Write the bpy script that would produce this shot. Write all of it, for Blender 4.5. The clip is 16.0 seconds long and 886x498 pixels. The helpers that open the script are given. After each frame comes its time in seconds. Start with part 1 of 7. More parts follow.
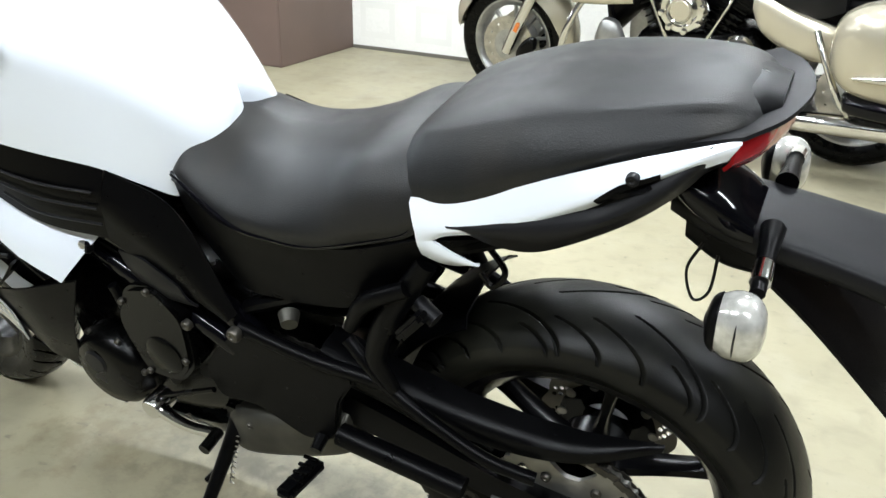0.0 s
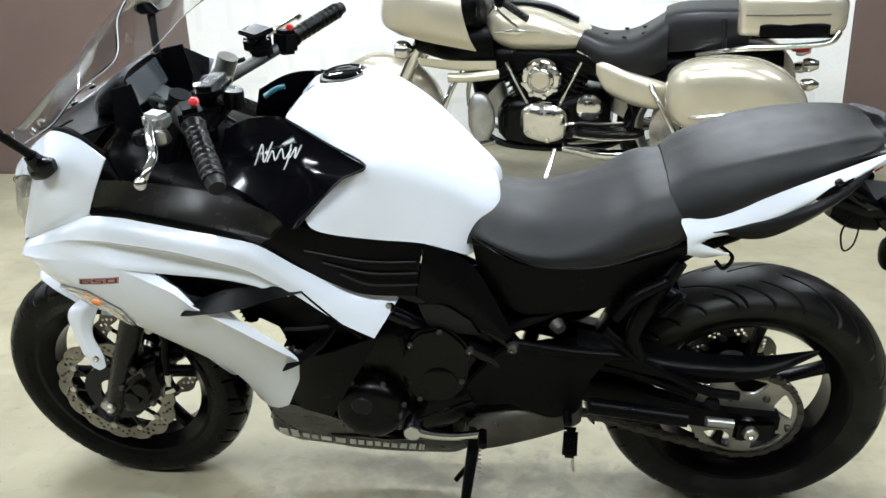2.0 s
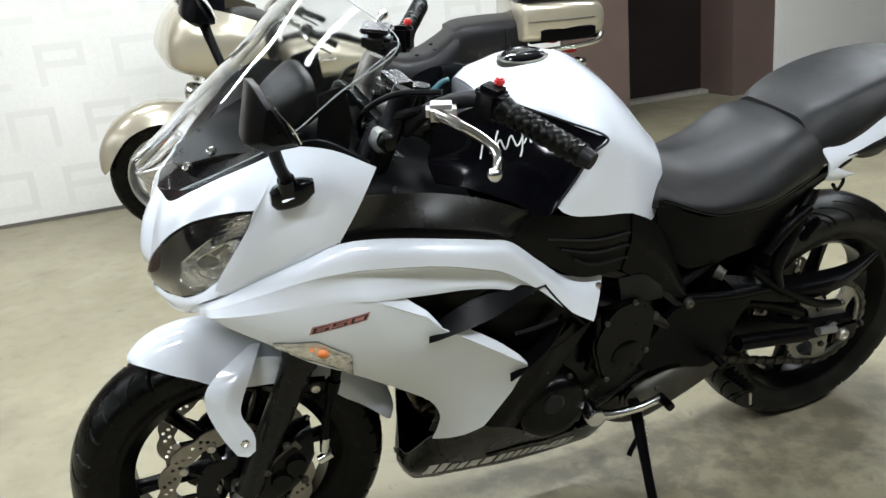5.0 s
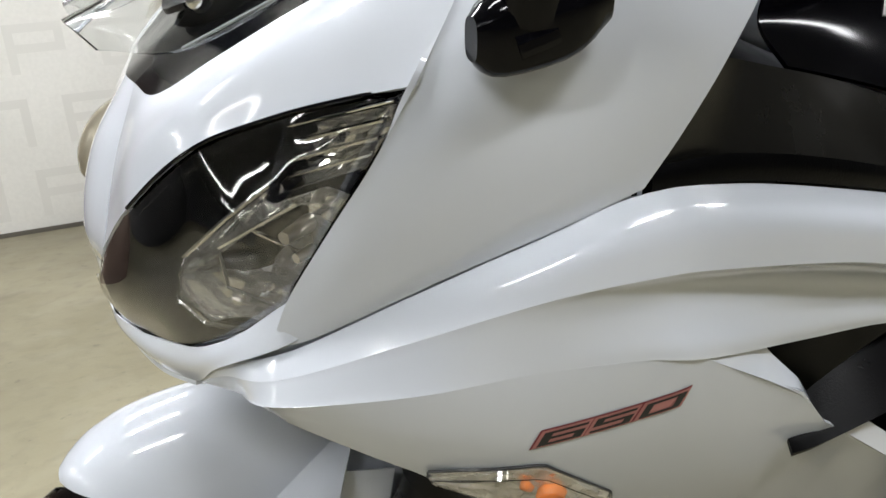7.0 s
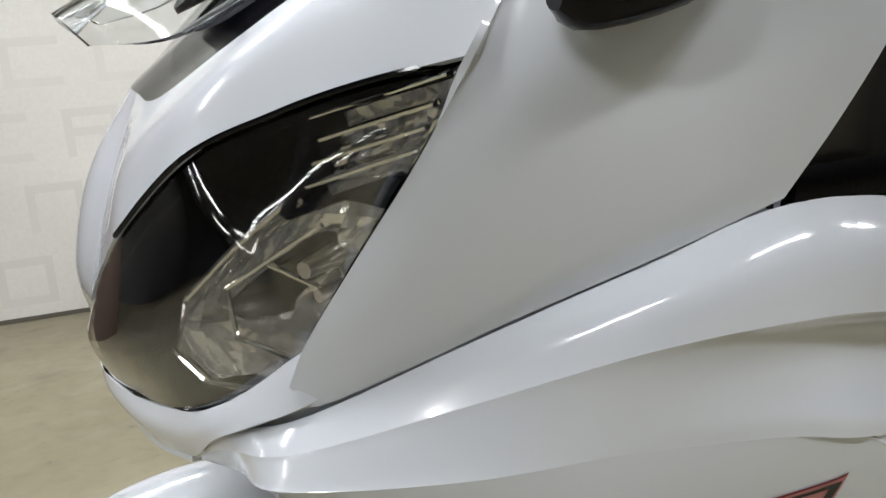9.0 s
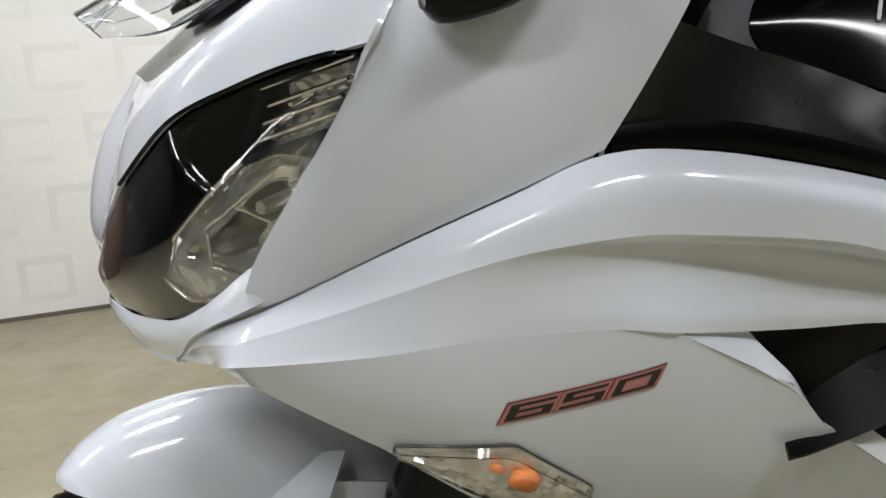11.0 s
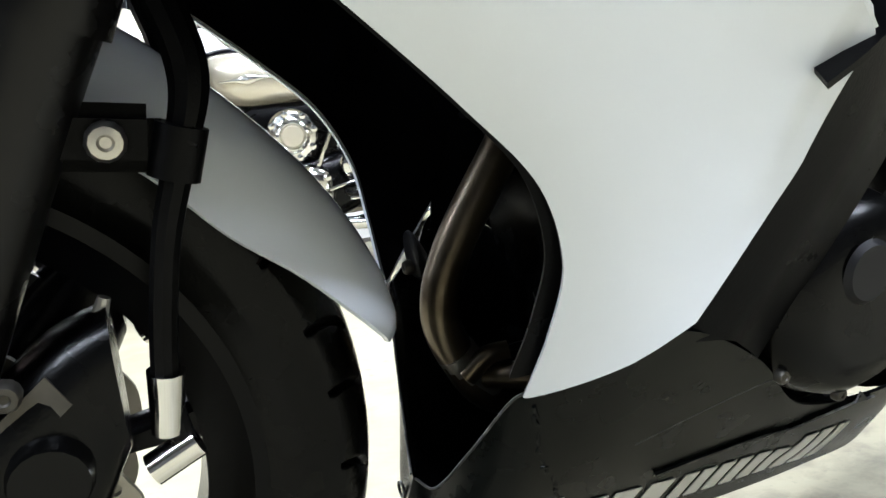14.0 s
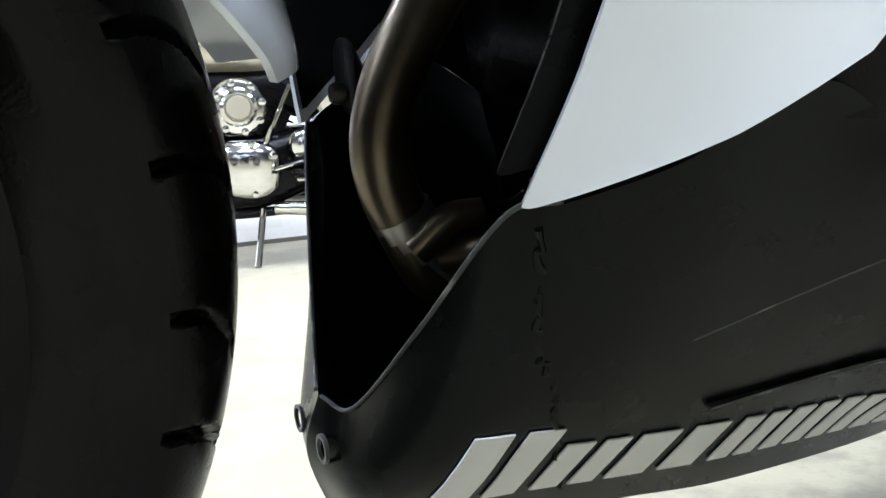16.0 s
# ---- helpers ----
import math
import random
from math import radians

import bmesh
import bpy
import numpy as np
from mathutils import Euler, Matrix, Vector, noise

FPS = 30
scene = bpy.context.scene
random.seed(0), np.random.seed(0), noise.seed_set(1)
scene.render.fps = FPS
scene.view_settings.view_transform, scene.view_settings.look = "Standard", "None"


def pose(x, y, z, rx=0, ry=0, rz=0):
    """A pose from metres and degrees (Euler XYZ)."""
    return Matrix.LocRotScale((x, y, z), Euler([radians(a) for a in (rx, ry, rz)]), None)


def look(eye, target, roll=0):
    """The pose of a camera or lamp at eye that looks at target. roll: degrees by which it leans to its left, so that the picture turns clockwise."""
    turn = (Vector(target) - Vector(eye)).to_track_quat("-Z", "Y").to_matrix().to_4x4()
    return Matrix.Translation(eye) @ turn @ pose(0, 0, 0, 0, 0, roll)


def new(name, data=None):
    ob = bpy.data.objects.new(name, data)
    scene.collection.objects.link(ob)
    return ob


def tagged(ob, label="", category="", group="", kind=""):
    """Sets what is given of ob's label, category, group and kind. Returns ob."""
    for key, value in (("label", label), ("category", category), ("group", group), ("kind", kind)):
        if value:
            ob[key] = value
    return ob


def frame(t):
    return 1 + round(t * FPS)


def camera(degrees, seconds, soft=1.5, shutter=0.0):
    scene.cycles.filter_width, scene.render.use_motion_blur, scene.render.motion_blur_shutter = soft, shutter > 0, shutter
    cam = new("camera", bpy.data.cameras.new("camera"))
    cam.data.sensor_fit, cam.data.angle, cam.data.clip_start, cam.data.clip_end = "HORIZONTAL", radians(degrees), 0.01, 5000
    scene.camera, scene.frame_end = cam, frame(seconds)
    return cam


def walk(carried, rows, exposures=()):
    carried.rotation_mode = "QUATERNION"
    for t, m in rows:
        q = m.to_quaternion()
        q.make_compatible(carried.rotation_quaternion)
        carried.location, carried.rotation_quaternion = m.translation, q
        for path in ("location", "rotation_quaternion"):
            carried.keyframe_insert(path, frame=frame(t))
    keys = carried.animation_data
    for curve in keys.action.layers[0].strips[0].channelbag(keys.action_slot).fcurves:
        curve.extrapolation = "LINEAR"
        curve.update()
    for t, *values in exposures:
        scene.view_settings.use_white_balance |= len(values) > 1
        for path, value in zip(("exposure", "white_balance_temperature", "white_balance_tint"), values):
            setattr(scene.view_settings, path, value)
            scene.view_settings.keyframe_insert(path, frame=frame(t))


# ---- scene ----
cam = camera(57.0, 16.0)
PATH = [
    (0, (0.926, -1.054, 1.102), (0.123, 0.578, 0.271), 1.4),
    (0.5, (0.741, -1.246, 1.144), (0.132, 0.496, 0.374), 0.5),
    (1, (0.625, -1.423, 1.167), (0.155, 0.399, 0.487), 0.8),
    (1.5, (0.483, -1.634, 1.194), (0.147, 0.213, 0.504), -0.9),
    (2, (0.273, -1.74, 1.232), (0.018, 0.126, 0.557), -2.1),
    (2.2, (0.164, -1.735, 1.212), (-0.029, 0.142, 0.548), -4.2),
    (2.5, (0.072, -1.819, 1.237), (-0.038, 0.068, 0.585), -3.7),
    (3, (-0.066, -1.875, 1.247), (-0.023, 0.018, 0.603), -4.1),
    (3.5, (-0.242, -1.911, 1.25), (-0.064, -0.028, 0.6), -4.1),
    (4, (-0.486, -1.843, 1.249), (-0.132, 0.02, 0.612), -2.6),
    (4.2, (-0.597, -1.801, 1.231), (-0.162, 0.059, 0.637), -3.3),
    (6.4, (-0.841, -1.017, 1.011), (-0.105, 0.723, 0.355), -5.1),
    (6.5, (-0.827, -0.97, 0.986), (-0.092, 0.783, 0.365), -4.7),
    (6.8, (-0.792, -0.848, 0.943), (-0.115, 0.935, 0.343), -4.6),
    (7, (-0.777, -0.786, 0.918), (-0.132, 1.021, 0.355), -5.6),
    (7.5, (-0.765, -0.689, 0.903), (-0.126, 1.131, 0.375), -6.2),
    (8, (-0.757, -0.654, 0.876), (-0.137, 1.193, 0.425), -6.1),
    (10.5, (-0.751, -0.797, 0.859), (-0.212, 1.104, 0.545), -5.7),
    (11, (-0.74, -0.819, 0.844), (-0.201, 1.081, 0.526), -5.4),
    (11.5, (-0.732, -0.842, 0.82), (-0.165, 1.047, 0.489), -5.5),
    (12, (-0.727, -0.875, 0.809), (-0.117, 0.993, 0.438), -5.6),
    (12.2, (-0.73, -0.897, 0.806), (-0.102, 0.966, 0.435), -5.6),
    (12.5, (-0.734, -0.924, 0.795), (-0.085, 0.93, 0.418), -5.4),
    (13, (-0.724, -0.92, 0.741), (-0.015, 0.903, 0.321), -6.3),
    (13.2, (-0.715, -0.882, 0.696), (0.027, 0.926, 0.268), -7.5),
    (13.5, (-0.676, -0.798, 0.597), (0.072, 1.021, 0.234), -8.3),
    (13.6, (-0.66, -0.769, 0.564), (0.105, 1.052, 0.253), -8.8),
    (14, (-0.597, -0.653, 0.468), (0.185, 1.172, 0.224), -8.6),
    (14.5, (-0.538, -0.521, 0.374), (0.311, 1.281, 0.199), -6.3),
    (15, (-0.52, -0.466, 0.335), (0.366, 1.322, 0.21), -5.7),
    (15.5, (-0.508, -0.449, 0.315), (0.386, 1.336, 0.201), -5.0),
    (16, (-0.513, -0.434, 0.314), (0.384, 1.344, 0.123), -4.4),
]
walk(cam, [(t, look(eye, target, roll)) for t, eye, target, roll in PATH], exposures=[(0, 0.45, 6200, 10), (1.5, 0.33, 6100, 10), (2.5, 0.09, 6050, 10), (4, -0.06, 6100, 10), (6.5, -0.3, 6500, 14), (8, -0.68, 6600, 14), (10.5, -0.62, 6600, 14), (12.5, -0.13, 6450, 14), (13.3, 0.22, 6300, 14), (14.2, 1.25, 5650, 14), (14.6, 1.5, 5550, 14), (15, 1.55, 5500, 14.5), (15.5, 1.15, 5550, 15), (16, 1.0, 5550, 15)])

from mathutils.bvhtree import BVHTree

# ---- world and lamps ----
world = bpy.data.worlds.new("world")
scene.world = world
world.use_nodes = True
world.node_tree.nodes["Background"].inputs[0].default_value = (0.9, 0.95, 1.0, 1)
world.node_tree.nodes["Background"].inputs[1].default_value = 0.02

LAMPS = [(-1.7, 0.2), (0.7, 0.2), (-1.7, 2.2), (0.7, 2.2), (3.1, 1.2), (-4.1, 1.2), (-2.3, -1.9), (0.0, -2.2), (2.2, -1.9)]
FAR_LAMPS = [(x, y) for x in (-9.0, -12.0) for y in (4.6, 2.6, 0.6, -1.4, -3.4)]
LAMP_POWER = 58.0
CEILING_Z = 3.0


# ---- materials ----
def material(name, colour, rough=0.5, metal=0.0, coat=0.0, grain=0.0, grain_scale=400.0, vary=0.0, vary_scale=6.0,
             bump=0.0, bump_scale=300.0, wear=None, spec=0.5, trans=0.0, ior=1.45, emit=0.0, rough_vary=0.0, alpha=1.0):
    m = bpy.data.materials.new(name)
    m.use_nodes = True
    nt = m.node_tree
    b = nt.nodes["Principled BSDF"]
    b.inputs["Base Color"].default_value = (*colour, 1)
    b.inputs["Roughness"].default_value = rough
    b.inputs["Metallic"].default_value = metal
    b.inputs["Coat Weight"].default_value = coat
    b.inputs["Coat Roughness"].default_value = 0.05
    b.inputs["Specular IOR Level"].default_value = spec
    b.inputs["Transmission Weight"].default_value = trans
    b.inputs["IOR"].default_value = ior
    b.inputs["Alpha"].default_value = alpha
    if emit:
        b.inputs["Emission Color"].default_value = (*colour, 1)
        b.inputs["Emission Strength"].default_value = emit
    tex = nt.nodes.new("ShaderNodeTexCoord")
    if vary or grain or wear:
        last = None
        for amount, scale, detail in ((vary, vary_scale, 5.0), (grain, grain_scale, 2.0)):
            if not amount:
                continue
            n = nt.nodes.new("ShaderNodeTexNoise")
            n.inputs["Scale"].default_value = scale
            n.inputs["Detail"].default_value = detail
            nt.links.new(tex.outputs["Object"], n.inputs["Vector"])
            mix = nt.nodes.new("ShaderNodeMix")
            mix.data_type, mix.blend_type = "RGBA", "MULTIPLY"
            ramp = nt.nodes.new("ShaderNodeMapRange")
            ramp.inputs["From Min"].default_value, ramp.inputs["From Max"].default_value = 0.3, 0.7
            ramp.inputs["To Min"].default_value, ramp.inputs["To Max"].default_value = 1 - amount, 1 + amount * 0.6
            nt.links.new(n.outputs["Fac"], ramp.inputs["Value"])
            comb = nt.nodes.new("ShaderNodeCombineColor")
            for k in range(3):
                nt.links.new(ramp.outputs[0], comb.inputs[k])
            mix.inputs["Factor"].default_value = 1.0
            if last is None:
                mix.inputs["A"].default_value = (*colour, 1)
            else:
                nt.links.new(last, mix.inputs["A"])
            nt.links.new(comb.outputs[0], mix.inputs["B"])
            last = mix.outputs["Result"]
        if wear:
            n = nt.nodes.new("ShaderNodeTexNoise")
            n.inputs["Scale"].default_value, n.inputs["Detail"].default_value = wear[1], 8.0
            nt.links.new(tex.outputs["Object"], n.inputs["Vector"])
            ramp = nt.nodes.new("ShaderNodeMapRange")
            ramp.inputs["From Min"].default_value, ramp.inputs["From Max"].default_value = wear[2], wear[2] + 0.12
            ramp.inputs["To Min"].default_value, ramp.inputs["To Max"].default_value = 0.0, wear[3]
            nt.links.new(n.outputs["Fac"], ramp.inputs["Value"])
            mix = nt.nodes.new("ShaderNodeMix")
            mix.data_type = "RGBA"
            nt.links.new(ramp.outputs[0], mix.inputs["Factor"])
            if last is None:
                mix.inputs["A"].default_value = (*colour, 1)
            else:
                nt.links.new(last, mix.inputs["A"])
            mix.inputs["B"].default_value = (*wear[0], 1)
            last = mix.outputs["Result"]
        if last is not None:
            nt.links.new(last, b.inputs["Base Color"])
    if rough_vary:
        n = nt.nodes.new("ShaderNodeTexNoise")
        n.inputs["Scale"].default_value, n.inputs["Detail"].default_value = 25.0, 6.0
        nt.links.new(tex.outputs["Object"], n.inputs["Vector"])
        ramp = nt.nodes.new("ShaderNodeMapRange")
        ramp.inputs["To Min"].default_value, ramp.inputs["To Max"].default_value = max(0.02, rough - rough_vary), rough + rough_vary
        nt.links.new(n.outputs["Fac"], ramp.inputs["Value"])
        nt.links.new(ramp.outputs[0], b.inputs["Roughness"])
    if bump:
        n = nt.nodes.new("ShaderNodeTexNoise")
        n.inputs["Scale"].default_value, n.inputs["Detail"].default_value = bump_scale, 4.0
        nt.links.new(tex.outputs["Object"], n.inputs["Vector"])
        bp = nt.nodes.new("ShaderNodeBump")
        bp.inputs["Strength"].default_value, bp.inputs["Distance"].default_value = bump, 0.001
        nt.links.new(n.outputs["Fac"], bp.inputs["Height"])
        nt.links.new(bp.outputs["Normal"], b.inputs["Normal"])
    return m


WHITE = material("pearl_white_paint", (0.725, 0.765, 0.825), 0.16, coat=0.9, vary=0.015, vary_scale=3.0)
BLACKP = material("matte_black_plastic", (0.0016, 0.0016, 0.0019), 0.32, grain=0.15, bump=0.22, bump_scale=700.0, rough_vary=0.14, vary=0.2, spec=0.10)
GREYP = material("dark_grey_plastic", (0.008, 0.008, 0.009), 0.42, grain=0.15, bump=0.15, bump_scale=900.0, rough_vary=0.1, vary=0.15, spec=0.2)
GLOSSB = material("gloss_black_paint", (0.002, 0.002, 0.003), 0.10, coat=0.0, vary=0.1, spec=0.26)
BELLY = material("satin_black_paint", (0.0028, 0.0035, 0.0031), 0.26, vary=0.2, wear=((0.10, 0.10, 0.09), 40.0, 0.76, 0.25), rough_vary=0.08, spec=0.15)
FORKM = material("satin_black_fork", (0.0035, 0.0035, 0.0038), 0.28, vary=0.15, rough_vary=0.06, spec=0.3)
SATING = material("satin_grey_plastic", (0.012, 0.0115, 0.0095), 0.26, vary=0.2, rough_vary=0.08, spec=0.42)
VINYL = material("black_seat_vinyl", (0.0125, 0.0128, 0.0132), 0.42, grain=0.2, grain_scale=500.0, bump=0.4, bump_scale=600.0, vary=0.35, vary_scale=5.0, rough_vary=0.16, spec=0.28, wear=((0.022, 0.020, 0.017), 7.0, 0.50, 0.5))
# base colour lowered to carry the shade on the front tyre
RUBBER = material("shaded_tyre_rubber", (0.0012, 0.0012, 0.0010), 0.28, vary=0.35, vary_scale=12.0, bump=0.2, bump_scale=500.0, wear=((0.0050, 0.0050, 0.0036), 16.0, 0.52, 0.5), rough_vary=0.12, spec=0.15)
# rear tyre copy: dust, plus light from above put into a paler base
DUSTY_LIT = material("dusty_lit_tyre_rubber", (0.0042, 0.0042, 0.0036), 0.40, vary=0.35, vary_scale=12.0, bump=0.25, bump_scale=500.0, wear=((0.016, 0.016, 0.012), 11.0, 0.48, 0.6), rough_vary=0.12, spec=0.24)
RIM = material("black_cast_rim", (0.0015, 0.0015, 0.0018), 0.24, vary=0.2, spec=0.14)
ENGINE = material("black_engine_enamel", (0.0012, 0.0012, 0.0012), 0.25, vary=0.3, vary_scale=30.0, bump=0.2, bump_scale=400.0, rough_vary=0.1, spec=0.18)
STEEL = material("brushed_steel", (0.50, 0.48, 0.44), 0.32, metal=1.0, vary=0.2, vary_scale=30.0, rough_vary=0.1)
DISC = material("brake_disc_steel", (0.25, 0.235, 0.205), 0.36, metal=1.0, vary=0.25, vary_scale=20.0, rough_vary=0.1)
PIPE = material("heat_stained_steel", (0.115, 0.095, 0.066), 0.33, metal=0.9, vary=0.5, vary_scale=9.0, wear=((0.045, 0.032, 0.02), 14.0, 0.48, 0.75), rough_vary=0.14)
CHROME = material("chrome", (0.72, 0.71, 0.68), 0.10, metal=1.0, vary=0.06)
ALLOY = material("cast_alloy", (0.42, 0.42, 0.41), 0.38, metal=0.9, vary=0.2, vary_scale=20.0)
MUFFLER = material("dull_alloy_muffler", (0.085, 0.082, 0.070), 0.5, metal=0.8, vary=0.3, vary_scale=15.0)
SPROCKET = material("worn_sprocket_steel", (0.34, 0.33, 0.30), 0.40, metal=0.85, vary=0.25, vary_scale=25.0)
CHAINM = material("oily_chain_steel", (0.075, 0.07, 0.06), 0.42, metal=0.8, vary=0.4, vary_scale=40.0)
REDLENS = material("red_lamp_lens", (0.35, 0.012, 0.015), 0.12, coat=0.6, vary=0.1)
AMBER = material("amber_bulb", (0.62, 0.17, 0.03), 0.2, coat=0.4, vary=0.3, vary_scale=80.0)
INDLENS = material("frosted_indicator_lens", (0.62, 0.61, 0.57), 0.16, metal=0.5, vary=0.35, vary_scale=60.0, coat=0.6)
FACET = material("faceted_silver_reflector", (0.72, 0.69, 0.60), 0.18, metal=0.7, vary=0.35, vary_scale=60.0)
SCUFF = material("scuffed_edge_plastic", (0.05, 0.052, 0.05), 0.5, vary=0.5, vary_scale=40.0, wear=((0.2, 0.2, 0.19), 60.0, 0.55, 0.7))
BARM = material("anodised_bar", (0.10, 0.10, 0.095), 0.38, metal=0.85, vary=0.2, vary_scale=20.0)
EDGE = material("polished_plastic_edge", (0.30, 0.32, 0.33), 0.25, coat=0.3)
HLDARK = material("headlamp_housing", (0.045, 0.042, 0.038), 0.08, metal=0.8, coat=0.6, vary=0.25, vary_scale=20.0)
MIRRORED = material("bright_reflector", (0.74, 0.73, 0.69), 0.06, metal=0.88, vary=0.08, vary_scale=60.0)
CLEAR = material("clear_lens", (1, 1, 1), 0.02, trans=1.0, ior=1.58)
SCREEN = material("clear_windscreen", (0.93, 0.95, 0.95), 0.03, trans=1.0, ior=1.36)
DECALW = material("white_decal", (0.62, 0.63, 0.61), 0.4, wear=((0.1, 0.1, 0.1), 60.0, 0.66, 0.5))
DECALR = material("red_decal", (0.56, 0.23, 0.21), 0.3)
DECALD = material("dark_red_decal", (0.26, 0.04, 0.045), 0.3)
DECALB = material("black_decal", (0.015, 0.013, 0.014), 0.3)
REDBTN = material("red_switch", (0.55, 0.03, 0.03), 0.35)
TEAL = material("blue_wire_sleeve", (0.01, 0.07, 0.09), 0.45)
GOLD = material("champagne_gold_paint", (0.52, 0.475, 0.365), 0.26, metal=0.55, coat=0.7, vary=0.05, vary_scale=4.0)
LEATHER = material("black_leather", (0.008, 0.008, 0.009), 0.4, bump=0.3, bump_scale=250.0, vary=0.3, spec=0.28)
MIRRORG = material("mirror_glass", (0.8, 0.82, 0.82), 0.02, metal=1.0)
DIAL = material("instrument_glass", (0.03, 0.035, 0.04), 0.22, coat=0.2)


# ---- mesh helpers ----
def catmull(pts, n):
    """n points spread evenly by parameter along a smooth curve through pts."""
    p = [Vector(q) for q in pts]
    if len(p) == 1:
        return [p[0].copy() for _ in range(n)]
    p = [p[0] * 2 - p[1]] + p + [p[-1] * 2 - p[-2]]
    out = []
    for i in range(n):
        u = i / (n - 1) * (len(p) - 3)
        k = min(int(u), len(p) - 4)
        f = u - k
        a, b, c, d = p[k:k + 4]
        out.append(0.5 * ((2 * b) + (c - a) * f + (2 * a - 5 * b + 4 * c - d) * f * f + (3 * b - a - 3 * c + d) * f * f * f))
    return out


def straight(pts, n):
    p = [Vector(q) for q in pts]
    out = []
    for i in range(n):
        u = i / (n - 1) * (len(p) - 1)
        k = min(int(u), len(p) - 2)
        out.append(p[k].lerp(p[k + 1], u - k))
    return out


def grid_mesh(rows, closed=False, thick=0.0, flip=False):
    """A sheet over rows of points, or a solid shell when thick."""
    bm = bmesh.new()
    n, m = len(rows), len(rows[0])
    vs = [[bm.verts.new(p) for p in r] for r in rows]
    for i in range(n - 1):
        for j in range(m if closed else m - 1):
            k = (j + 1) % m
            q = [vs[i][j], vs[i + 1][j], vs[i + 1][k], vs[i][k]]
            try:
                bm.faces.new(q[::-1] if flip else q)
            except ValueError:
                pass
    bmesh.ops.remove_doubles(bm, verts=bm.verts, dist=1e-6)
    if thick:
        shell(bm, thick)
    return bm


def shell(bm, thick):
    """Gives a sheet its thickness on the inner side, so that the outer face stays where it is drawn."""
    bm.normal_update()
    mid = sum((f.calc_center_median() for f in bm.faces), Vector()) / len(bm.faces)
    out = mid - Vector((min(0.6, max(-0.45, mid.x)), 0.0, 0.6))
    if sum((f.normal * f.calc_area()).dot(out) for f in bm.faces) < 0:
        bmesh.ops.reverse_faces(bm, faces=bm.faces)
        bm.normal_update()
    old = bm.verts[:]
    rim = [(e.verts[0], e.verts[1]) for e in bm.edges if e.is_boundary]
    faces = bm.faces[:]
    twin = {v: bm.verts.new(v.co - v.normal * thick) for v in old}
    for f in faces:
        bm.faces.new([twin[v] for v in reversed(f.verts)])
    for v, w in rim:
        bm.faces.new((v, w, twin[w], twin[v]))


def loft(curves, nu=24, nv=12, thick=0.0025, cross=catmull, along=catmull, swell=0.0, side=(0, -1, 0)):
    """A panel through several curves; swell bows it outwards in its middle."""
    sampled = [along(c, nu) for c in curves]
    rows = []
    for i in range(nu):
        col = cross([s[i] for s in sampled], nv)
        if swell:
            col = [p + Vector(side) * swell * math.sin(math.pi * j / (nv - 1)) for j, p in enumerate(col)]
        rows.append(col)
    return grid_mesh(rows, thick=thick)


def half_body(stations, nu=40, nv=24):
    """A symmetric hull from half sections (x, [(y, z) ...]) or (x, bow, sweep, [(y, z) ...]) that run from the crest to the
    lower edge on the near side; bow pushes a section's middle along x, sweep its lower end."""
    secs = []
    for x, *lean, sec in stations:
        bow, sweep = lean or (0.0, 0.0)
        n = len(sec) - 1
        secs.append([(x + bow * math.sin(math.pi * i / n) + sweep * (i / n) ** 2, y, z) for i, (y, z) in enumerate(sec)])
    lines = [catmull([s[i] for s in secs], nu) for i in range(len(secs[0]))]
    rows = []
    for i in range(nu):
        near = catmull([ln[i] for ln in lines], nv)
        far = [Vector((p.x, -p.y, p.z)) for p in near[1:]]
        rows.append(list(reversed(far)) + near)
    bm = grid_mesh(rows, closed=True)
    ends = [e for e in bm.edges if e.is_boundary]
    bmesh.ops.holes_fill(bm, edges=ends)
    return bm


def hull(stations, nu=30, seg=28):
    """A closed hull of superellipse sections (x, y, z, half_y, half_z, power)."""
    keys = [catmull([(s[0], s[1], s[2]) for s in stations], nu), catmull([(s[3], s[4], s[5]) for s in stations], nu)]
    rows = []
    for c, h in zip(*keys):
        ring = []
        for j in range(seg):
            a = 2 * math.pi * j / seg
            ca, sa = math.cos(a), math.sin(a)
            e = 2 / max(h.z, 1.2)
            ring.append(Vector((c.x, c.y + h.x * math.copysign(abs(ca) ** e, ca), c.z + h.y * math.copysign(abs(sa) ** e, sa))))
        rows.append(ring)
    bm = grid_mesh(rows, closed=True)
    bmesh.ops.holes_fill(bm, edges=[e for e in bm.edges if e.is_boundary])
    return bm


def tube(pts, r, seg=12, n=0, smooth=True):
    """A round tube along a curve; r a number or one radius for each given point."""
    n = n or max(6, len(pts) * 6)
    if len(pts) == 2:
        n = 3
    line = catmull(pts, n) if smooth else straight(pts, n)
    rr = [r] * n if isinstance(r, (int, float)) else [v.x for v in straight([(q, 0, 0) for q in r], n)]
    rows, ref = [], None
    for i, p in enumerate(line):
        d = (line[min(i + 1, n - 1)] - line[max(i - 1, 0)]).normalized()
        if ref is None:
            ref = d.orthogonal().normalized()
        ref = (ref - d * ref.dot(d)).normalized()
        b = d.cross(ref)
        rows.append([p + (ref * math.cos(t) + b * math.sin(t)) * rr[i] for t in (2 * math.pi * k / seg for k in range(seg))])
    bm = grid_mesh(rows, closed=True)
    bmesh.ops.holes_fill(bm, edges=[e for e in bm.edges if e.is_boundary])
    return bm


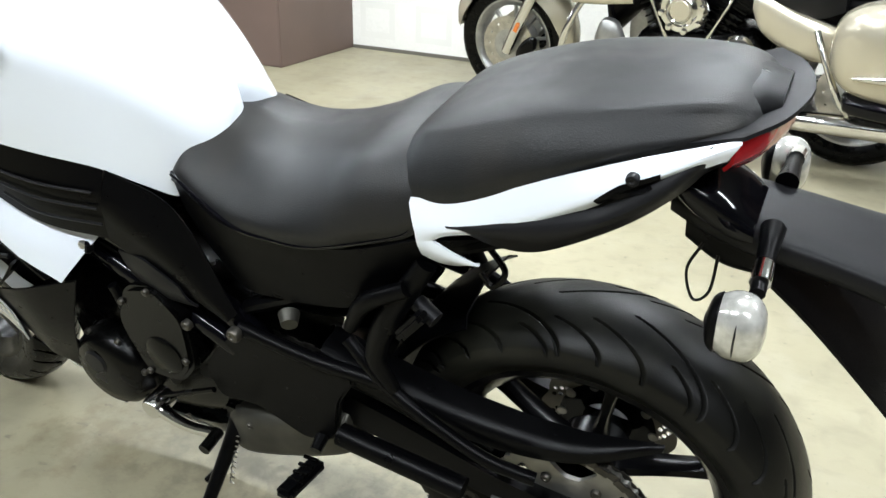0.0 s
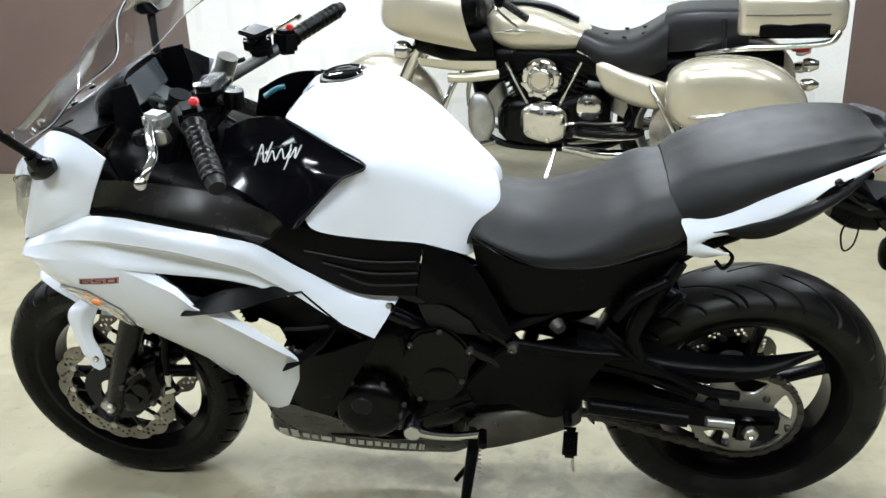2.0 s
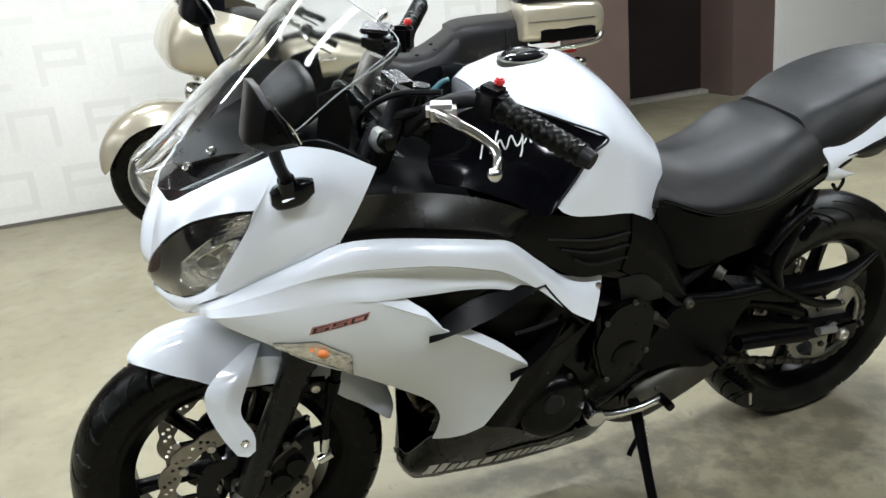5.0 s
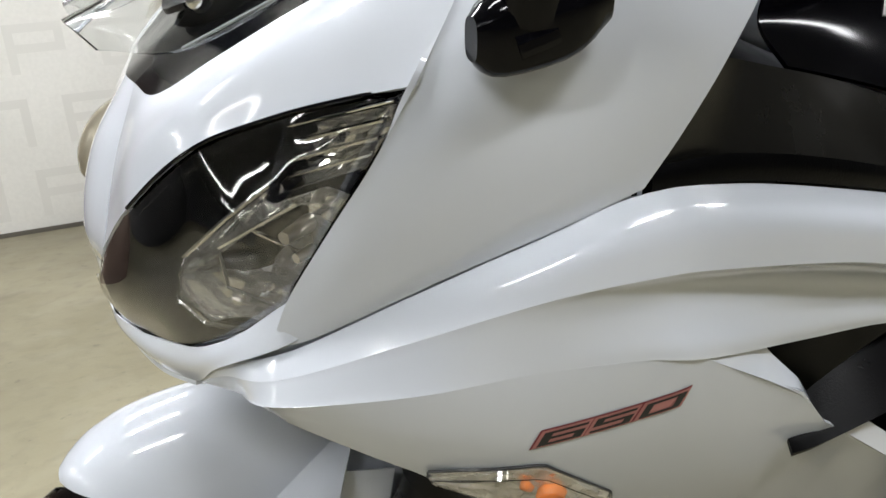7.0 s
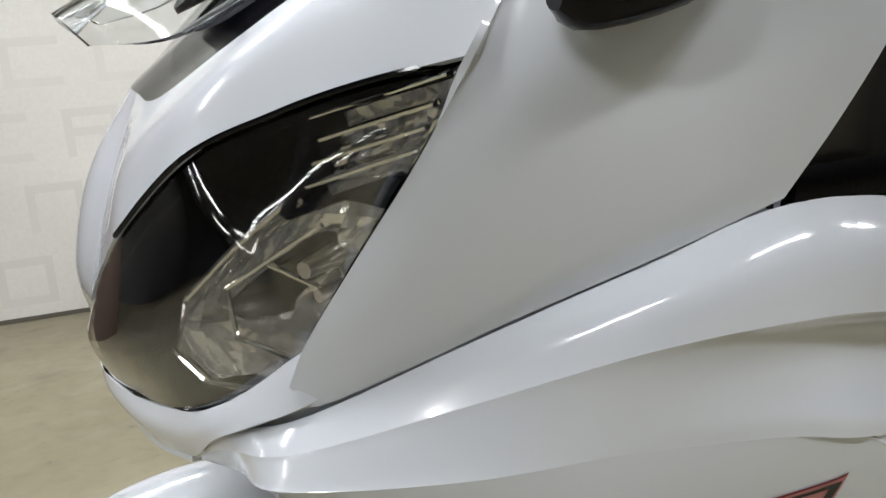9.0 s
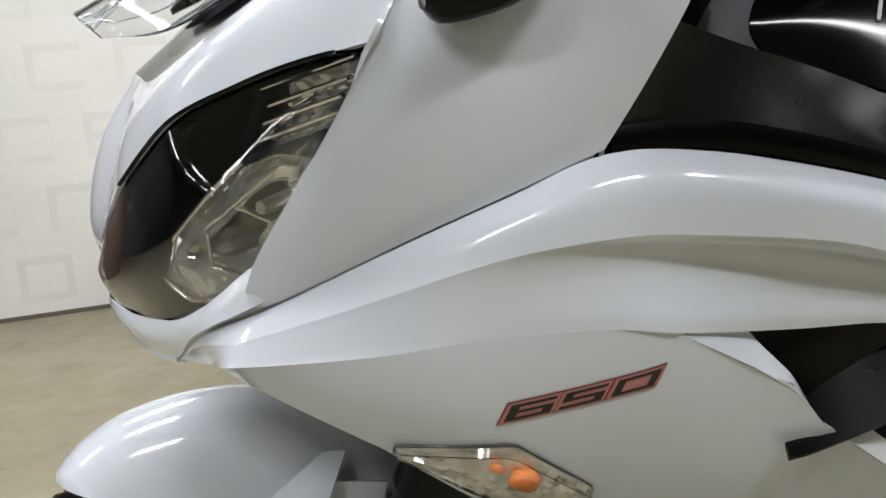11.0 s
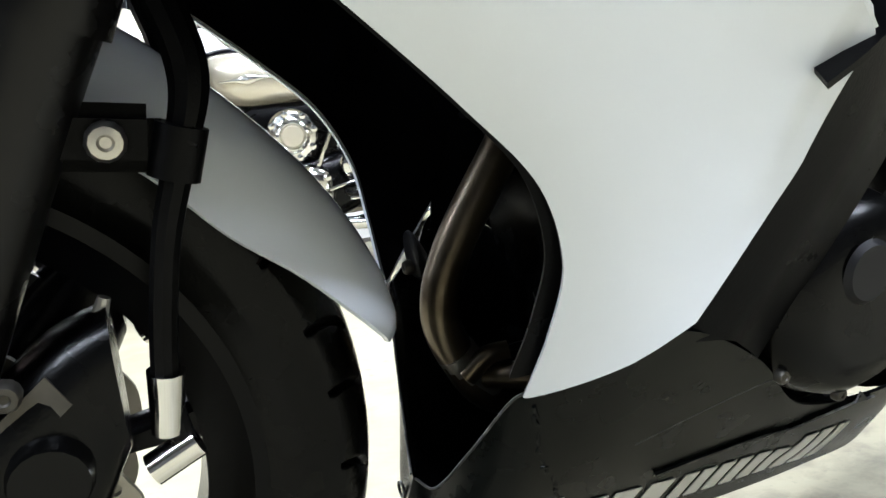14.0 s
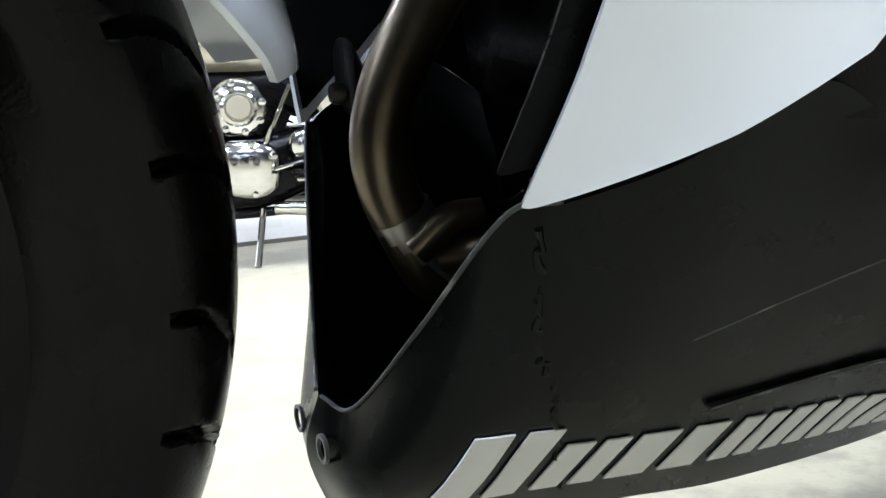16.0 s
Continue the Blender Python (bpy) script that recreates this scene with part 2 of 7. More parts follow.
def lathe(profile, seg=48, axis="y", centre=(0, 0, 0), full=True):
    """Turns (radius, offset) pairs about an axis."""
    rows = []
    for r, o in profile:
        ring = []
        for k in range(seg):
            a = 2 * math.pi * k / seg
            c, s = r * math.cos(a), r * math.sin(a)
            v = {"y": (c, o, s), "x": (o, c, s), "z": (c, s, o)}[axis]
            ring.append(Vector(v) + Vector(centre))
        rows.append(ring)
    bm = grid_mesh(rows, closed=True)
    if full:
        bmesh.ops.holes_fill(bm, edges=[e for e in bm.edges if e.is_boundary])
    bmesh.ops.recalc_face_normals(bm, faces=bm.faces)
    return bm


def plate(loops, y0, y1, bevel=0.0):
    """A flat plate in the xz plane with holes: the first loop is its outline."""
    bm = bmesh.new()
    edges = []
    for lp in loops:
        vs = [bm.verts.new((x, y0, z)) for x, z in lp]
        edges += [bm.edges.new((vs[i], vs[(i + 1) % len(vs)])) for i in range(len(vs))]
    bmesh.ops.triangle_fill(bm, use_beauty=True, use_dissolve=False, edges=edges)
    bmesh.ops.dissolve_limit(bm, angle_limit=0.01, verts=bm.verts, edges=[e for e in bm.edges if not e.is_boundary])
    got = bmesh.ops.extrude_face_region(bm, geom=bm.faces[:])
    bmesh.ops.translate(bm, verts=[v for v in got["geom"] if isinstance(v, bmesh.types.BMVert)], vec=(0, y1 - y0, 0))
    bmesh.ops.recalc_face_normals(bm, faces=bm.faces)
    if bevel:
        sharp = [e for e in bm.edges if len(e.link_faces) == 2 and e.calc_face_angle() > 0.6]
        bmesh.ops.bevel(bm, geom=sharp, offset=bevel, segments=2, affect="EDGES", clamp_overlap=True)
    return bm


def circle(cx, cz, r, n=16, start=0.0):
    return [(cx + r * math.cos(start + 2 * math.pi * k / n), cz + r * math.sin(start + 2 * math.pi * k / n)) for k in range(n)]


def rounded(pts, n=4, amount=0.25):
    """A closed outline with its corners rounded."""
    out = []
    for i, p in enumerate(pts):
        a, b = Vector(pts[i - 1]), Vector(pts[(i + 1) % len(pts)])
        p = Vector(p)
        s, e = p.lerp(a, amount), p.lerp(b, amount)
        for k in range(n + 1):
            t = k / n
            out.append(tuple(s.lerp(p, t).lerp(p.lerp(e, t), t)))
    return out


def box(size, at=(0, 0, 0), bevel=0.004, turn=(0, 0, 0), seg=2):
    bm = bmesh.new()
    bmesh.ops.create_cube(bm, size=1.0)
    bmesh.ops.scale(bm, vec=size, verts=bm.verts)
    if bevel:
        bmesh.ops.bevel(bm, geom=bm.edges[:], offset=bevel, segments=seg, affect="EDGES", clamp_overlap=True)
    bmesh.ops.transform(bm, matrix=pose(*at, *turn), verts=bm.verts)
    return bm


def merge(*bms):
    out = bmesh.new()
    tmp = bpy.data.meshes.new("tmp")
    for b in bms:
        b.to_mesh(tmp)
        out.from_mesh(tmp)
        b.free()
    bpy.data.meshes.remove(tmp)
    return out


def moved(bm, m):
    bmesh.ops.transform(bm, matrix=m, verts=bm.verts)
    return bm


def mirrored(bm):
    """The same mesh on the far side of the xz plane."""
    out = bm.copy()
    for v in out.verts:
        v.co.y = -v.co.y
    bmesh.ops.reverse_faces(out, faces=out.faces)
    return out


def part(name, bm, mat, parent=None, label="", angle=35.0, at=None):
    bmesh.ops.recalc_face_normals(bm, faces=bm.faces)
    me = bpy.data.meshes.new(name)
    bm.to_mesh(me)
    bm.free()
    me.materials.append(mat)
    for p in me.polygons:
        p.use_smooth = True
    me.set_sharp_from_angle(angle=radians(angle))
    ob = new(name, me)
    ob.parent = parent
    if at is not None:
        ob.matrix_basis = at
    return tagged(ob, label)


def tree_of(*obs):
    """Search trees over the faces of parts, to lay decals on them."""
    vs, fs = [], []
    for ob in obs:
        k = len(vs)
        vs += [v.co.copy() for v in ob.data.vertices]
        fs += [[k + i for i in p.vertices] for p in ob.data.polygons]
    return BVHTree.FromPolygons(vs, fs)


def on_side(tree, x, z, sy, lift=0.001):
    """The point of a bodywork side at x and z, a little proud of it."""
    hit, nrm, _, _ = tree.ray_cast(Vector((x, sy * 0.6, z)), Vector((0, -sy, 0)))
    if hit is None or hit.y * sy < 0.01:
        return None
    if nrm.y * sy < 0:
        nrm = -nrm
    return hit + nrm * lift


def liner(bm, inward=0.006, trim=0.985):
    """A copy of a panel set a little inside it."""
    mid = sum((v.co for v in bm.verts), Vector()) / len(bm.verts)
    for v in bm.verts:
        v.co = mid + (v.co - mid) * trim
        v.co.y += inward if v.co.y < 0 else -inward
    return bm


def pair(name, bm, mat, parent, label="", angle=35.0):
    """The part on the near side and its twin on the far side."""
    far = mirrored(bm)
    a = part(name, bm, mat, parent, label, angle)
    b = part(name, far, mat, parent, label, angle)
    return a, b


def empty(name, m=None, parent=None):
    ob = new(name)
    ob.empty_display_size = 0.1
    ob.parent = parent
    if m is not None:
        ob.matrix_basis = m
    return ob


# ---- the room ----
WALL_Y = 3.84
def concrete_material():
    m = bpy.data.materials.new("stained_concrete")
    m.use_nodes = True
    nt = m.node_tree
    b = nt.nodes["Principled BSDF"]
    tex = nt.nodes.new("ShaderNodeTexCoord")
    last = None
    layers = [((0.235, 0.210, 0.136), (0.320, 0.290, 0.196), 0.9, 6.0, 0.32, 0.66, 0.0),
              (None, (0.150, 0.131, 0.084), 1.7, 12.0, 0.46, 0.68, 0.38),
              (None, (0.085, 0.074, 0.054), 3.2, 14.0, 0.56, 0.74, 0.36),
              (None, (0.34, 0.315, 0.24), 6.0, 12.0, 0.54, 0.72, 0.3),
              (None, (0.15, 0.135, 0.095), 14.0, 12.0, 0.50, 0.70, 0.30),
              (None, (0.07, 0.062, 0.048), 28.0, 6.0, 0.66, 0.74, 0.4),
              (None, (0.12, 0.108, 0.08), 90.0, 3.0, 0.66, 0.72, 0.25)]
    for a, c, scale, detail, lo, hi, amount in layers:
        n = nt.nodes.new("ShaderNodeTexNoise")
        n.inputs["Scale"].default_value, n.inputs["Detail"].default_value, n.inputs["Distortion"].default_value = scale, detail, 0.4
        nt.links.new(tex.outputs["Object"], n.inputs["Vector"])
        r = nt.nodes.new("ShaderNodeMapRange")
        r.inputs["From Min"].default_value, r.inputs["From Max"].default_value = lo, hi
        r.inputs["To Max"].default_value = amount or 1.0
        nt.links.new(n.outputs["Fac"], r.inputs["Value"])
        mix = nt.nodes.new("ShaderNodeMix")
        mix.data_type = "RGBA"
        nt.links.new(r.outputs[0], mix.inputs["Factor"])
        if last is None:
            mix.inputs["A"].default_value = (*a, 1)
        else:
            nt.links.new(last, mix.inputs["A"])
        mix.inputs["B"].default_value = (*c, 1)
        last = mix.outputs["Result"]
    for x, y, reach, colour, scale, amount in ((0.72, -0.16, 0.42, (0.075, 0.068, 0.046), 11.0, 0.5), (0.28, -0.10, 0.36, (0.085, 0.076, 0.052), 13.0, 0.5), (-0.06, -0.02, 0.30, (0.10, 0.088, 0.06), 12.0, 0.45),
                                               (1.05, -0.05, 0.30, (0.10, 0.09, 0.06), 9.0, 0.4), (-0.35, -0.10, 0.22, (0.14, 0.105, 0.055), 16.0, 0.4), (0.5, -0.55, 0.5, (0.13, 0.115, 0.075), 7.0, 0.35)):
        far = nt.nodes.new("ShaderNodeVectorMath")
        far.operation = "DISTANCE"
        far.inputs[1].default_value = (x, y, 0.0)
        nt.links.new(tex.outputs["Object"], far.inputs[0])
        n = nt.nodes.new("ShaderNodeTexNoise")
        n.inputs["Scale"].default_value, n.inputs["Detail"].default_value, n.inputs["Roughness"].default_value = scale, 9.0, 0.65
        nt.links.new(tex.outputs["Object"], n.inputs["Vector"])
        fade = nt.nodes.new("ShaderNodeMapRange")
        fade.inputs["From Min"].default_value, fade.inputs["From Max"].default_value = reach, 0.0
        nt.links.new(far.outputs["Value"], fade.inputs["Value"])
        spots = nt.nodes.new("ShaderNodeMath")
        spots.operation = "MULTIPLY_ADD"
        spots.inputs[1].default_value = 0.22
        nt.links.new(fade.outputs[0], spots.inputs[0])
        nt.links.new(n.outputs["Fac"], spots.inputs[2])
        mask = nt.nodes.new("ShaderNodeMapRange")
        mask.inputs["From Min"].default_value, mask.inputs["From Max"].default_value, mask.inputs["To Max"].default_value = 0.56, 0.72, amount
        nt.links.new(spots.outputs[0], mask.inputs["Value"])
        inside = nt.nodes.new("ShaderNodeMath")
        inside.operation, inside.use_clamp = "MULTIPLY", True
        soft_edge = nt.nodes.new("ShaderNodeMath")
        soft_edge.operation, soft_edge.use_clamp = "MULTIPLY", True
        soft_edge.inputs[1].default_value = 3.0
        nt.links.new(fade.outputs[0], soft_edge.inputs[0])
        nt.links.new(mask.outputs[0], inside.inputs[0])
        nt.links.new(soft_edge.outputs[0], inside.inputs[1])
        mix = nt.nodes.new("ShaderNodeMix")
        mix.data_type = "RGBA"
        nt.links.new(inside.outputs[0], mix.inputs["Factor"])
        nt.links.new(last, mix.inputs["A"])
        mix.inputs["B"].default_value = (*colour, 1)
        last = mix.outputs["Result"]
    nt.links.new(last, b.inputs["Base Color"])
    n = nt.nodes.new("ShaderNodeTexNoise")
    n.inputs["Scale"].default_value, n.inputs["Detail"].default_value = 4.0, 8.0
    nt.links.new(tex.outputs["Object"], n.inputs["Vector"])
    r = nt.nodes.new("ShaderNodeMapRange")
    r.inputs["To Min"].default_value, r.inputs["To Max"].default_value = 0.34, 0.66
    nt.links.new(n.outputs["Fac"], r.inputs["Value"])
    nt.links.new(r.outputs[0], b.inputs["Roughness"])
    n = nt.nodes.new("ShaderNodeTexNoise")
    n.inputs["Scale"].default_value, n.inputs["Detail"].default_value = 60.0, 6.0
    nt.links.new(tex.outputs["Object"], n.inputs["Vector"])
    bp = nt.nodes.new("ShaderNodeBump")
    bp.inputs["Strength"].default_value, bp.inputs["Distance"].default_value = 0.25, 0.002
    nt.links.new(n.outputs["Fac"], bp.inputs["Height"])
    nt.links.new(bp.outputs["Normal"], b.inputs["Normal"])
    return m


CONCRETE = concrete_material()
WALLW = material("white_wall_board", (0.80, 0.79, 0.745), 0.5, vary=0.05, vary_scale=1.5, grain=0.03, grain_scale=60.0)
# dark grey for walls out of view, which keeps their bounce light low
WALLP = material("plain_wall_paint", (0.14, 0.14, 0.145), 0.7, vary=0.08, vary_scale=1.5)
BROWN = material("brown_wall_paint", (0.132, 0.090, 0.075), 0.5, vary=0.12, vary_scale=2.0, bump=0.2, bump_scale=90.0)
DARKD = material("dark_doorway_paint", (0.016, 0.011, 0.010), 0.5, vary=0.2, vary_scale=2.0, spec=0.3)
PRINT = material("pale_grey_print", (0.745, 0.735, 0.69), 0.5, vary=0.04, vary_scale=3.0)
CEIL = material("ceiling_paint", (0.22, 0.225, 0.23), 0.8, vary=0.06)
LAMPBODY = material("lamp_housing_enamel", (0.75, 0.75, 0.74), 0.4)
TUBE = material("lit_lamp_tube", (0.97, 1.0, 0.97), 0.4, emit=12.0)
YELLOW = material("yellow_sign_vinyl", (0.55, 0.44, 0.05), 0.4, vary=0.05)
PAPER = material("white_paper", (0.33, 0.32, 0.28), 0.7, vary=0.08, wear=((0.17, 0.165, 0.145), 9.0, 0.5, 0.7))


def setting(name, bm, mat, label, parent=None):
    ob = part(name, bm, mat, parent, label)
    return tagged(ob, category=name.split("_")[0], kind="structure") if parent is None else ob


def slab(x0, x1, y0, y1, z0, z1, bevel=0.0):
    return box((x1 - x0, y1 - y0, z1 - z0), ((x0 + x1) / 2, (y0 + y1) / 2, (z0 + z1) / 2), bevel)


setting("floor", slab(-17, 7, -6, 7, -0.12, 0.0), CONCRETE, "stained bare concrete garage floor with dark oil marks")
wall_n = setting("wall_north", slab(-2.22, 2.16, WALL_Y, WALL_Y + 0.12, 0.0, CEILING_Z), WALLW, "white smooth wall boards with a faint grey blocky print")
# unseen walls and ceiling added to close the room, dark to hold fill down
setting("wall_west", slab(-17.2, -17.0, -6, 7, 0, CEILING_Z), WALLP, "plain unseen side wall of the garage, dark grey to limit bounce light")
setting("wall_east", slab(7.0, 7.2, -6, 7, 0, CEILING_Z), WALLP, "plain unseen far side wall of the garage, dark grey to limit bounce light")
setting("wall_south", slab(-17, 7, -6.2, -6.0, 0, CEILING_Z), WALLP, "plain unseen wall behind the camera, dark grey to limit bounce light")
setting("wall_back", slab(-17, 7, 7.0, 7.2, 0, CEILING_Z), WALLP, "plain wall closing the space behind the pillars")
setting("ceiling", slab(-17.2, 7.2, -6.2, 7.2, CEILING_Z, CEILING_Z + 0.1), CEIL, "plain unseen garage ceiling, grey to limit bounce light")
setting("wall_pillar_west", slab(-3.9, -2.22, 3.02, WALL_Y + 0.6, 0.0, CEILING_Z, 0.006), BROWN, "brown painted masonry pillar beside the white wall")
setting("wall_pillar_east", slab(2.162, 2.73, WALL_Y - 0.02, WALL_Y + 0.75, 0.0, CEILING_Z, 0.006), BROWN, "brown painted pillar with a chipped edge beside the doorway")
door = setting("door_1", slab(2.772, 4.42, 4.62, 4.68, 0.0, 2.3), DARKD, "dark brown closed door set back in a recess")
setting("wall_door_east", slab(3.99, 5.8, WALL_Y + 0.35, 4.9, 0.0, CEILING_Z, 0.006), BROWN, "brown painted wall beside the dark doorway")
setting("wall_lintel", slab(2.772, 4.42, 4.60, 4.72, 2.302, CEILING_Z), BROWN, "brown painted wall above the dark door")
setting("wall_board_east", slab(4.41, 5.7, WALL_Y + 0.31, WALL_Y + 0.345, 0.05, 0.87, 0.004), WALLW, "white board standing against the brown wall")
setting("door_sill_1", slab(2.78, 3.985, 4.5, 4.615, 0.0, 0.035, 0.004), material("grey_sill", (0.3, 0.28, 0.24), 0.5, wear=((0.7, 0.7, 0.68), 30.0, 0.6, 0.8)), "scuffed grey door sill on the floor")
setting("baseboard", slab(-2.215, 2.155, WALL_Y - 0.012, WALL_Y - 0.001, 0.0, 0.022), material("dark_joint", (0.12, 0.11, 0.09), 0.7), "thin dark skirting strip at the foot of the white wall")

# faint printed glyph-like frames on the white wall
rng = random.Random(5)
W, H, S = 0.135, 0.120, 0.042
GLYPHS = [[[(-W, -H), (-W + S, -H), (-W + S, -0.02), (W, -0.02), (W, H), (-W, H)], [(-W + S, -0.02 + S), (-W + S, H - S), (W - S, H - S), (W - S, -0.02 + S)]],
          [[(-W, -H), (W, -H), (W, -H + S), (-W + S, -H + S), (-W + S, H - S), (W, H - S), (W, H), (-W, H)]],
          [[(-W, -H), (W, -H), (W, H), (-W, H)], [(-W + S, -H + S), (-W + S, H - S), (W - S, H - S), (W - S, -H + S)]],
          [[(-W, -H), (-W + S, -H), (-W + S, H - S), (W - S, H - S), (W - S, -H), (W, -H), (W, H), (-W, H)]]]
GLYPH_MESH = []
for g in GLYPHS:
    ob = part("printed_glyph", plate(g, -0.0012, -0.0004), PRINT, wall_n)
    GLYPH_MESH.append(ob.data)
    ob.location = (-1.0 + 0.6 * len(GLYPH_MESH), WALL_Y, 2.80)
for row in range(7):
    for col in range(10):
        x = -2.02 + col * 0.43 + (0.20 if row % 2 else 0.0)
        if x < 1.95:
            ob = new("printed_glyph", rng.choice(GLYPH_MESH))
            ob.parent = wall_n
            ob.location = (x, WALL_Y, 0.20 + row * 0.36)

# yellow sign on the door: broken plain bars stand in for its lettering
SX, SZ = 0.20, -0.44
sign = part("sign_board", slab(2.98 + SX, 3.70 + SX, 4.600, 4.612, 1.33 + SZ, 1.95 + SZ), DECALB)
tagged(sign, "black and yellow sign board with slanted bars on the door", "sign")
part("sign_stripe", moved(plate([[(2.99, 1.335), (3.40, 1.375), (3.44, 1.42), (3.16, 1.45), (3.04, 1.60), (2.99, 1.62)]], 0, 0.004), pose(SX, 4.594, SZ)), YELLOW, sign)
for k in range(5):
    x = 3.36 + k * 0.065
    part("sign_bar", moved(plate([[(x, 1.375), (x + 0.045, 1.38), (x + 0.06, 1.435), (x + 0.015, 1.43)]], 0, 0.004), pose(SX, 4.590, SZ)), YELLOW, sign)

# scrap of paper on the floor
pp = part("paper_sheet", moved(plate([[(-0.11, -0.17), (0.10, -0.16), (0.12, 0.15), (-0.09, 0.18)]], 0, 0.003), pose(1.84, 1.27, 0.0035, -90, 0, -28)), PAPER)
tagged(pp, "crumpled white paper sheet lying on the concrete", "paper")


def ceiling_lamp(x, y, power, turn=0):
    lamp = empty("ceiling_lamp", pose(x, y, CEILING_Z, 0, 0, turn))
    tagged(lamp, "white twin tube fluorescent lamp on the ceiling", "lamp", "ceiling lamps")
    part("housing", box((1.28, 0.20, 0.05), (0, 0, -0.03), 0.01), LAMPBODY, lamp)
    for dy in (-0.05, 0.05):
        part("lamp_tube", tube([(-0.6, dy, -0.075), (0.6, dy, -0.075)], 0.014, 10), TUBE, lamp)
    for dx in (-0.62, 0.62):
        part("end_cap", box((0.03, 0.16, 0.05), (dx, 0, -0.075), 0.006), LAMPBODY, lamp)
    data = bpy.data.lights.new("lamp_light", "AREA")
    data.shape, data.size, data.size_y, data.energy, data.color = "RECTANGLE", 1.2, 0.16, power, (0.95, 0.99, 1.0)
    li = new("lamp_light", data)
    li.parent = lamp
    li.location = (0, 0, -0.10)


for x, y in LAMPS:
    ceiling_lamp(x, y, LAMP_POWER * (0.5 if x < -3 else 1.0))
for x, y in FAR_LAMPS:
    ceiling_lamp(x, y, LAMP_POWER * 0.6, 90)


# ---- wheels shared by both motorcycles ----
def tyre_mesh(name, radius, half, bead, repeat=13, seg=1404, cut=0.006, face=None):
    """A tyre about the y axis with sunk, sweeping tread grooves on both sides of its crown."""
    prof = []
    n = 140
    for i in range(n):
        s = -1 + 2 * i / (n - 1)
        s = math.copysign(abs(s) * 0.775 if abs(s) < 0.8 else 0.62 + (abs(s) - 0.8) * 1.9, s)
        a = abs(s)
        if a < 0.62:
            b = a / 0.62
            y, r = half * 0.97 * math.sin(b * 1.22) / math.sin(1.22), radius - (radius - bead) * 0.36 * (1 - math.cos(b * 1.22)) / (1 - math.cos(1.22))
        else:
            b = (a - 0.62) / 0.38
            y, r = half * (0.97 + 0.05 * math.sin(b * math.pi) - 0.22 * b ** 2) + (0.0006 if 0.45 < b < 0.8 and i % 6 < 2 else 0.0), radius - (radius - bead) * (0.36 + 0.64 * b)
        prof.append((math.copysign(y, s), r, s))
    ang = np.arange(seg) * 2 * math.pi / seg
    verts = np.zeros((n, seg, 3))
    for i, (y, r, s) in enumerate(prof):
        v = abs(s) / 0.62
        u = (ang * repeat / (2 * math.pi) + (0.5 if s > 0 else 0.0)) % 1.0
        depth = np.zeros(seg)
        for u0, bend, lo, hi, w in face or ((0.0, -0.60, 0.06, 1.06, 0.020), (0.24, -0.42, 0.30, 1.06, 0.019), (0.46, -0.34, 0.40, 1.06, 0.019), (0.70, -0.22, 0.54, 1.10, 0.018)):
            if lo < v < hi:
                c = (u0 + bend * (1 - (1 - min(1.0, (v - lo) / (hi - lo))) ** 2.4)) % 1.0
                d = np.abs((u - c + 0.5) % 1.0 - 0.5)
                depth = np.maximum(depth, cut * np.clip((w - d) / (0.65 * w), 0, 1))
        rr = r - depth
        verts[i, :, 0], verts[i, :, 1], verts[i, :, 2] = rr * np.cos(ang), y, rr * np.sin(ang)
    idx = np.arange(n * seg).reshape(n, seg)
    nxt = np.roll(idx, -1, axis=1)
    quads = np.stack([idx[:-1], nxt[:-1], nxt[1:], idx[1:]], axis=-1).reshape(-1, 4)
    me = bpy.data.meshes.new(name)
    me.from_pydata(verts.reshape(-1, 3).tolist(), [], quads.tolist())
    me.materials.append(RUBBER)
    for p in me.polygons:
        p.use_smooth = True
    me.set_sharp_from_angle(angle=radians(40))
    return me


def tyre(name, parent, *args, **kw):
    ob = new(name, tyre_mesh(name, *args, **kw))
    ob.parent = parent
    return ob


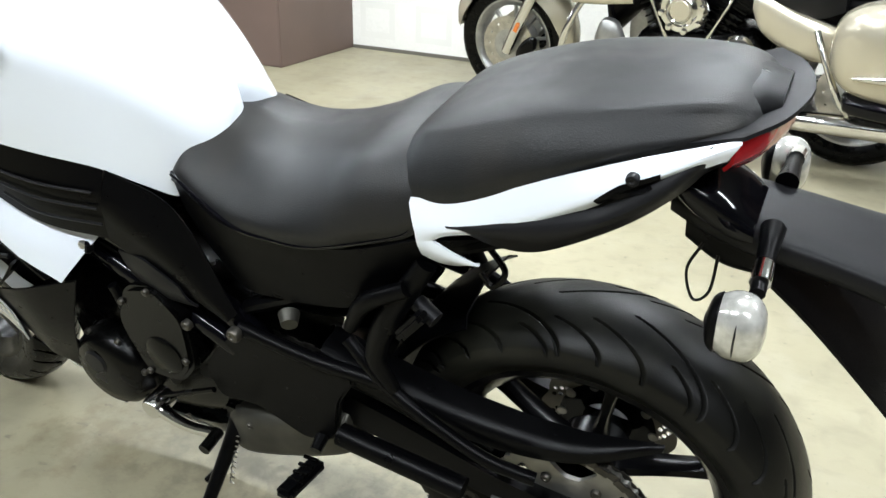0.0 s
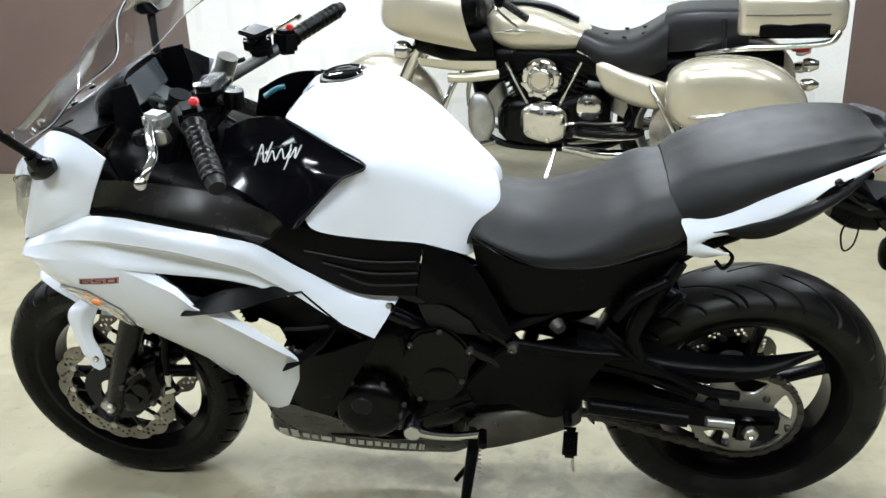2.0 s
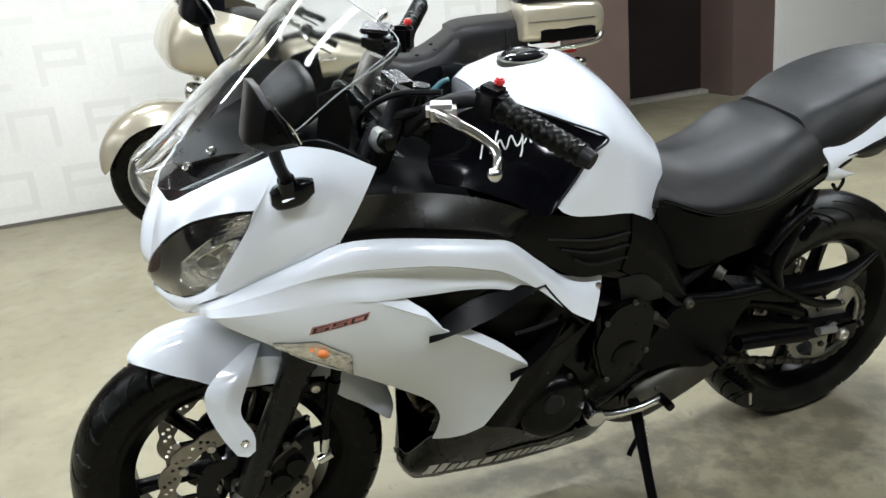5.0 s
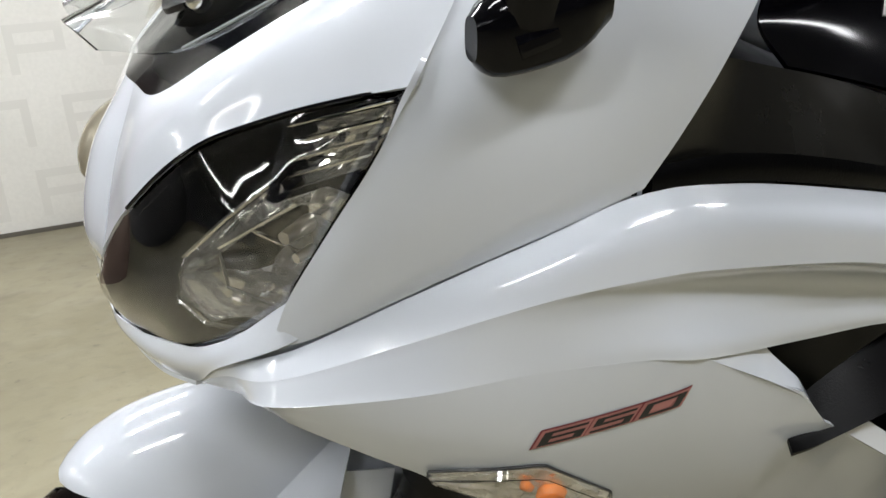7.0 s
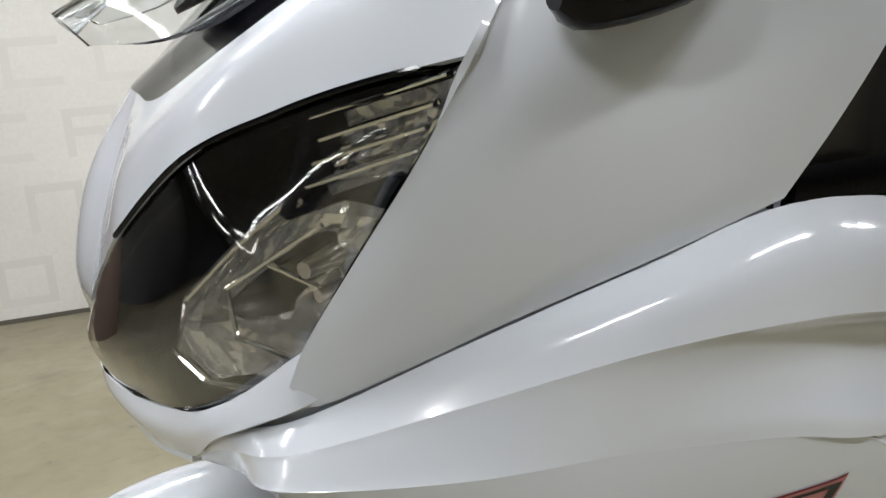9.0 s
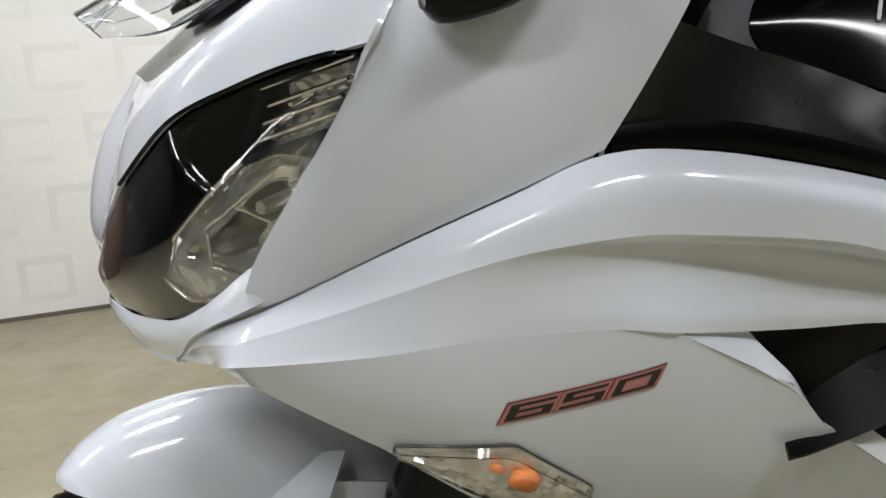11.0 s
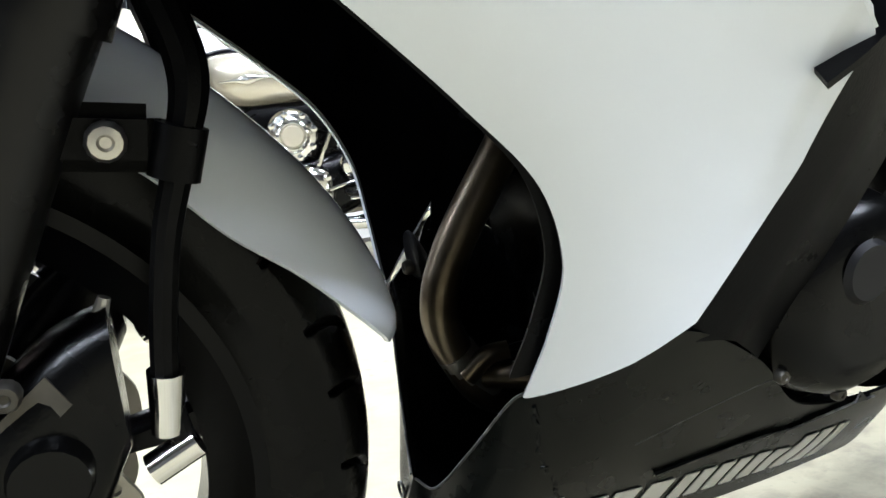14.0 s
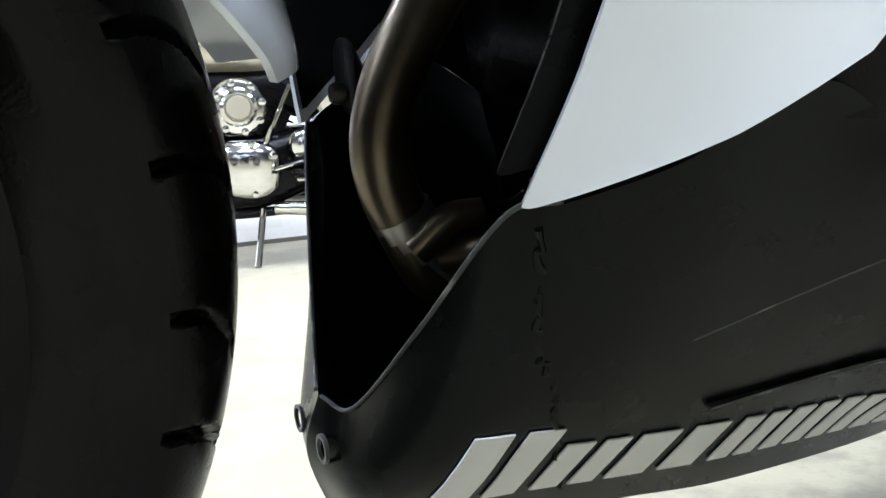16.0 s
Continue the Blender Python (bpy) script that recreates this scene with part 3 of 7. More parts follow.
def cast_rim(parent, bead, half, hub, spokes, mat, twin=0.0, phase=0.0, lip=None, spoke_w=0.017):
    """Barrel, hub and separate spokes."""
    w = half * 0.78
    prof = [(bead + 0.004, -w), (bead + 0.004, -w + 0.006), (bead - 0.010, -w + 0.010), (bead - 0.024, -w * 0.55), (bead - 0.026, w * 0.55),
            (bead - 0.010, w - 0.010), (bead + 0.004, w - 0.006), (bead + 0.004, w), (bead - 0.006, w), (bead - 0.018, w - 0.010), (bead - 0.034, w * 0.5), (bead - 0.034, -w * 0.5), (bead - 0.018, -w + 0.010), (bead - 0.006, -w), (bead + 0.004, -w)]
    part("rim", lathe(prof, 96, full=False), lip or mat, parent)
    part("hub", lathe([(0.012, -0.07), (hub * 0.6, -0.07), (hub * 0.7, -0.045), (hub, -0.035), (hub, 0.035), (hub * 0.7, 0.045), (hub * 0.6, 0.07), (0.012, 0.07)], 40), mat, parent)
    for k in range(spokes):
        a = phase + 2 * math.pi * k / spokes
        for t in ((-twin, twin) if twin else (0.0,)):
            p0 = Vector((hub * 0.85 * math.cos(a), 0, hub * 0.85 * math.sin(a)))
            p1 = Vector(((bead - 0.028) * math.cos(a + t), 0, (bead - 0.028) * math.sin(a + t)))
            mid = p0.lerp(p1, 0.5)
            rows = []
            d = (p1 - p0).normalized()
            sidev = Vector((-d.z, 0, d.x))
            for f in np.linspace(0, 1, 7):
                c = p0.lerp(p1, float(f))
                hw = spoke_w * (1.25 - 0.75 * math.sin(math.pi * (0.15 + 0.7 * f)))
                hy = 0.020 - 0.006 * f
                rows.append([c + sidev * hw * cx + Vector((0, hy * cy, 0)) for cx, cy in ((1, .5), (.6, 1), (-.6, 1), (-1, .5), (-1, -.5), (-.6, -1), (.6, -1), (1, -.5))])
            bm = grid_mesh(rows, closed=True)
            part("spoke", bm, mat, parent)


def wavy_disc(parent, y, outer, inner, waves=12, holes=True, name="brake_disc"):
    """Petal brake disc with drilled holes, its carrier and buttons."""
    ring = []
    n = waves * 10
    for k in range(n):
        a = 2 * math.pi * k / n
        r = outer - 0.007 * (0.5 - 0.5 * math.cos(waves * a)) ** 2
        ring.append((r * math.cos(a), r * math.sin(a)))
    inside = []
    for k in range(n):
        a = 2 * math.pi * k / n
        r = inner + 0.005 * (0.5 - 0.5 * math.cos(waves * a)) ** 2
        inside.append((r * math.cos(a), r * math.sin(a)))
    loops = [ring, inside]
    if holes:
        for k in range(waves):
            for j, (f, da) in enumerate(((0.22, -0.10), (0.5, -0.02), (0.78, 0.06), (0.30, 0.12), (0.64, 0.20))):
                a = 2 * math.pi * k / waves + da + 0.1
                r = inner + (outer - inner) * (0.14 + 0.66 * f)
                loops.append(circle(r * math.cos(a), r * math.sin(a), 0.0042, 8))
    disc = part(name, plate(loops, y - 0.0022, y + 0.0022), DISC, parent, "drilled steel petal brake disc")
    m = 10
    for k in range(m):
        a = 2 * math.pi * k / m
        part("carrier_arm", moved(box((inner - 0.035, 0.006, 0.011), ((inner + 0.05) / 2, 0, 0), 0.002), pose(0, y, 0) @ Matrix.Rotation(-a, 4, "Y")), GLOSSB, disc)
    part("disc_carrier", moved(lathe([(0.040, -0.004), (0.078, -0.004), (0.078, 0.004), (0.040, 0.004), (0.040, -0.004)], 40, full=False), pose(0, y, 0)), GLOSSB, disc)
    for k in range(m):
        a = 2 * math.pi * k / m
        part("disc_button", moved(lathe([(0.0, -0.006), (0.0075, -0.006), (0.0085, -0.004), (0.0085, 0.004), (0.0, 0.004)], 14), pose((inner + 0.002) * math.cos(a), y, (inner + 0.002) * math.sin(a))), STEEL, disc)
    return disc


def bolt(parent, at, r=0.006, out=(0, -1, 0), mat=None, name="bolt"):
    """A domed hexagon socket bolt."""
    bm = lathe([(0.0, 0.35 * r), (0.28 * r, 0.35 * r), (0.42 * r, 0.55 * r), (0.8 * r, 0.5 * r), (r, 0.15 * r), (r, -0.6 * r), (0.0, -0.6 * r)], 12, axis="z")
    q = Vector((0, 0, 1)).rotation_difference(Vector(out)).to_matrix().to_4x4()
    return part(name, moved(bm, Matrix.Translation(at) @ q), mat or CHAINM, parent)


# ---- the white sport motorcycle ----
LEAN = 11.5
bike = empty("motorcycle", pose(0, 0, 0, LEAN, 0, 0))
tagged(bike, "white and black faired sport motorcycle leaning on its side stand", "motorcycle")

# rear wheel
rw = empty("rear_wheel", pose(0.695, 0, 0.310), bike)
rear_tyre = tyre("tyre", rw, 0.307, 0.080, 0.222, 9, 1404, 0.008)
rear_tyre.data.materials[0] = DUSTY_LIT
cast_rim(rw, 0.222, 0.080, 0.058, 6, RIM, phase=0.35)
spr = part("sprocket", plate([[((0.114 + 0.004 * ((k // 2) % 2)) * math.cos(2 * math.pi * k / 172), (0.114 + 0.004 * ((k // 2) % 2)) * math.sin(2 * math.pi * k / 172)) for k in range(172)]]
                   + [rounded([(0.098 * math.cos(a - 0.42), 0.098 * math.sin(a - 0.42)), (0.098 * math.cos(a), 0.102 * math.sin(a)), (0.098 * math.cos(a + 0.42), 0.098 * math.sin(a + 0.42)), (0.062 * math.cos(a + 0.2), 0.062 * math.sin(a + 0.2)), (0.062 * math.cos(a - 0.2), 0.062 * math.sin(a - 0.2))], 3) for a in (2 * math.pi * k / 5 + 0.3 for k in range(5))],
                   -0.0935, -0.0865), SPROCKET, rw, "dull steel sprocket")
for k in range(5):
    a = 2 * math.pi * k / 5 + 0.93
    bolt(spr, (0.062 * math.cos(a), -0.096, 0.062 * math.sin(a)), 0.008)
wavy_disc(rw, 0.085, 0.110, 0.072, 10)
part("axle", lathe([(0.0, -0.135), (0.012, -0.135), (0.016, -0.130), (0.016, 0.130), (0.0, 0.135)], 18), STEEL, rw)

# front wheel and fork
STEER = -4.0
FX, FZ = -0.738, 0.304
fork = empty("front_fork", pose(FX, 0, FZ, 0, 0, STEER), bike)
tyre("tyre", fork, 0.304, 0.061, 0.222, 17, 1224, 0.009, ((0.10, 0.30, 0.12, 1.00, 0.034), (0.60, 0.26, 0.34, 1.02, 0.032), (0.80, 0.5, 0.04, 0.36, 0.022)))
cast_rim(fork, 0.222, 0.062, 0.045, 6, RIM, phase=0.1)
for y in (-0.078, 0.078):
    wavy_disc(fork, y, 0.150, 0.110, 14)
part("axle", lathe([(0.0, -0.13), (0.011, -0.13), (0.013, -0.125), (0.013, 0.125), (0.0, 0.13)], 16), STEEL, fork)
rake = Vector((0.418, 0, 0.909))
for sy in (-1, 1):
    y = sy * 0.105
    foot = Vector((0.013, y, -0.004))
    part("fork_leg", merge(tube([foot - rake * 0.035, foot + rake * 0.02, foot + rake * 0.10, foot + rake * 0.26, foot + rake * 0.315, foot + rake * 0.33], [0.018, 0.024, 0.026, 0.028, 0.030, 0.031], 20, 24),
                           tube([foot + rake * 0.318, foot + rake * 0.348], 0.034, 20), tube([foot + rake * 0.345, foot + rake * 0.40], [0.027, 0.024], 18),
                           box((0.05, 0.03, 0.06), tuple(foot + Vector((-0.006, 0, -0.004))), 0.012)), FORKM, fork, "satin black fork slider")
    part("fork_tube", tube([foot + rake * 0.39, foot + rake * 0.84], 0.0205, 18), STEEL if sy > 0 else BLACKP, fork)
    cal = part("brake_caliper", merge(hull([(0.040, y * 0.86, 0.000, 0.026, 0.036, 3), (0.065, y * 0.86, 0.025, 0.036, 0.056, 3), (0.115, y * 0.86, 0.062, 0.036, 0.062, 3), (0.150, y * 0.86, 0.098, 0.028, 0.040, 3)], 14, 20),
                                      lathe([(0.0, -0.018), (0.019, -0.018), (0.021, -0.012), (0.021, 0.012), (0.0, 0.012)], 18, centre=(0.082, y * 0.86 + sy * 0.03, 0.036)),
                                      lathe([(0.0, -0.018), (0.019, -0.018), (0.021, -0.012), (0.021, 0.012), (0.0, 0.012)], 18, centre=(0.112, y * 0.86 + sy * 0.03, 0.066))), ENGINE, fork, "black twin piston brake caliper")
    for q in ((0.082, 0.036), (0.112, 0.066)):
        part("piston_cap", lathe([(0.0, sy * 0.003), (0.010, sy * 0.003), (0.013, 0.0), (0.013, -sy * 0.003), (0.0, -sy * 0.003)], 18, centre=(q[0], y * 0.86 + sy * 0.044, q[1])), ALLOY, cal)
    part("pad_spring", loft([[(0.060, y * 0.86 + sy * 0.030, 0.070), (0.118, y * 0.86 + sy * 0.030, 0.116)], [(0.072, y * 0.86 + sy * 0.034, 0.056), (0.128, y * 0.86 + sy * 0.034, 0.100)]], 8, 4, 0.002), CHAINM, cal)
    part("bleed_nipple", tube([(0.140, y * 0.86, 0.118), (0.150, y * 0.86, 0.142)], [0.006, 0.0035], 10), ALLOY, cal)
    for q in ((0.058, 0.06), (0.125, 0.02), (0.10, 0.112)):
        bolt(cal, (q[0], y * 0.86 + sy * 0.036, q[1]), 0.008, (0, sy, 0))
    bolt(fork, (foot.x, y + sy * 0.026, foot.z), 0.012, (0, sy, 0), STEEL, "axle_pinch_bolt")
    part("brake_hose", tube([(0.178, y * 1.0, 0.050), (0.173, y * 1.05, 0.095), (0.184, y * 1.06, 0.167), (0.199, y * 1.05, 0.216), (0.209, y * 1.0, 0.256), (0.198, y * 0.9, 0.305), (0.185, y * 0.7, 0.38)], [0.0065, 0.0075, 0.0075, 0.0085, 0.011, 0.011, 0.009], 10, 44), BLACKP, fork)
    part("hose_union", merge(tube([(0.174, y * 1.05, 0.102), (0.169, y * 1.03, 0.066)], [0.0105, 0.0085], 12), tube([(0.158, y * 1.02, 0.044), (0.184, y * 1.02, 0.056)], 0.0095, 14)), CHROME, fork, "chrome hose union")
    bolt(fork, (0.166, y + sy * 0.014, 0.227), 0.010, (0, sy, 0), STEEL, "fender_bolt")
    part("hose_clamp", merge(box((0.060, 0.014, 0.034), (0.162, y + sy * 0.003, 0.228), 0.008, (0, 8, 0)), tube([(0.194, y * 1.05, 0.204), (0.202, y * 1.05, 0.230)], 0.0135, 12)), BLACKP, fork)

# front fender: crown, side legs and tail, on the fork
def fender_ring(a, wide, rad, fall):
    """Points across the fender at the angle a about the axle."""
    c, s = math.cos(a), math.sin(a)
    out = []
    for f in np.linspace(-1, 1, 15):
        r = rad - fall * abs(f) ** 2.6
        out.append(Vector((r * c, wide * f, r * s)))
    return out
rows = []
for a, wide, rad, fall in ((117, 0.010, 0.325, 0.003), (115, 0.028, 0.329, 0.010), (111.5, 0.046, 0.334, 0.024), (106, 0.060, 0.339, 0.052), (98.5, 0.070, 0.340, 0.076), (92, 0.074, 0.338, 0.092), (84, 0.077, 0.335, 0.084), (74, 0.078, 0.332, 0.066), (62, 0.078, 0.330, 0.058), (48, 0.078, 0.326, 0.056), (36, 0.076, 0.329, 0.058), (27, 0.074, 0.333, 0.047), (19, 0.072, 0.336, 0.034), (14.5, 0.069, 0.336, 0.023), (12.5, 0.060, 0.335, 0.018)):
    rows.append(fender_ring(radians(a), wide, rad, fall))
rows = [list(r) for r in zip(*[catmull([q[j] for q in rows], 60) for j in range(15)])]
fender = part("front_fender", grid_mesh(rows, thick=0.003), WHITE, fork, "glossy white front fender")
leg = loft([[(0.066, -0.056, 0.303), (0.000, -0.092, 0.274), (-0.024, -0.108, 0.252), (-0.025, -0.113, 0.215), (-0.008, -0.126, 0.165), (0.012, -0.134, 0.125)],
            [(0.074, -0.058, 0.304), (0.036, -0.108, 0.280), (0.012, -0.122, 0.250), (0.006, -0.126, 0.213), (0.022, -0.136, 0.166), (0.030, -0.138, 0.120)],
            [(0.084, -0.060, 0.304), (0.062, -0.104, 0.284), (0.038, -0.118, 0.240), (0.030, -0.124, 0.205), (0.046, -0.133, 0.165), (0.044, -0.134, 0.128)]], 28, 12, 0.003, straight)
pair("fender_leg", leg, WHITE, fork)
pair("fender_bracket", loft([[(0.056, -0.074, 0.292), (0.114, -0.078, 0.283)], [(0.040, -0.088, 0.238), (0.098, -0.090, 0.236)]], 8, 6, 0.003, swell=0.003), WHITE, fork)
for sy in (-1, 1):
    bolt(fork, (0.028, sy * 0.138, 0.152), 0.0085, (0, sy, 0), CHROME, "fender_bolt")

# nose cowl, in panels round the two headlamps
HU = [(-0.819, -0.024, 0.783), (-0.812, -0.050, 0.812), (-0.800, -0.074, 0.838), (-0.790, -0.098, 0.858), (-0.772, -0.120, 0.882), (-0.756, -0.142, 0.901), (-0.740, -0.153, 0.912), (-0.720, -0.169, 0.922), (-0.700, -0.188, 0.932), (-0.676, -0.208, 0.941), (-0.650, -0.229, 0.949)]
HB = [(-0.819, -0.024, 0.783), (-0.813, -0.060, 0.768), (-0.796, -0.097, 0.769), (-0.771, -0.141, 0.779), (-0.726, -0.203, 0.816)]
HR = [(-0.726, -0.203, 0.816), (-0.717, -0.206, 0.837), (-0.693, -0.214, 0.876), (-0.673, -0.223, 0.909), (-0.650, -0.229, 0.949)]
TOP = [(-0.774, 0.0, 0.914), (-0.772, -0.030, 0.915), (-0.762, -0.075, 0.918), (-0.728, -0.113, 0.945), (-0.688, -0.152, 0.975), (-0.645, -0.186, 1.002), (-0.598, -0.216, 1.030)]
part("nose_panel", loft([
    [(-0.771, 0.032, 0.915), (-0.776, 0.0, 0.914), (-0.771, -0.032, 0.915)],
    [(-0.7943, 0.0425, 0.866), (-0.807, 0.0, 0.868), (-0.7943, -0.0425, 0.866)],
    [(-0.8120, 0.0505, 0.812), (-0.8235, 0.0, 0.816), (-0.8120, -0.0505, 0.812)],
    [(-0.815, 0.020, 0.785), (-0.821, 0.0, 0.780), (-0.815, -0.020, 0.785)],
    [(-0.812, 0.030, 0.746), (-0.818, 0.0, 0.744), (-0.812, -0.030, 0.746)]], 12, 24, 0.003), WHITE, bike, "glossy white nose panel between the headlamps")
BROW = [tuple(Vector(a).lerp(Vector(b), 0.5) + Vector((-0.6, -0.5, 0.6)) * 0.0075 * math.sin(math.pi * (0.18 + 0.82 * k / 5))) for k, (a, b) in enumerate(zip(catmull(TOP[1:], 6), catmull(HU[1:], 6)))]
pair("brow_panel", loft([TOP[1:], BROW, HU[1:]], 34, 12, 0.003), WHITE, bike, "glossy white panel above the headlamp")
CHIN_TOP = [(-0.817, -0.030, 0.772), (-0.813, -0.060, 0.768), (-0.796, -0.097, 0.769), (-0.771, -0.141, 0.779), (-0.756, -0.163, 0.791), (-0.741, -0.184, 0.808), (-0.724, -0.1985, 0.826), (-0.706, -0.2045, 0.838)]
CHIN = [(-0.812, -0.028, 0.746), (-0.803, -0.066, 0.744), (-0.789, -0.108, 0.747), (-0.771, -0.139, 0.752), (-0.760, -0.167, 0.776), (-0.747, -0.189, 0.792), (-0.727, -0.2065, 0.806), (-0.708, -0.2095, 0.814)]
CHIN_MID = [tuple(Vector(a).lerp(Vector(b), 0.45) + Vector((-0.6, -0.6, -0.2)) * 0.0045 * max(0.0, 1 - (k / 5.5) ** 2)) for k, (a, b) in enumerate(zip(CHIN_TOP, CHIN))]
pair("chin_panel", loft([CHIN_TOP, CHIN_MID, CHIN], 44, 12, 0.003), WHITE, bike, "glossy white chin panel under the headlamp")
chin_front = CHIN[3::-1] + [(-0.818, 0.0, 0.745)] + [(x, -y, z) for x, y, z in CHIN[:4]]
part("chin_lip", loft([chin_front, [(x + 0.022, y * 0.94, z - 0.004) for x, y, z in chin_front]], 40, 6, 0.003), WHITE, bike, "glossy white lip under the chin")
pair("cowl_side", loft([HR[::-1],
                        [(-0.624, -0.2225, 0.990), (-0.646, -0.234, 0.935), (-0.672, -0.228, 0.880), (-0.700, -0.216, 0.832), (-0.714, -0.2095, 0.8085)],
                        [(-0.598, -0.216, 1.030), (-0.602, -0.251, 0.970), (-0.612, -0.254, 0.920), (-0.628, -0.246, 0.870), (-0.640, -0.236, 0.845)],
                        [(-0.535, -0.238, 1.026), (-0.544, -0.262, 0.985), (-0.556, -0.267, 0.940), (-0.572, -0.263, 0.900), (-0.585, -0.255, 0.871)],
                        [(-0.478, -0.268, 1.001), (-0.494, -0.271, 0.973), (-0.510, -0.272, 0.945), (-0.526, -0.270, 0.917), (-0.541, -0.266, 0.891)]], 26, 26, 0.003), WHITE, bike, "glossy white upper cowl side")
pair("screen_trim", loft([TOP[1:], [(-0.735, -0.020, 0.944), (-0.722, -0.055, 0.952), (-0.695, -0.085, 0.970), (-0.655, -0.120, 0.992), (-0.615, -0.152, 1.018), (-0.565, -0.190, 1.042)]], 24, 5, 0.003), GLOSSB, bike, "black trim at the foot of the windscreen")
part("trim_centre", loft([[(-0.735, 0.020, 0.944), (-0.738, 0, 0.943), (-0.735, -0.020, 0.944)], [(-0.772, 0.030, 0.915), (-0.776, 0, 0.914), (-0.772, -0.030, 0.915)]], 8, 4, 0.003), GLOSSB, bike)

# headlamps
def mosaic(a, b, nu, nv, deep, sy, seed):
    """A mirror bowl of flat facets between two edge curves, sunk by deep in its middle."""
    rngm = random.Random(seed)
    rows = []
    for i, (p, q) in enumerate(zip(straight(a, nu), straight(b, nu))):
        row = []
        for j in range(nv):
            v = j / (nv - 1)
            d = deep * math.sin(math.pi * v) ** 0.7 * (0.35 + 0.65 * math.sin(math.pi * i / (nu - 1)) ** 0.6)
            jig = rngm.uniform(-0.0016, 0.0016) if 0 < j < nv - 1 and 0 < i < nu - 1 else 0.0
            row.append(p.lerp(q, v) + Vector((0.75, 0.65 * sy, -0.1)) * (d + jig))
        rows.append(row)
    return grid_mesh(rows)


for sy in (1, -1):
    f = lambda pts, dx=0.0, dy=0.0: [(p[0] + dx, sy * (p[1] + dy), p[2]) for p in pts]
    up, lo = HU[:-1] + [(HU[-1][0] + 0.003, HU[-1][1] + 0.008, HU[-1][2] - 0.002)], HB[:-1] + [(q[0] + 0.003, q[1] + 0.008, q[2]) for q in HR]
    loop = up + lo[::-1][1:-1]
    wall = grid_mesh([[Vector(q) for q in f(loop)] + [Vector(f(loop)[0])], [Vector(q) for q in f(loop, 0.070, 0.048)] + [Vector(f(loop, 0.070, 0.048)[0])]])
    lamp = part("headlamp", wall, HLDARK, bike, "clear headlamp with black housing and chrome reflectors")
    part("lamp_back", loft([f(up, 0.060, 0.042), f(lo, 0.060, 0.042)], 28, 20, 0.0, swell=0.030, side=(-0.6, -0.6 * sy, 0)), HLDARK, lamp)
    RL = [[(-0.718, -0.161, 0.882), (-0.743, -0.137, 0.855), (-0.769, -0.104, 0.819), (-0.774, -0.083, 0.796), (-0.778, -0.109, 0.792), (-0.764, -0.140, 0.788)],
          [(-0.684, -0.216, 0.884), (-0.698, -0.210, 0.864), (-0.716, -0.203, 0.838), (-0.726, -0.200, 0.818), (-0.742, -0.182, 0.804)]]
    low = part("low_reflector", mosaic(f(RL[0], 0.010, 0.008), f(RL[1], 0.010, 0.008), 15, 12, 0.030, sy, 4), MIRRORED, lamp, "faceted chrome low beam reflector", 2.0)
    part("reflector_rim", tube(f(RL[0] + [(-0.742, -0.182, 0.802)], 0.007, 0.006), 0.0019, 8, 60, smooth=False), CHROME, low)
    part("rim_beading", merge(*[hull([(q.x - 0.0012, q.y, q.z, 0.0003, 0.0003, 2), (q.x, q.y, q.z, 0.0011, 0.0011, 2), (q.x + 0.0012, q.y, q.z, 0.0003, 0.0003, 2)], 4, 6) for q in straight(f(RL[0][:3], 0.015, 0.004), 44)]), CHROME, low)
    part("rim_band", loft([f(RL[0][2:5], 0.007, 0.006), f(RL[0][2:5], 0.016, 0.000)], 10, 4, 0.001, along=straight), MIRRORED, low, "", 5.0)
    for a, b_ in (((-0.758, -0.122, 0.826), (-0.716, -0.178, 0.872)), ((-0.758, -0.122, 0.826), (-0.757, -0.138, 0.806)), ((-0.757, -0.138, 0.806), (-0.730, -0.190, 0.812)), ((-0.738, -0.148, 0.846), (-0.716, -0.178, 0.840))):
        part("reflector_rib", tube(f([a, b_], 0.016, 0.012), 0.0014, 6), CHROME, low)
    part("bulb_cap", merge(tube(f([(-0.724, -0.178, 0.852), (-0.702, -0.160, 0.852)], 0.014, 0.012), [0.004, 0.006], 14), tube(f([(-0.720, -0.186, 0.842), (-0.704, -0.176, 0.842)], 0.014, 0.012), [0.003, 0.004], 12)), STEEL, low, "steel bulb cap")
    HI = [(-0.709, -0.186, 0.922), (-0.665, -0.230, 0.942), (-0.681, -0.216, 0.903), (-0.724, -0.190, 0.884)]
    high = part("high_reflector", mosaic(f([HI[0], HI[1]], 0.012, 0.008), f([HI[3], HI[2]], 0.012, 0.008), 13, 6, 0.016, sy, 9), MIRRORED, lamp, "ribbed chrome position lamp reflector", 2.0)
    for k in range(5):
        g = 0.02 + 0.24 * k
        a = Vector(HI[0]).lerp(Vector(HI[3]), g)
        b_ = Vector(HI[1]).lerp(Vector(HI[2]), g)
        a2, b2 = a.lerp(b_, 0.06), a.lerp(b_, 0.97)
        part("reflector_slat", tube(f([a2, b2], 0.010, 0.007), 0.0013 if k else 0.0008, 6), CHROME, high)
        if k < 4:
            tooth = Vector(HI[0]).lerp(Vector(HI[3]), g + 0.12)
            part("comb_tooth", box((0.012, 0.006, 0.0035), (0, 0, 0), 0.001), GLOSSB, high, at=look(f([tooth.lerp(b_, 0.10)], 0.013, 0.009)[0], f([b_], 0.013, 0.009)[0]) @ pose(0, 0, 0, 0, 90, 0))
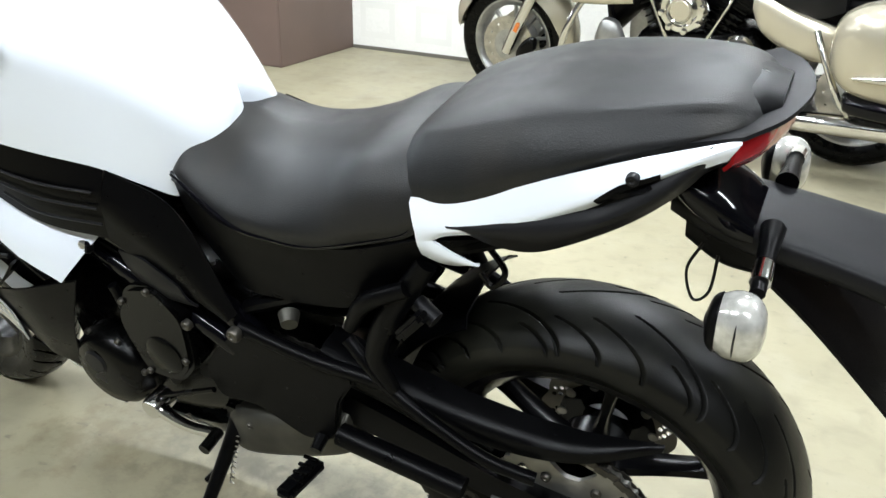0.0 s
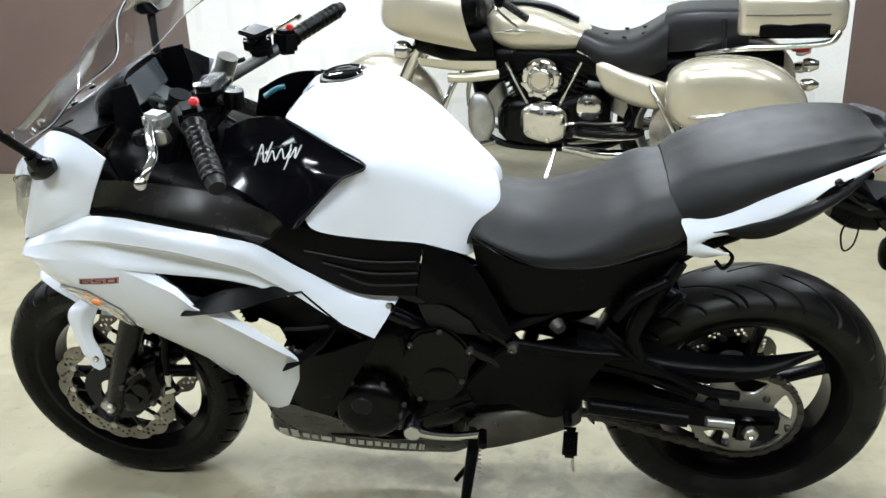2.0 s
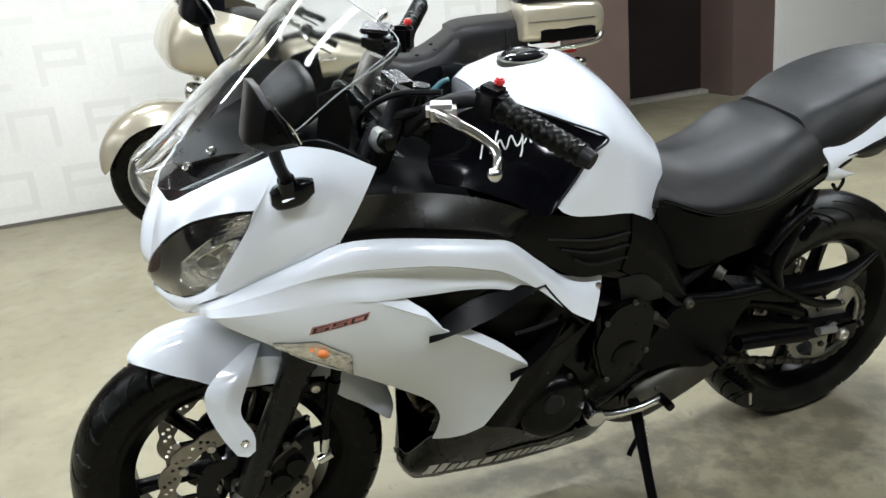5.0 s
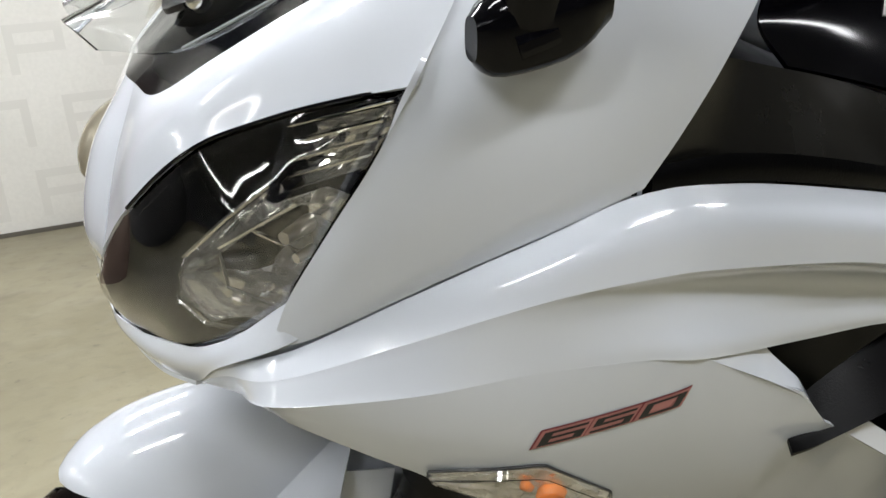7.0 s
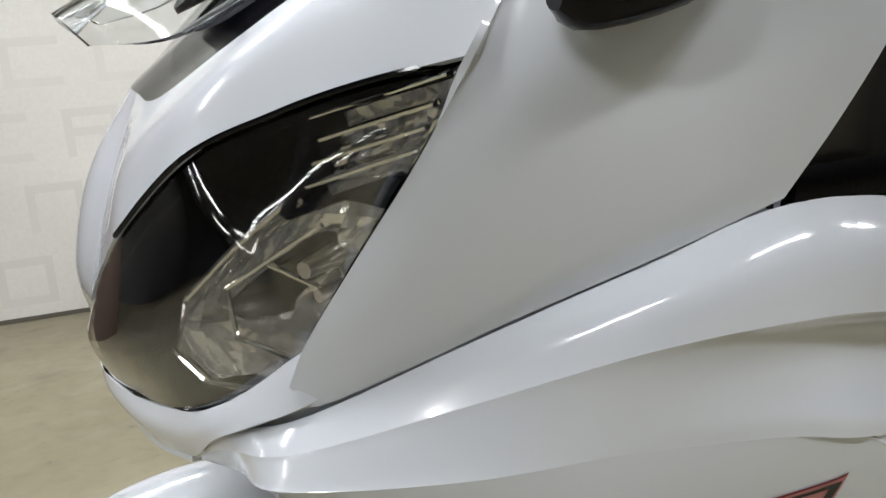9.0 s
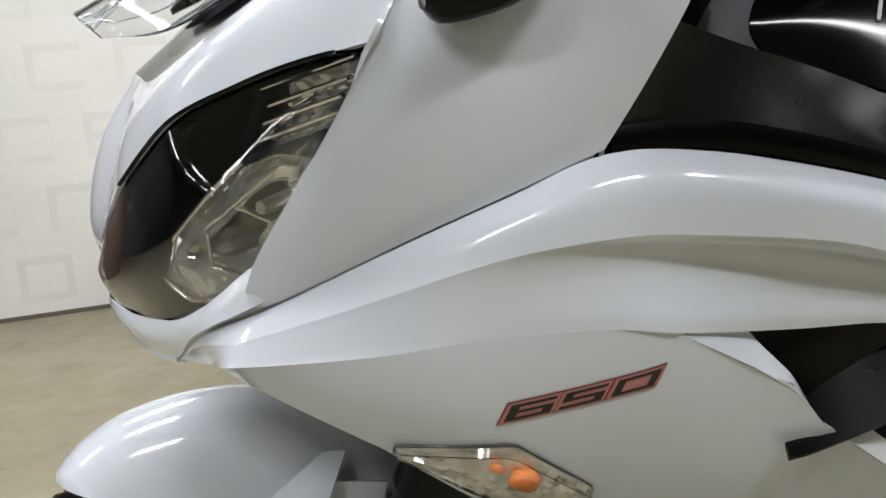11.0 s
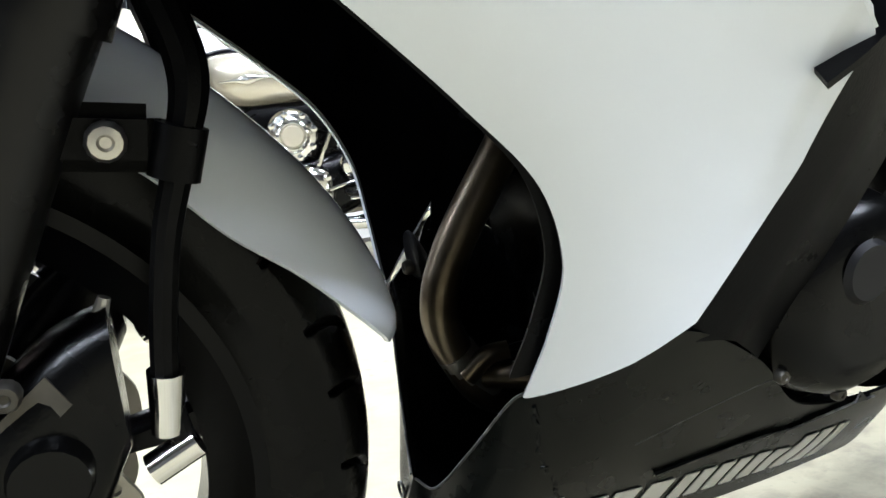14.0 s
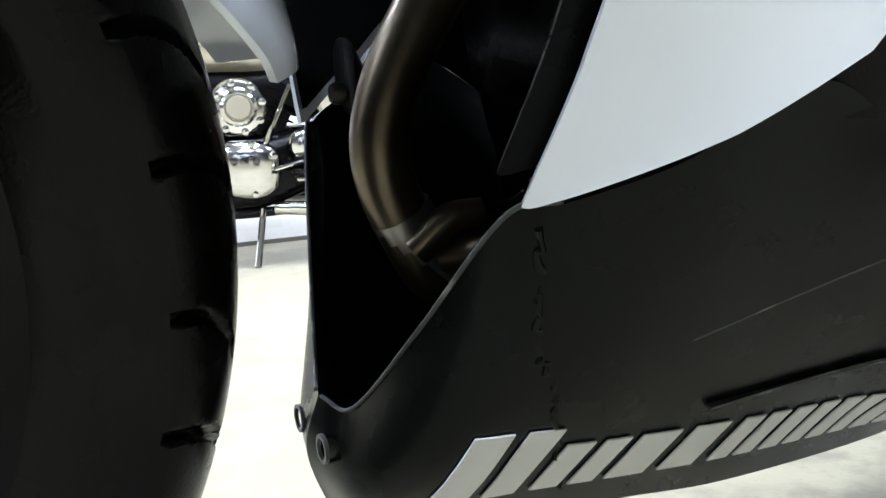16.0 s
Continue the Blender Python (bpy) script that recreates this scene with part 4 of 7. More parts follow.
    bez = f([HI[1], HI[0], HI[3], HI[2]], 0.007, 0.005)
    part("high_bezel", merge(tube(bez[:2], 0.0016, 8), tube(bez[1:3], 0.0030, 10), tube(bez[2:], 0.0018, 8)), GLOSSB, lamp)
    part("bezel_line", tube(f([HI[1], HI[0], HI[3]], 0.005, 0.004), 0.0007, 6, 40, smooth=False), CHROME, lamp)
    part("housing_step", tube(f([tuple(a.lerp(b, 0.07)) for a, b in zip(catmull(up, 12)[1:], catmull(lo, 12)[1:])], 0.011, 0.010), 0.0022, 8, 60), GLOSSB, lamp)
    part("lamp_lip", tube(f(up[3:], -0.0006, -0.0010), 0.0013, 6, 80), GLOSSB, lamp)
    crown = [tuple(a.lerp(b, 0.60) + Vector((-0.62, -0.66, -0.05)) * 0.011 * math.sin(math.pi * min(1.0, 0.12 + 0.8 * k / 11))) for k, (a, b) in enumerate(zip(catmull(up, 12), catmull(lo, 12)))]
    lens = part("lens", loft([f(up, 0.001, 0.001), f(crown), f(lo, 0.001, 0.001)], 48, 28, 0.0015), CLEAR, lamp, "clear curved headlamp lens")
    lens.visible_shadow = False

# windscreen
edge = [(-0.790, -0.058, 0.944), (-0.745, -0.122, 0.954), (-0.680, -0.166, 0.992), (-0.595, -0.206, 1.040), (-0.515, -0.232, 1.106), (-0.426, -0.238, 1.165)]
crest = [(-0.800, 0.0, 0.946), (-0.748, 0.0, 0.990), (-0.680, 0.0, 1.052), (-0.600, 0.0, 1.124), (-0.530, 0.0, 1.186), (-0.478, 0.0, 1.224)]
half = [tuple(Vector(p).lerp(Vector(q), 0.55) + Vector((-0.012, 0, 0.014))) for p, q in zip(crest, edge)]
flip_y = lambda c: [(p[0], -p[1], p[2]) for p in c]
curves = [flip_y(edge), flip_y(half), crest, half, edge]
ws = part("windscreen", loft(curves, 40, 33, 0.003), SCREEN, bike, "clear plastic windscreen")
ws.visible_shadow = False
end = [c[-1] for c in curves]
part("screen_edge", tube(edge[1:] + end[::-1][1:] + flip_y(edge)[::-1][1:-1], 0.0011, 6, 120), EDGE, ws, "polished rim of the windscreen")
for sy in (-1, 1):
    for q in ((-0.728, 0.078, 0.972), (-0.690, 0.100, 1.000)):
        bolt(bike, (q[0], sy * q[1], q[2]), 0.008, (-0.6, 0.4 * sy, 0.7), CHROME, "screen_bolt")

# instruments behind the screen
dash = part("instrument_panel", hull([(-0.61, 0, 1.00, 0.04, 0.02, 3), (-0.58, 0, 1.020, 0.075, 0.030, 3), (-0.535, 0, 1.040, 0.085, 0.040, 4), (-0.515, 0, 1.046, 0.078, 0.036, 4)], 16, 28), BLACKP, bike, "black instrument binnacle")
part("gauge_glass", box((0.006, 0.14, 0.062), (-0.511, 0, 1.048), 0.002, (0, -18, 0)), DIAL, dash)
part("inner_cowl", loft([[(-0.735, 0.05, 0.965), (-0.745, 0, 0.955), (-0.735, -0.05, 0.965)], [(-0.66, 0.10, 0.99), (-0.665, 0, 0.985), (-0.66, -0.10, 0.99)], [(-0.58, 0.17, 1.00), (-0.56, 0, 0.98), (-0.58, -0.17, 1.00)]], 20, 10, 0.004), BLACKP, bike, "black inner cowl under the screen")
pair("side_vane", loft([[(-0.59, -0.215, 1.035), (-0.545, -0.235, 1.04), (-0.485, -0.255, 1.005)], [(-0.575, -0.20, 0.965), (-0.52, -0.20, 0.94), (-0.49, -0.22, 0.93)]], 10, 8, 0.004), BLACKP, bike)
part("cockpit_blade", plate([[(-0.53, 1.0), (-0.515, 1.075), (-0.468, 1.085), (-0.46, 1.02), (-0.47, 0.97)]], 0.10, 0.104, 0.001), BLACKP, bike)
part("cockpit_blade", plate([[(-0.53, 1.0), (-0.520, 1.070), (-0.478, 1.080), (-0.47, 1.02), (-0.48, 0.97)]], -0.12, -0.116, 0.001), BLACKP, bike)
part("radiator_shroud", hull([(-0.58, 0, 0.86, 0.10, 0.09, 3), (-0.50, 0, 0.86, 0.17, 0.11, 3), (-0.40, 0, 0.84, 0.19, 0.10, 3), (-0.28, 0, 0.80, 0.17, 0.09, 3)], 12, 20), BLACKP, bike, "black inner panels behind the headlamps")

# side fairings: band, recess, flank
C0 = [(-0.769, -0.138, 0.753), (-0.757, -0.166, 0.779), (-0.723, -0.206, 0.802), (-0.657, -0.230, 0.835), (-0.590, -0.252, 0.867), (-0.541, -0.266, 0.888), (-0.484, -0.268, 0.885), (-0.398, -0.263, 0.865), (-0.298, -0.250, 0.835), (-0.248, -0.243, 0.816), (-0.180, -0.222, 0.752), (-0.110, -0.194, 0.692), (-0.012, -0.164, 0.658)]
C0M = [(-0.769, -0.139, 0.752), (-0.756, -0.169, 0.776), (-0.727, -0.211, 0.797), (-0.660, -0.238, 0.827), (-0.595, -0.268, 0.858), (-0.543, -0.281, 0.873), (-0.490, -0.284, 0.870), (-0.397, -0.280, 0.849), (-0.308, -0.267, 0.820), (-0.255, -0.258, 0.798), (-0.190, -0.245, 0.738), (-0.115, -0.224, 0.668), (-0.034, -0.194, 0.628)]
C1 = [(-0.769, -0.140, 0.751), (-0.755, -0.172, 0.773), (-0.730, -0.216, 0.792), (-0.663, -0.246, 0.817), (-0.600, -0.273, 0.841), (-0.543, -0.286, 0.849), (-0.500, -0.288, 0.846), (-0.397, -0.284, 0.826), (-0.322, -0.273, 0.798), (-0.266, -0.262, 0.771), (-0.200, -0.250, 0.718), (-0.122, -0.236, 0.642), (-0.060, -0.222, 0.594)]
pair("fairing_band", loft([C0, C0M, C1], 70, 10, 0.003), WHITE, bike, "glossy white upper fairing band")
pair("seam_backing", loft([[(p[0] + 0.0015, p[1] + 0.0030, p[2] + 0.010) for p in C0[:6]], [(p[0] + 0.0015, p[1] + 0.0035, p[2] - 0.008) for p in C0[:6]]], 24, 4, 0.002), WHITE, bike)
C1F = C1[:11]
C2 = [(-0.768, -0.139, 0.750), (-0.750, -0.171, 0.759), (-0.736, -0.222, 0.780), (-0.668, -0.256, 0.790), (-0.604, -0.272, 0.797), (-0.545, -0.284, 0.797), (-0.500, -0.288, 0.789), (-0.410, -0.271, 0.768), (-0.335, -0.262, 0.755), (-0.272, -0.254, 0.736), (-0.206, -0.2465, 0.706)]
def hollow(f, depth):
    out = []
    for k, (a, b) in enumerate(zip(C1F, C2)):
        g = min(1.0, max(0.0, (a[0] + 0.64) / 0.20))
        d = depth * g * g * (3 - 2 * g) * (1.0, 1.0, 1.0, 1.0, 1.0, 1.0, 1.0, 0.92, 0.78, 0.55, 0.25)[k] + 0.0003
        out.append(tuple(Vector(a).lerp(Vector(b), f) + Vector((0, d, 0))))
    return out
pair("fairing_recess", loft([C1F, hollow(0.14, 0.009), hollow(0.36, 0.013), hollow(0.62, 0.0085), hollow(0.85, 0.0015), C2], 70, 34, 0.003), WHITE, bike, "white hollow under the fairing band")
part("nose_underside", loft([[(-0.766, -0.137, 0.752), (-0.784, -0.08, 0.745), (-0.788, 0, 0.744), (-0.784, 0.08, 0.745), (-0.766, 0.137, 0.752)], [(-0.70, -0.165, 0.758), (-0.72, -0.10, 0.752), (-0.72, 0, 0.752), (-0.72, 0.10, 0.752), (-0.70, 0.165, 0.758)]], 16, 5, 0.003), WHITE, bike, "white underside of the nose")
FL = [[(-0.750, -0.170, 0.759), (-0.744, -0.164, 0.755), (-0.737, -0.155, 0.751)],
      [(-0.736, -0.222, 0.780), (-0.733, -0.222, 0.774), (-0.728, -0.216, 0.764)],
      [(-0.668, -0.256, 0.790), (-0.664, -0.256, 0.760), (-0.662, -0.240, 0.722)],
      [(-0.604, -0.272, 0.797), (-0.602, -0.268, 0.740), (-0.606, -0.243, 0.672)],
      [(-0.545, -0.284, 0.797), (-0.536, -0.272, 0.715), (-0.535, -0.232, 0.624)],
      [(-0.500, -0.287, 0.788), (-0.488, -0.270, 0.690), (-0.492, -0.224, 0.589)],
      [(-0.415, -0.281, 0.735), (-0.420, -0.262, 0.648), (-0.432, -0.212, 0.537)],
      [(-0.386, -0.278, 0.700), (-0.385, -0.257, 0.618), (-0.385, -0.199, 0.490)],
      [(-0.347, -0.272, 0.671), (-0.343, -0.247, 0.560), (-0.360, -0.185, 0.436)],
      [(-0.280, -0.265, 0.616), (-0.290, -0.230, 0.505), (-0.357, -0.158, 0.380)],
      [(-0.235, -0.257, 0.578), (-0.256, -0.222, 0.478), (-0.358, -0.120, 0.331)],
      [(-0.220, -0.253, 0.568), (-0.243, -0.224, 0.472), (-0.347, -0.145, 0.335)],
      [(-0.213, -0.250, 0.556), (-0.233, -0.227, 0.474), (-0.306, -0.170, 0.360)],
      [(-0.211, -0.249, 0.552), (-0.228, -0.229, 0.480), (-0.273, -0.192, 0.387)]]
def bulge(x, z):
    """The terms of a smooth cubic side surface."""
    x, z = np.asarray(x) + 0.45, np.asarray(z) - 0.6
    return np.stack([np.ones_like(x), x, z, x * x, x * z, z * z, z ** 3, x * z * z, x * x * z, x ** 3], -1)
KNOWN = np.array([s[k] for k in (0, 2) for s in FL[1:]] + [s[1] for s in FL[2:7]])
SIDE = np.linalg.lstsq(bulge(KNOWN[:, 0], KNOWN[:, 2]), KNOWN[:, 1], rcond=None)[0]
def flank():
    sec = [straight(s, 18) for s in FL]
    cols = [[a.lerp(b, max(0.04 + (0.30 + 0.65 * math.sin(math.pi * min(1.0, max(0.0, (k - 34) / 48))) ** 0.5) * j / 17, (1 - j / 5) if k < 43 else 0.0)) for k, (a, b) in enumerate(zip(straight([s[j] for s in sec], 118), catmull([s[j] for s in sec], 118)))] for j in range(18)]
    rows = [list(r) for r in zip(*cols)]
    for i, row in enumerate(rows):
        keep = max(0.0, 1 - i / 14)
        off = row[0].y - float(bulge(row[0].x, row[0].z) @ SIDE)
        for j, v in enumerate(row):
            v.y = v.y * keep + (float(bulge(v.x, v.z) @ SIDE) + off * max(0.0, 1 - j / 8)) * (1 - keep)
    return grid_mesh(rows, thick=0.003)
flank_near, flank_far = pair("fairing_flank", flank(), WHITE, bike, "glossy white lower fairing flank")
pair("flank_liner", liner(flank(), 0.016, 0.965), BLACKP, bike, "matte black inside of the fairing flank")
# folded inner edges along the air outlets
pair("outlet_return", loft([[(-0.500, -0.287, 0.787), (-0.450, -0.285, 0.757), (-0.415, -0.281, 0.733), (-0.390, -0.278, 0.704)], [(-0.462, -0.275, 0.790), (-0.435, -0.271, 0.762), (-0.408, -0.269, 0.736), (-0.384, -0.270, 0.700)]], 18, 5, 0.002, along=straight), WHITE, bike)
pair("outlet_return", loft([[(-0.372, -0.277, 0.690), (-0.280, -0.265, 0.617), (-0.235, -0.257, 0.579), (-0.212, -0.251, 0.557)], [(-0.358, -0.264, 0.697), (-0.276, -0.256, 0.632), (-0.232, -0.250, 0.588), (-0.212, -0.247, 0.561)]], 18, 5, 0.002, along=straight), WHITE, bike)
# black louvres in the outlets
pair("outlet_panel", loft([[(-0.49, -0.240, 0.790), (-0.39, -0.236, 0.780), (-0.30, -0.232, 0.764), (-0.22, -0.225, 0.740), (-0.14, -0.212, 0.650), (-0.07, -0.195, 0.595)],
                           [(-0.41, -0.235, 0.700), (-0.37, -0.225, 0.680), (-0.30, -0.215, 0.640), (-0.23, -0.205, 0.590), (-0.19, -0.200, 0.550), (-0.15, -0.195, 0.530)]], 30, 10, 0.004), BLACKP, bike, "matte black air outlet panel")
pair("louvre", loft([[(-0.412, -0.281, 0.684), (-0.385, -0.282, 0.686), (-0.300, -0.278, 0.697), (-0.235, -0.264, 0.712), (-0.178, -0.247, 0.717)], [(-0.404, -0.262, 0.690), (-0.375, -0.250, 0.704), (-0.300, -0.244, 0.730), (-0.245, -0.240, 0.742), (-0.190, -0.236, 0.730)]], 26, 6, 0.004), BLACKP, bike, "black air outlet louvre")
pair("louvre", loft([[(-0.247, -0.252, 0.532), (-0.213, -0.254, 0.551), (-0.165, -0.250, 0.586), (-0.135, -0.240, 0.622)], [(-0.240, -0.235, 0.540), (-0.205, -0.225, 0.562), (-0.160, -0.220, 0.600), (-0.130, -0.220, 0.630)]], 20, 6, 0.004), BLACKP, bike, "black air outlet louvre")
pair("louvre_rib", loft([[(-0.180, -0.247, 0.717), (-0.138, -0.240, 0.662), (-0.082, -0.230, 0.600)], [(-0.176, -0.236, 0.717), (-0.130, -0.226, 0.656), (-0.084, -0.215, 0.596)]], 14, 4, 0.004), BLACKP, bike)
pair("louvre_rib", tube([(-0.232, -0.238, 0.624), (-0.19, -0.238, 0.626), (-0.145, -0.232, 0.628)], 0.004, 8), GREYP, bike)
for sy in (-1, 1):
    bolt(bike, (-0.034, sy * 0.184, 0.645), 0.007, (0, sy, 0.2), STEEL, "fairing_bolt")
    bolt(bike, (-0.032, sy * 0.181, 0.640), 0.0105, (0, sy, 0.2), BLACKP, "grommet")

# number decal on the flank
flank_tree = tree_of(flank_near, flank_far)
CELLS = {"6": ((0, 0, .22, 1), (.22, .82, 1, 1), (.22, 0, 1, .18), (.22, .42, 1, .60), (.78, .18, 1, .42)),
         "5": ((0, .82, 1, 1), (0, .60, .22, .82), (0, .42, 1, .60), (.78, .18, 1, .42), (0, 0, 1, .18)),
         "0": ((0, 0, .20, 1), (.80, 0, 1, 1), (.20, .82, .80, 1), (.20, 0, .80, .18))}
def decal_patch(cells, tree, at, sy, lift, mat, name, parent):
    """Flat patches (u0, v0, u1, v1) laid on a bodywork side; at: start, along and up as x, z pairs on the near side."""
    start, along, up = at
    bms = []
    for u0, v0, u1, v1 in cells:
        n, m = max(2, int((u1 - u0) * 36)), max(2, int((v1 - v0) * 8))
        rows = []
        for u in np.linspace(u0, u1, n):
            rows.append([on_side(tree, start[0] + along[0] * (u if sy < 0 else 1 - u) + up[0] * v, start[1] + along[1] * (u if sy < 0 else 1 - u) + up[1] * v, sy, lift) for v in np.linspace(v0, v1, m)])
        bms.append(grid_mesh(rows))
    return part(name, merge(*bms), mat, parent)
for sy in (-1, 1):
    at = ((-0.6020, 0.7435), (0.0885, 0.0142), (0.0045, 0.0122))
    edge_mark = decal_patch([(-0.010, -0.12, 0.340, 1.12), (0.340, -0.12, 0.668, 1.12), (0.668, -0.12, 1.008, 1.12)], flank_tree, at, sy, 0.0005, DECALD, "number_decal", bike)
    for k, ch in enumerate("650"):
        u0, w = (0.005, 0.345, 0.675)[k], (0.325, 0.305, 0.320)[k]
        decal_patch([(u0 - 0.004, -0.06, u0 + w + 0.004, 1.06)], flank_tree, at, sy, 0.0009, DECALR, "digit_ground", edge_mark)
        decal_patch([(u0 + w * (0.06 + 0.88 * a), 0.05 + 0.9 * b, u0 + w * (0.06 + 0.88 * c), 0.05 + 0.9 * d) for a, b, c, d in CELLS[ch]], flank_tree, at, sy, 0.0013, DECALB, "digit", edge_mark)

# front indicators, flush in the flank's lower edge
for sy in (-1, 1):
    out = [(-0.657, -0.252, 0.727), (-0.592, -0.272, 0.726), (-0.539, -0.264, 0.681), (-0.534, -0.240, 0.630)]
    low = [(-0.657, -0.250, 0.722), (-0.610, -0.250, 0.682), (-0.570, -0.246, 0.655), (-0.534, -0.238, 0.628)]
    g = lambda pts, dy=0.0: [(p[0], sy * -(p[1] + dy), p[2]) for p in pts]
    def field(nu, nv, lift, seed=None):
        """A sheet over the indicator's outline, lifted off the flank; seed roughens it into facets."""
        rngf = random.Random(seed)
        rows = []
        for p, q in zip(straight(out, nu), straight(low, nu)):
            row = []
            for v in np.linspace(0.0, 1.0, nv):
                s = p.lerp(q, float(v))
                at = on_side(flank_tree, s.x, s.z, sy, 0.0)
                y = max(abs(at.y) if at is not None else 0.0, abs(s.y) - 0.006)
                edge = 0.0 if v in (0.0, 1.0) else 1.0
                rough = 0.0 if seed is None else 0.25 if (len(rows) < nu * 0.5 and v < 0.6) else 1.0
                row.append(Vector((s.x + rngf.uniform(-0.0009, 0.0009) * rough, sy * (y + lift * (0.3 + 0.7 * edge) + rngf.uniform(0.0, 0.0042) * rough * edge), s.z)))
            rows.append(row)
        return rows
    ind = part("front_indicator", grid_mesh(field(44, 17, 0.0015, 8)), FACET, bike, "clear front indicator with an amber bulb", 1.0)
    rim = field(30, 3, 0.003)
    loop = [r_[0] for r_ in rim] + [rim[-1][1]] + [r_[-1] for r_ in rim[::-1]] + [rim[0][1]]
    part("indicator_rim", tube(loop + loop[:1], 0.0010, 6, 150, smooth=False), SCUFF, ind)
    for bx, bz, br in ((-0.583, 0.700, 0.0080), (-0.600, 0.712, 0.0035)):
        at = on_side(flank_tree, bx, bz, sy, 0.004) or Vector((bx, sy * 0.26, bz))
        part("bulb", hull([(at.x - br * 1.3, at.y, at.z, 0.001, 0.001, 2), (at.x - br * 0.7, at.y, at.z, br * 0.7, br * 0.8, 2), (at.x + br * 0.5, at.y, at.z - 0.002, br * 0.7, br, 2), (at.x + br * 1.3, at.y, at.z - 0.003, 0.001, 0.001, 2)], 12, 14), AMBER, ind, "amber bulb")
    ln = part("lens", grid_mesh(field(24, 9, 0.009), thick=0.001), CLEAR, ind)
    ln.visible_shadow = False

# belly pan
def belly():
    st = [[(-0.392, 0.0, 0.211), (-0.399, 0.0, 0.180), (-0.385, 0.0, 0.138)],
          [(-0.384, -0.028, 0.213), (-0.389, -0.040, 0.180), (-0.372, -0.025, 0.136)],
          [(-0.371, -0.070, 0.264), (-0.370, -0.072, 0.200), (-0.345, -0.036, 0.136)],
          [(-0.357, -0.114, 0.323), (-0.352, -0.090, 0.222), (-0.320, -0.044, 0.138)],
          [(-0.345, -0.136, 0.333), (-0.330, -0.094, 0.226), (-0.295, -0.050, 0.142)],
          [(-0.312, -0.157, 0.349), (-0.280, -0.108, 0.240), (-0.235, -0.054, 0.138)],
          [(-0.273, -0.180, 0.377), (-0.225, -0.120, 0.255), (-0.165, -0.056, 0.130)],
          [(-0.190, -0.165, 0.330), (-0.130, -0.112, 0.228), (-0.070, -0.056, 0.126)],
          [(-0.100, -0.130, 0.252), (-0.060, -0.095, 0.186), (0.000, -0.055, 0.126)],
          [(0.040, -0.110, 0.226), (0.050, -0.085, 0.178), (0.060, -0.055, 0.130)],
          [(0.100, -0.095, 0.256), (0.100, -0.075, 0.200), (0.100, -0.050, 0.150)]]
    sec = [catmull(s, 14) for s in st]
    cols = [catmull([s[j] for s in sec], 80) for j in range(14)]
    rows = [list(r) for r in zip(*cols)]
    for r in rows:
        r.append(Vector((r[-1].x + 0.01, 0.0, r[-1].z - 0.006)))
    return grid_mesh(rows, thick=0.003)
bp_near, bp_far = pair("belly_pan", belly(), BELLY, bike, "satin black lower belly pan with a scuffed seam")
pair("belly_shoulder", loft([[(-0.235, -0.243, 0.552), (-0.255, -0.210, 0.472), (-0.290, -0.166, 0.366)], [(-0.150, -0.236, 0.565), (-0.185, -0.212, 0.465), (-0.232, -0.182, 0.362)], [(-0.050, -0.206, 0.588), (-0.130, -0.192, 0.450), (-0.190, -0.164, 0.331)]], 24, 10, 0.003, straight), BLACKP, bike, "satin black panel behind the white flank")
pair("belly_rim", tube([(-0.392, -0.004, 0.2115), (-0.384, -0.028, 0.214), (-0.3715, -0.070, 0.265), (-0.3575, -0.114, 0.324), (-0.347, -0.136, 0.334)], 0.0011, 6, 40), SCUFF, bike, "scuffed rim of the belly opening")
rngb = random.Random(3)

# plain slanted bars in place of the maker's name on the belly
belly_tree = tree_of(bp_near, bp_far)
BASE = [(-0.362, 0, 0.176), (-0.30, 0, 0.170), (-0.20, 0, 0.161), (-0.05, 0, 0.152), (0.09, 0, 0.143)]
BASELINE = catmull(BASE, 60)
def base_z(x):
    return float(np.interp(x, [p.x for p in BASELINE], [p.z for p in BASELINE]))
BARS = [(0.055, 0.045), (0.045, 0.033), (0.070, 0.033), (0.040, 0.033), (0.040, 0.033), (0.040, 0.033), (0.045, 0.045), (0.015, 0.045)]
for sy in (-1, 1):
    pos = -0.362
    for w, h in BARS:
        strokes = [(0.0, 0.36), (0.50, 0.84)]
        for a, b in strokes:
            rows = []
            for u in np.linspace(pos + w * a, pos + w * b, 5):
                rows.append([on_side(belly_tree, u + 0.22 * v, base_z(u) + v, sy, 0.0016) or Vector((u, sy * 0.06, base_z(u) + v)) for v in np.linspace(0.0, h, 7)])
            part("name_bar", grid_mesh(rows, thick=0.001), DECALW, bike)
        pos += w

def on_path(pts, n, sy, lift):
    out = []
    for p in catmull([(x, 0, z) for x, z in pts], n):
        hits = [q for q in (on_side(belly_tree, p.x, p.z - 0.004 * k, sy, lift) for k in range(20)) if q is not None]
        out.append(hits[0] if hits else out[-1])
    return out
crack = on_path([(-0.349, 0.322), (-0.338, 0.272), (-0.320, 0.238), (-0.299, 0.190), (-0.286, 0.165)], 60, -1, 0.0)
part("weld_seam", tube([p + Vector((rngb.uniform(-.0022, .0022), 0.0004, rngb.uniform(-.002, .002))) for p in crack], [0.0007 + 0.0015 * rngb.random() for _ in range(60)], 7, 240), BELLY, bike, "rough melted repair seam")
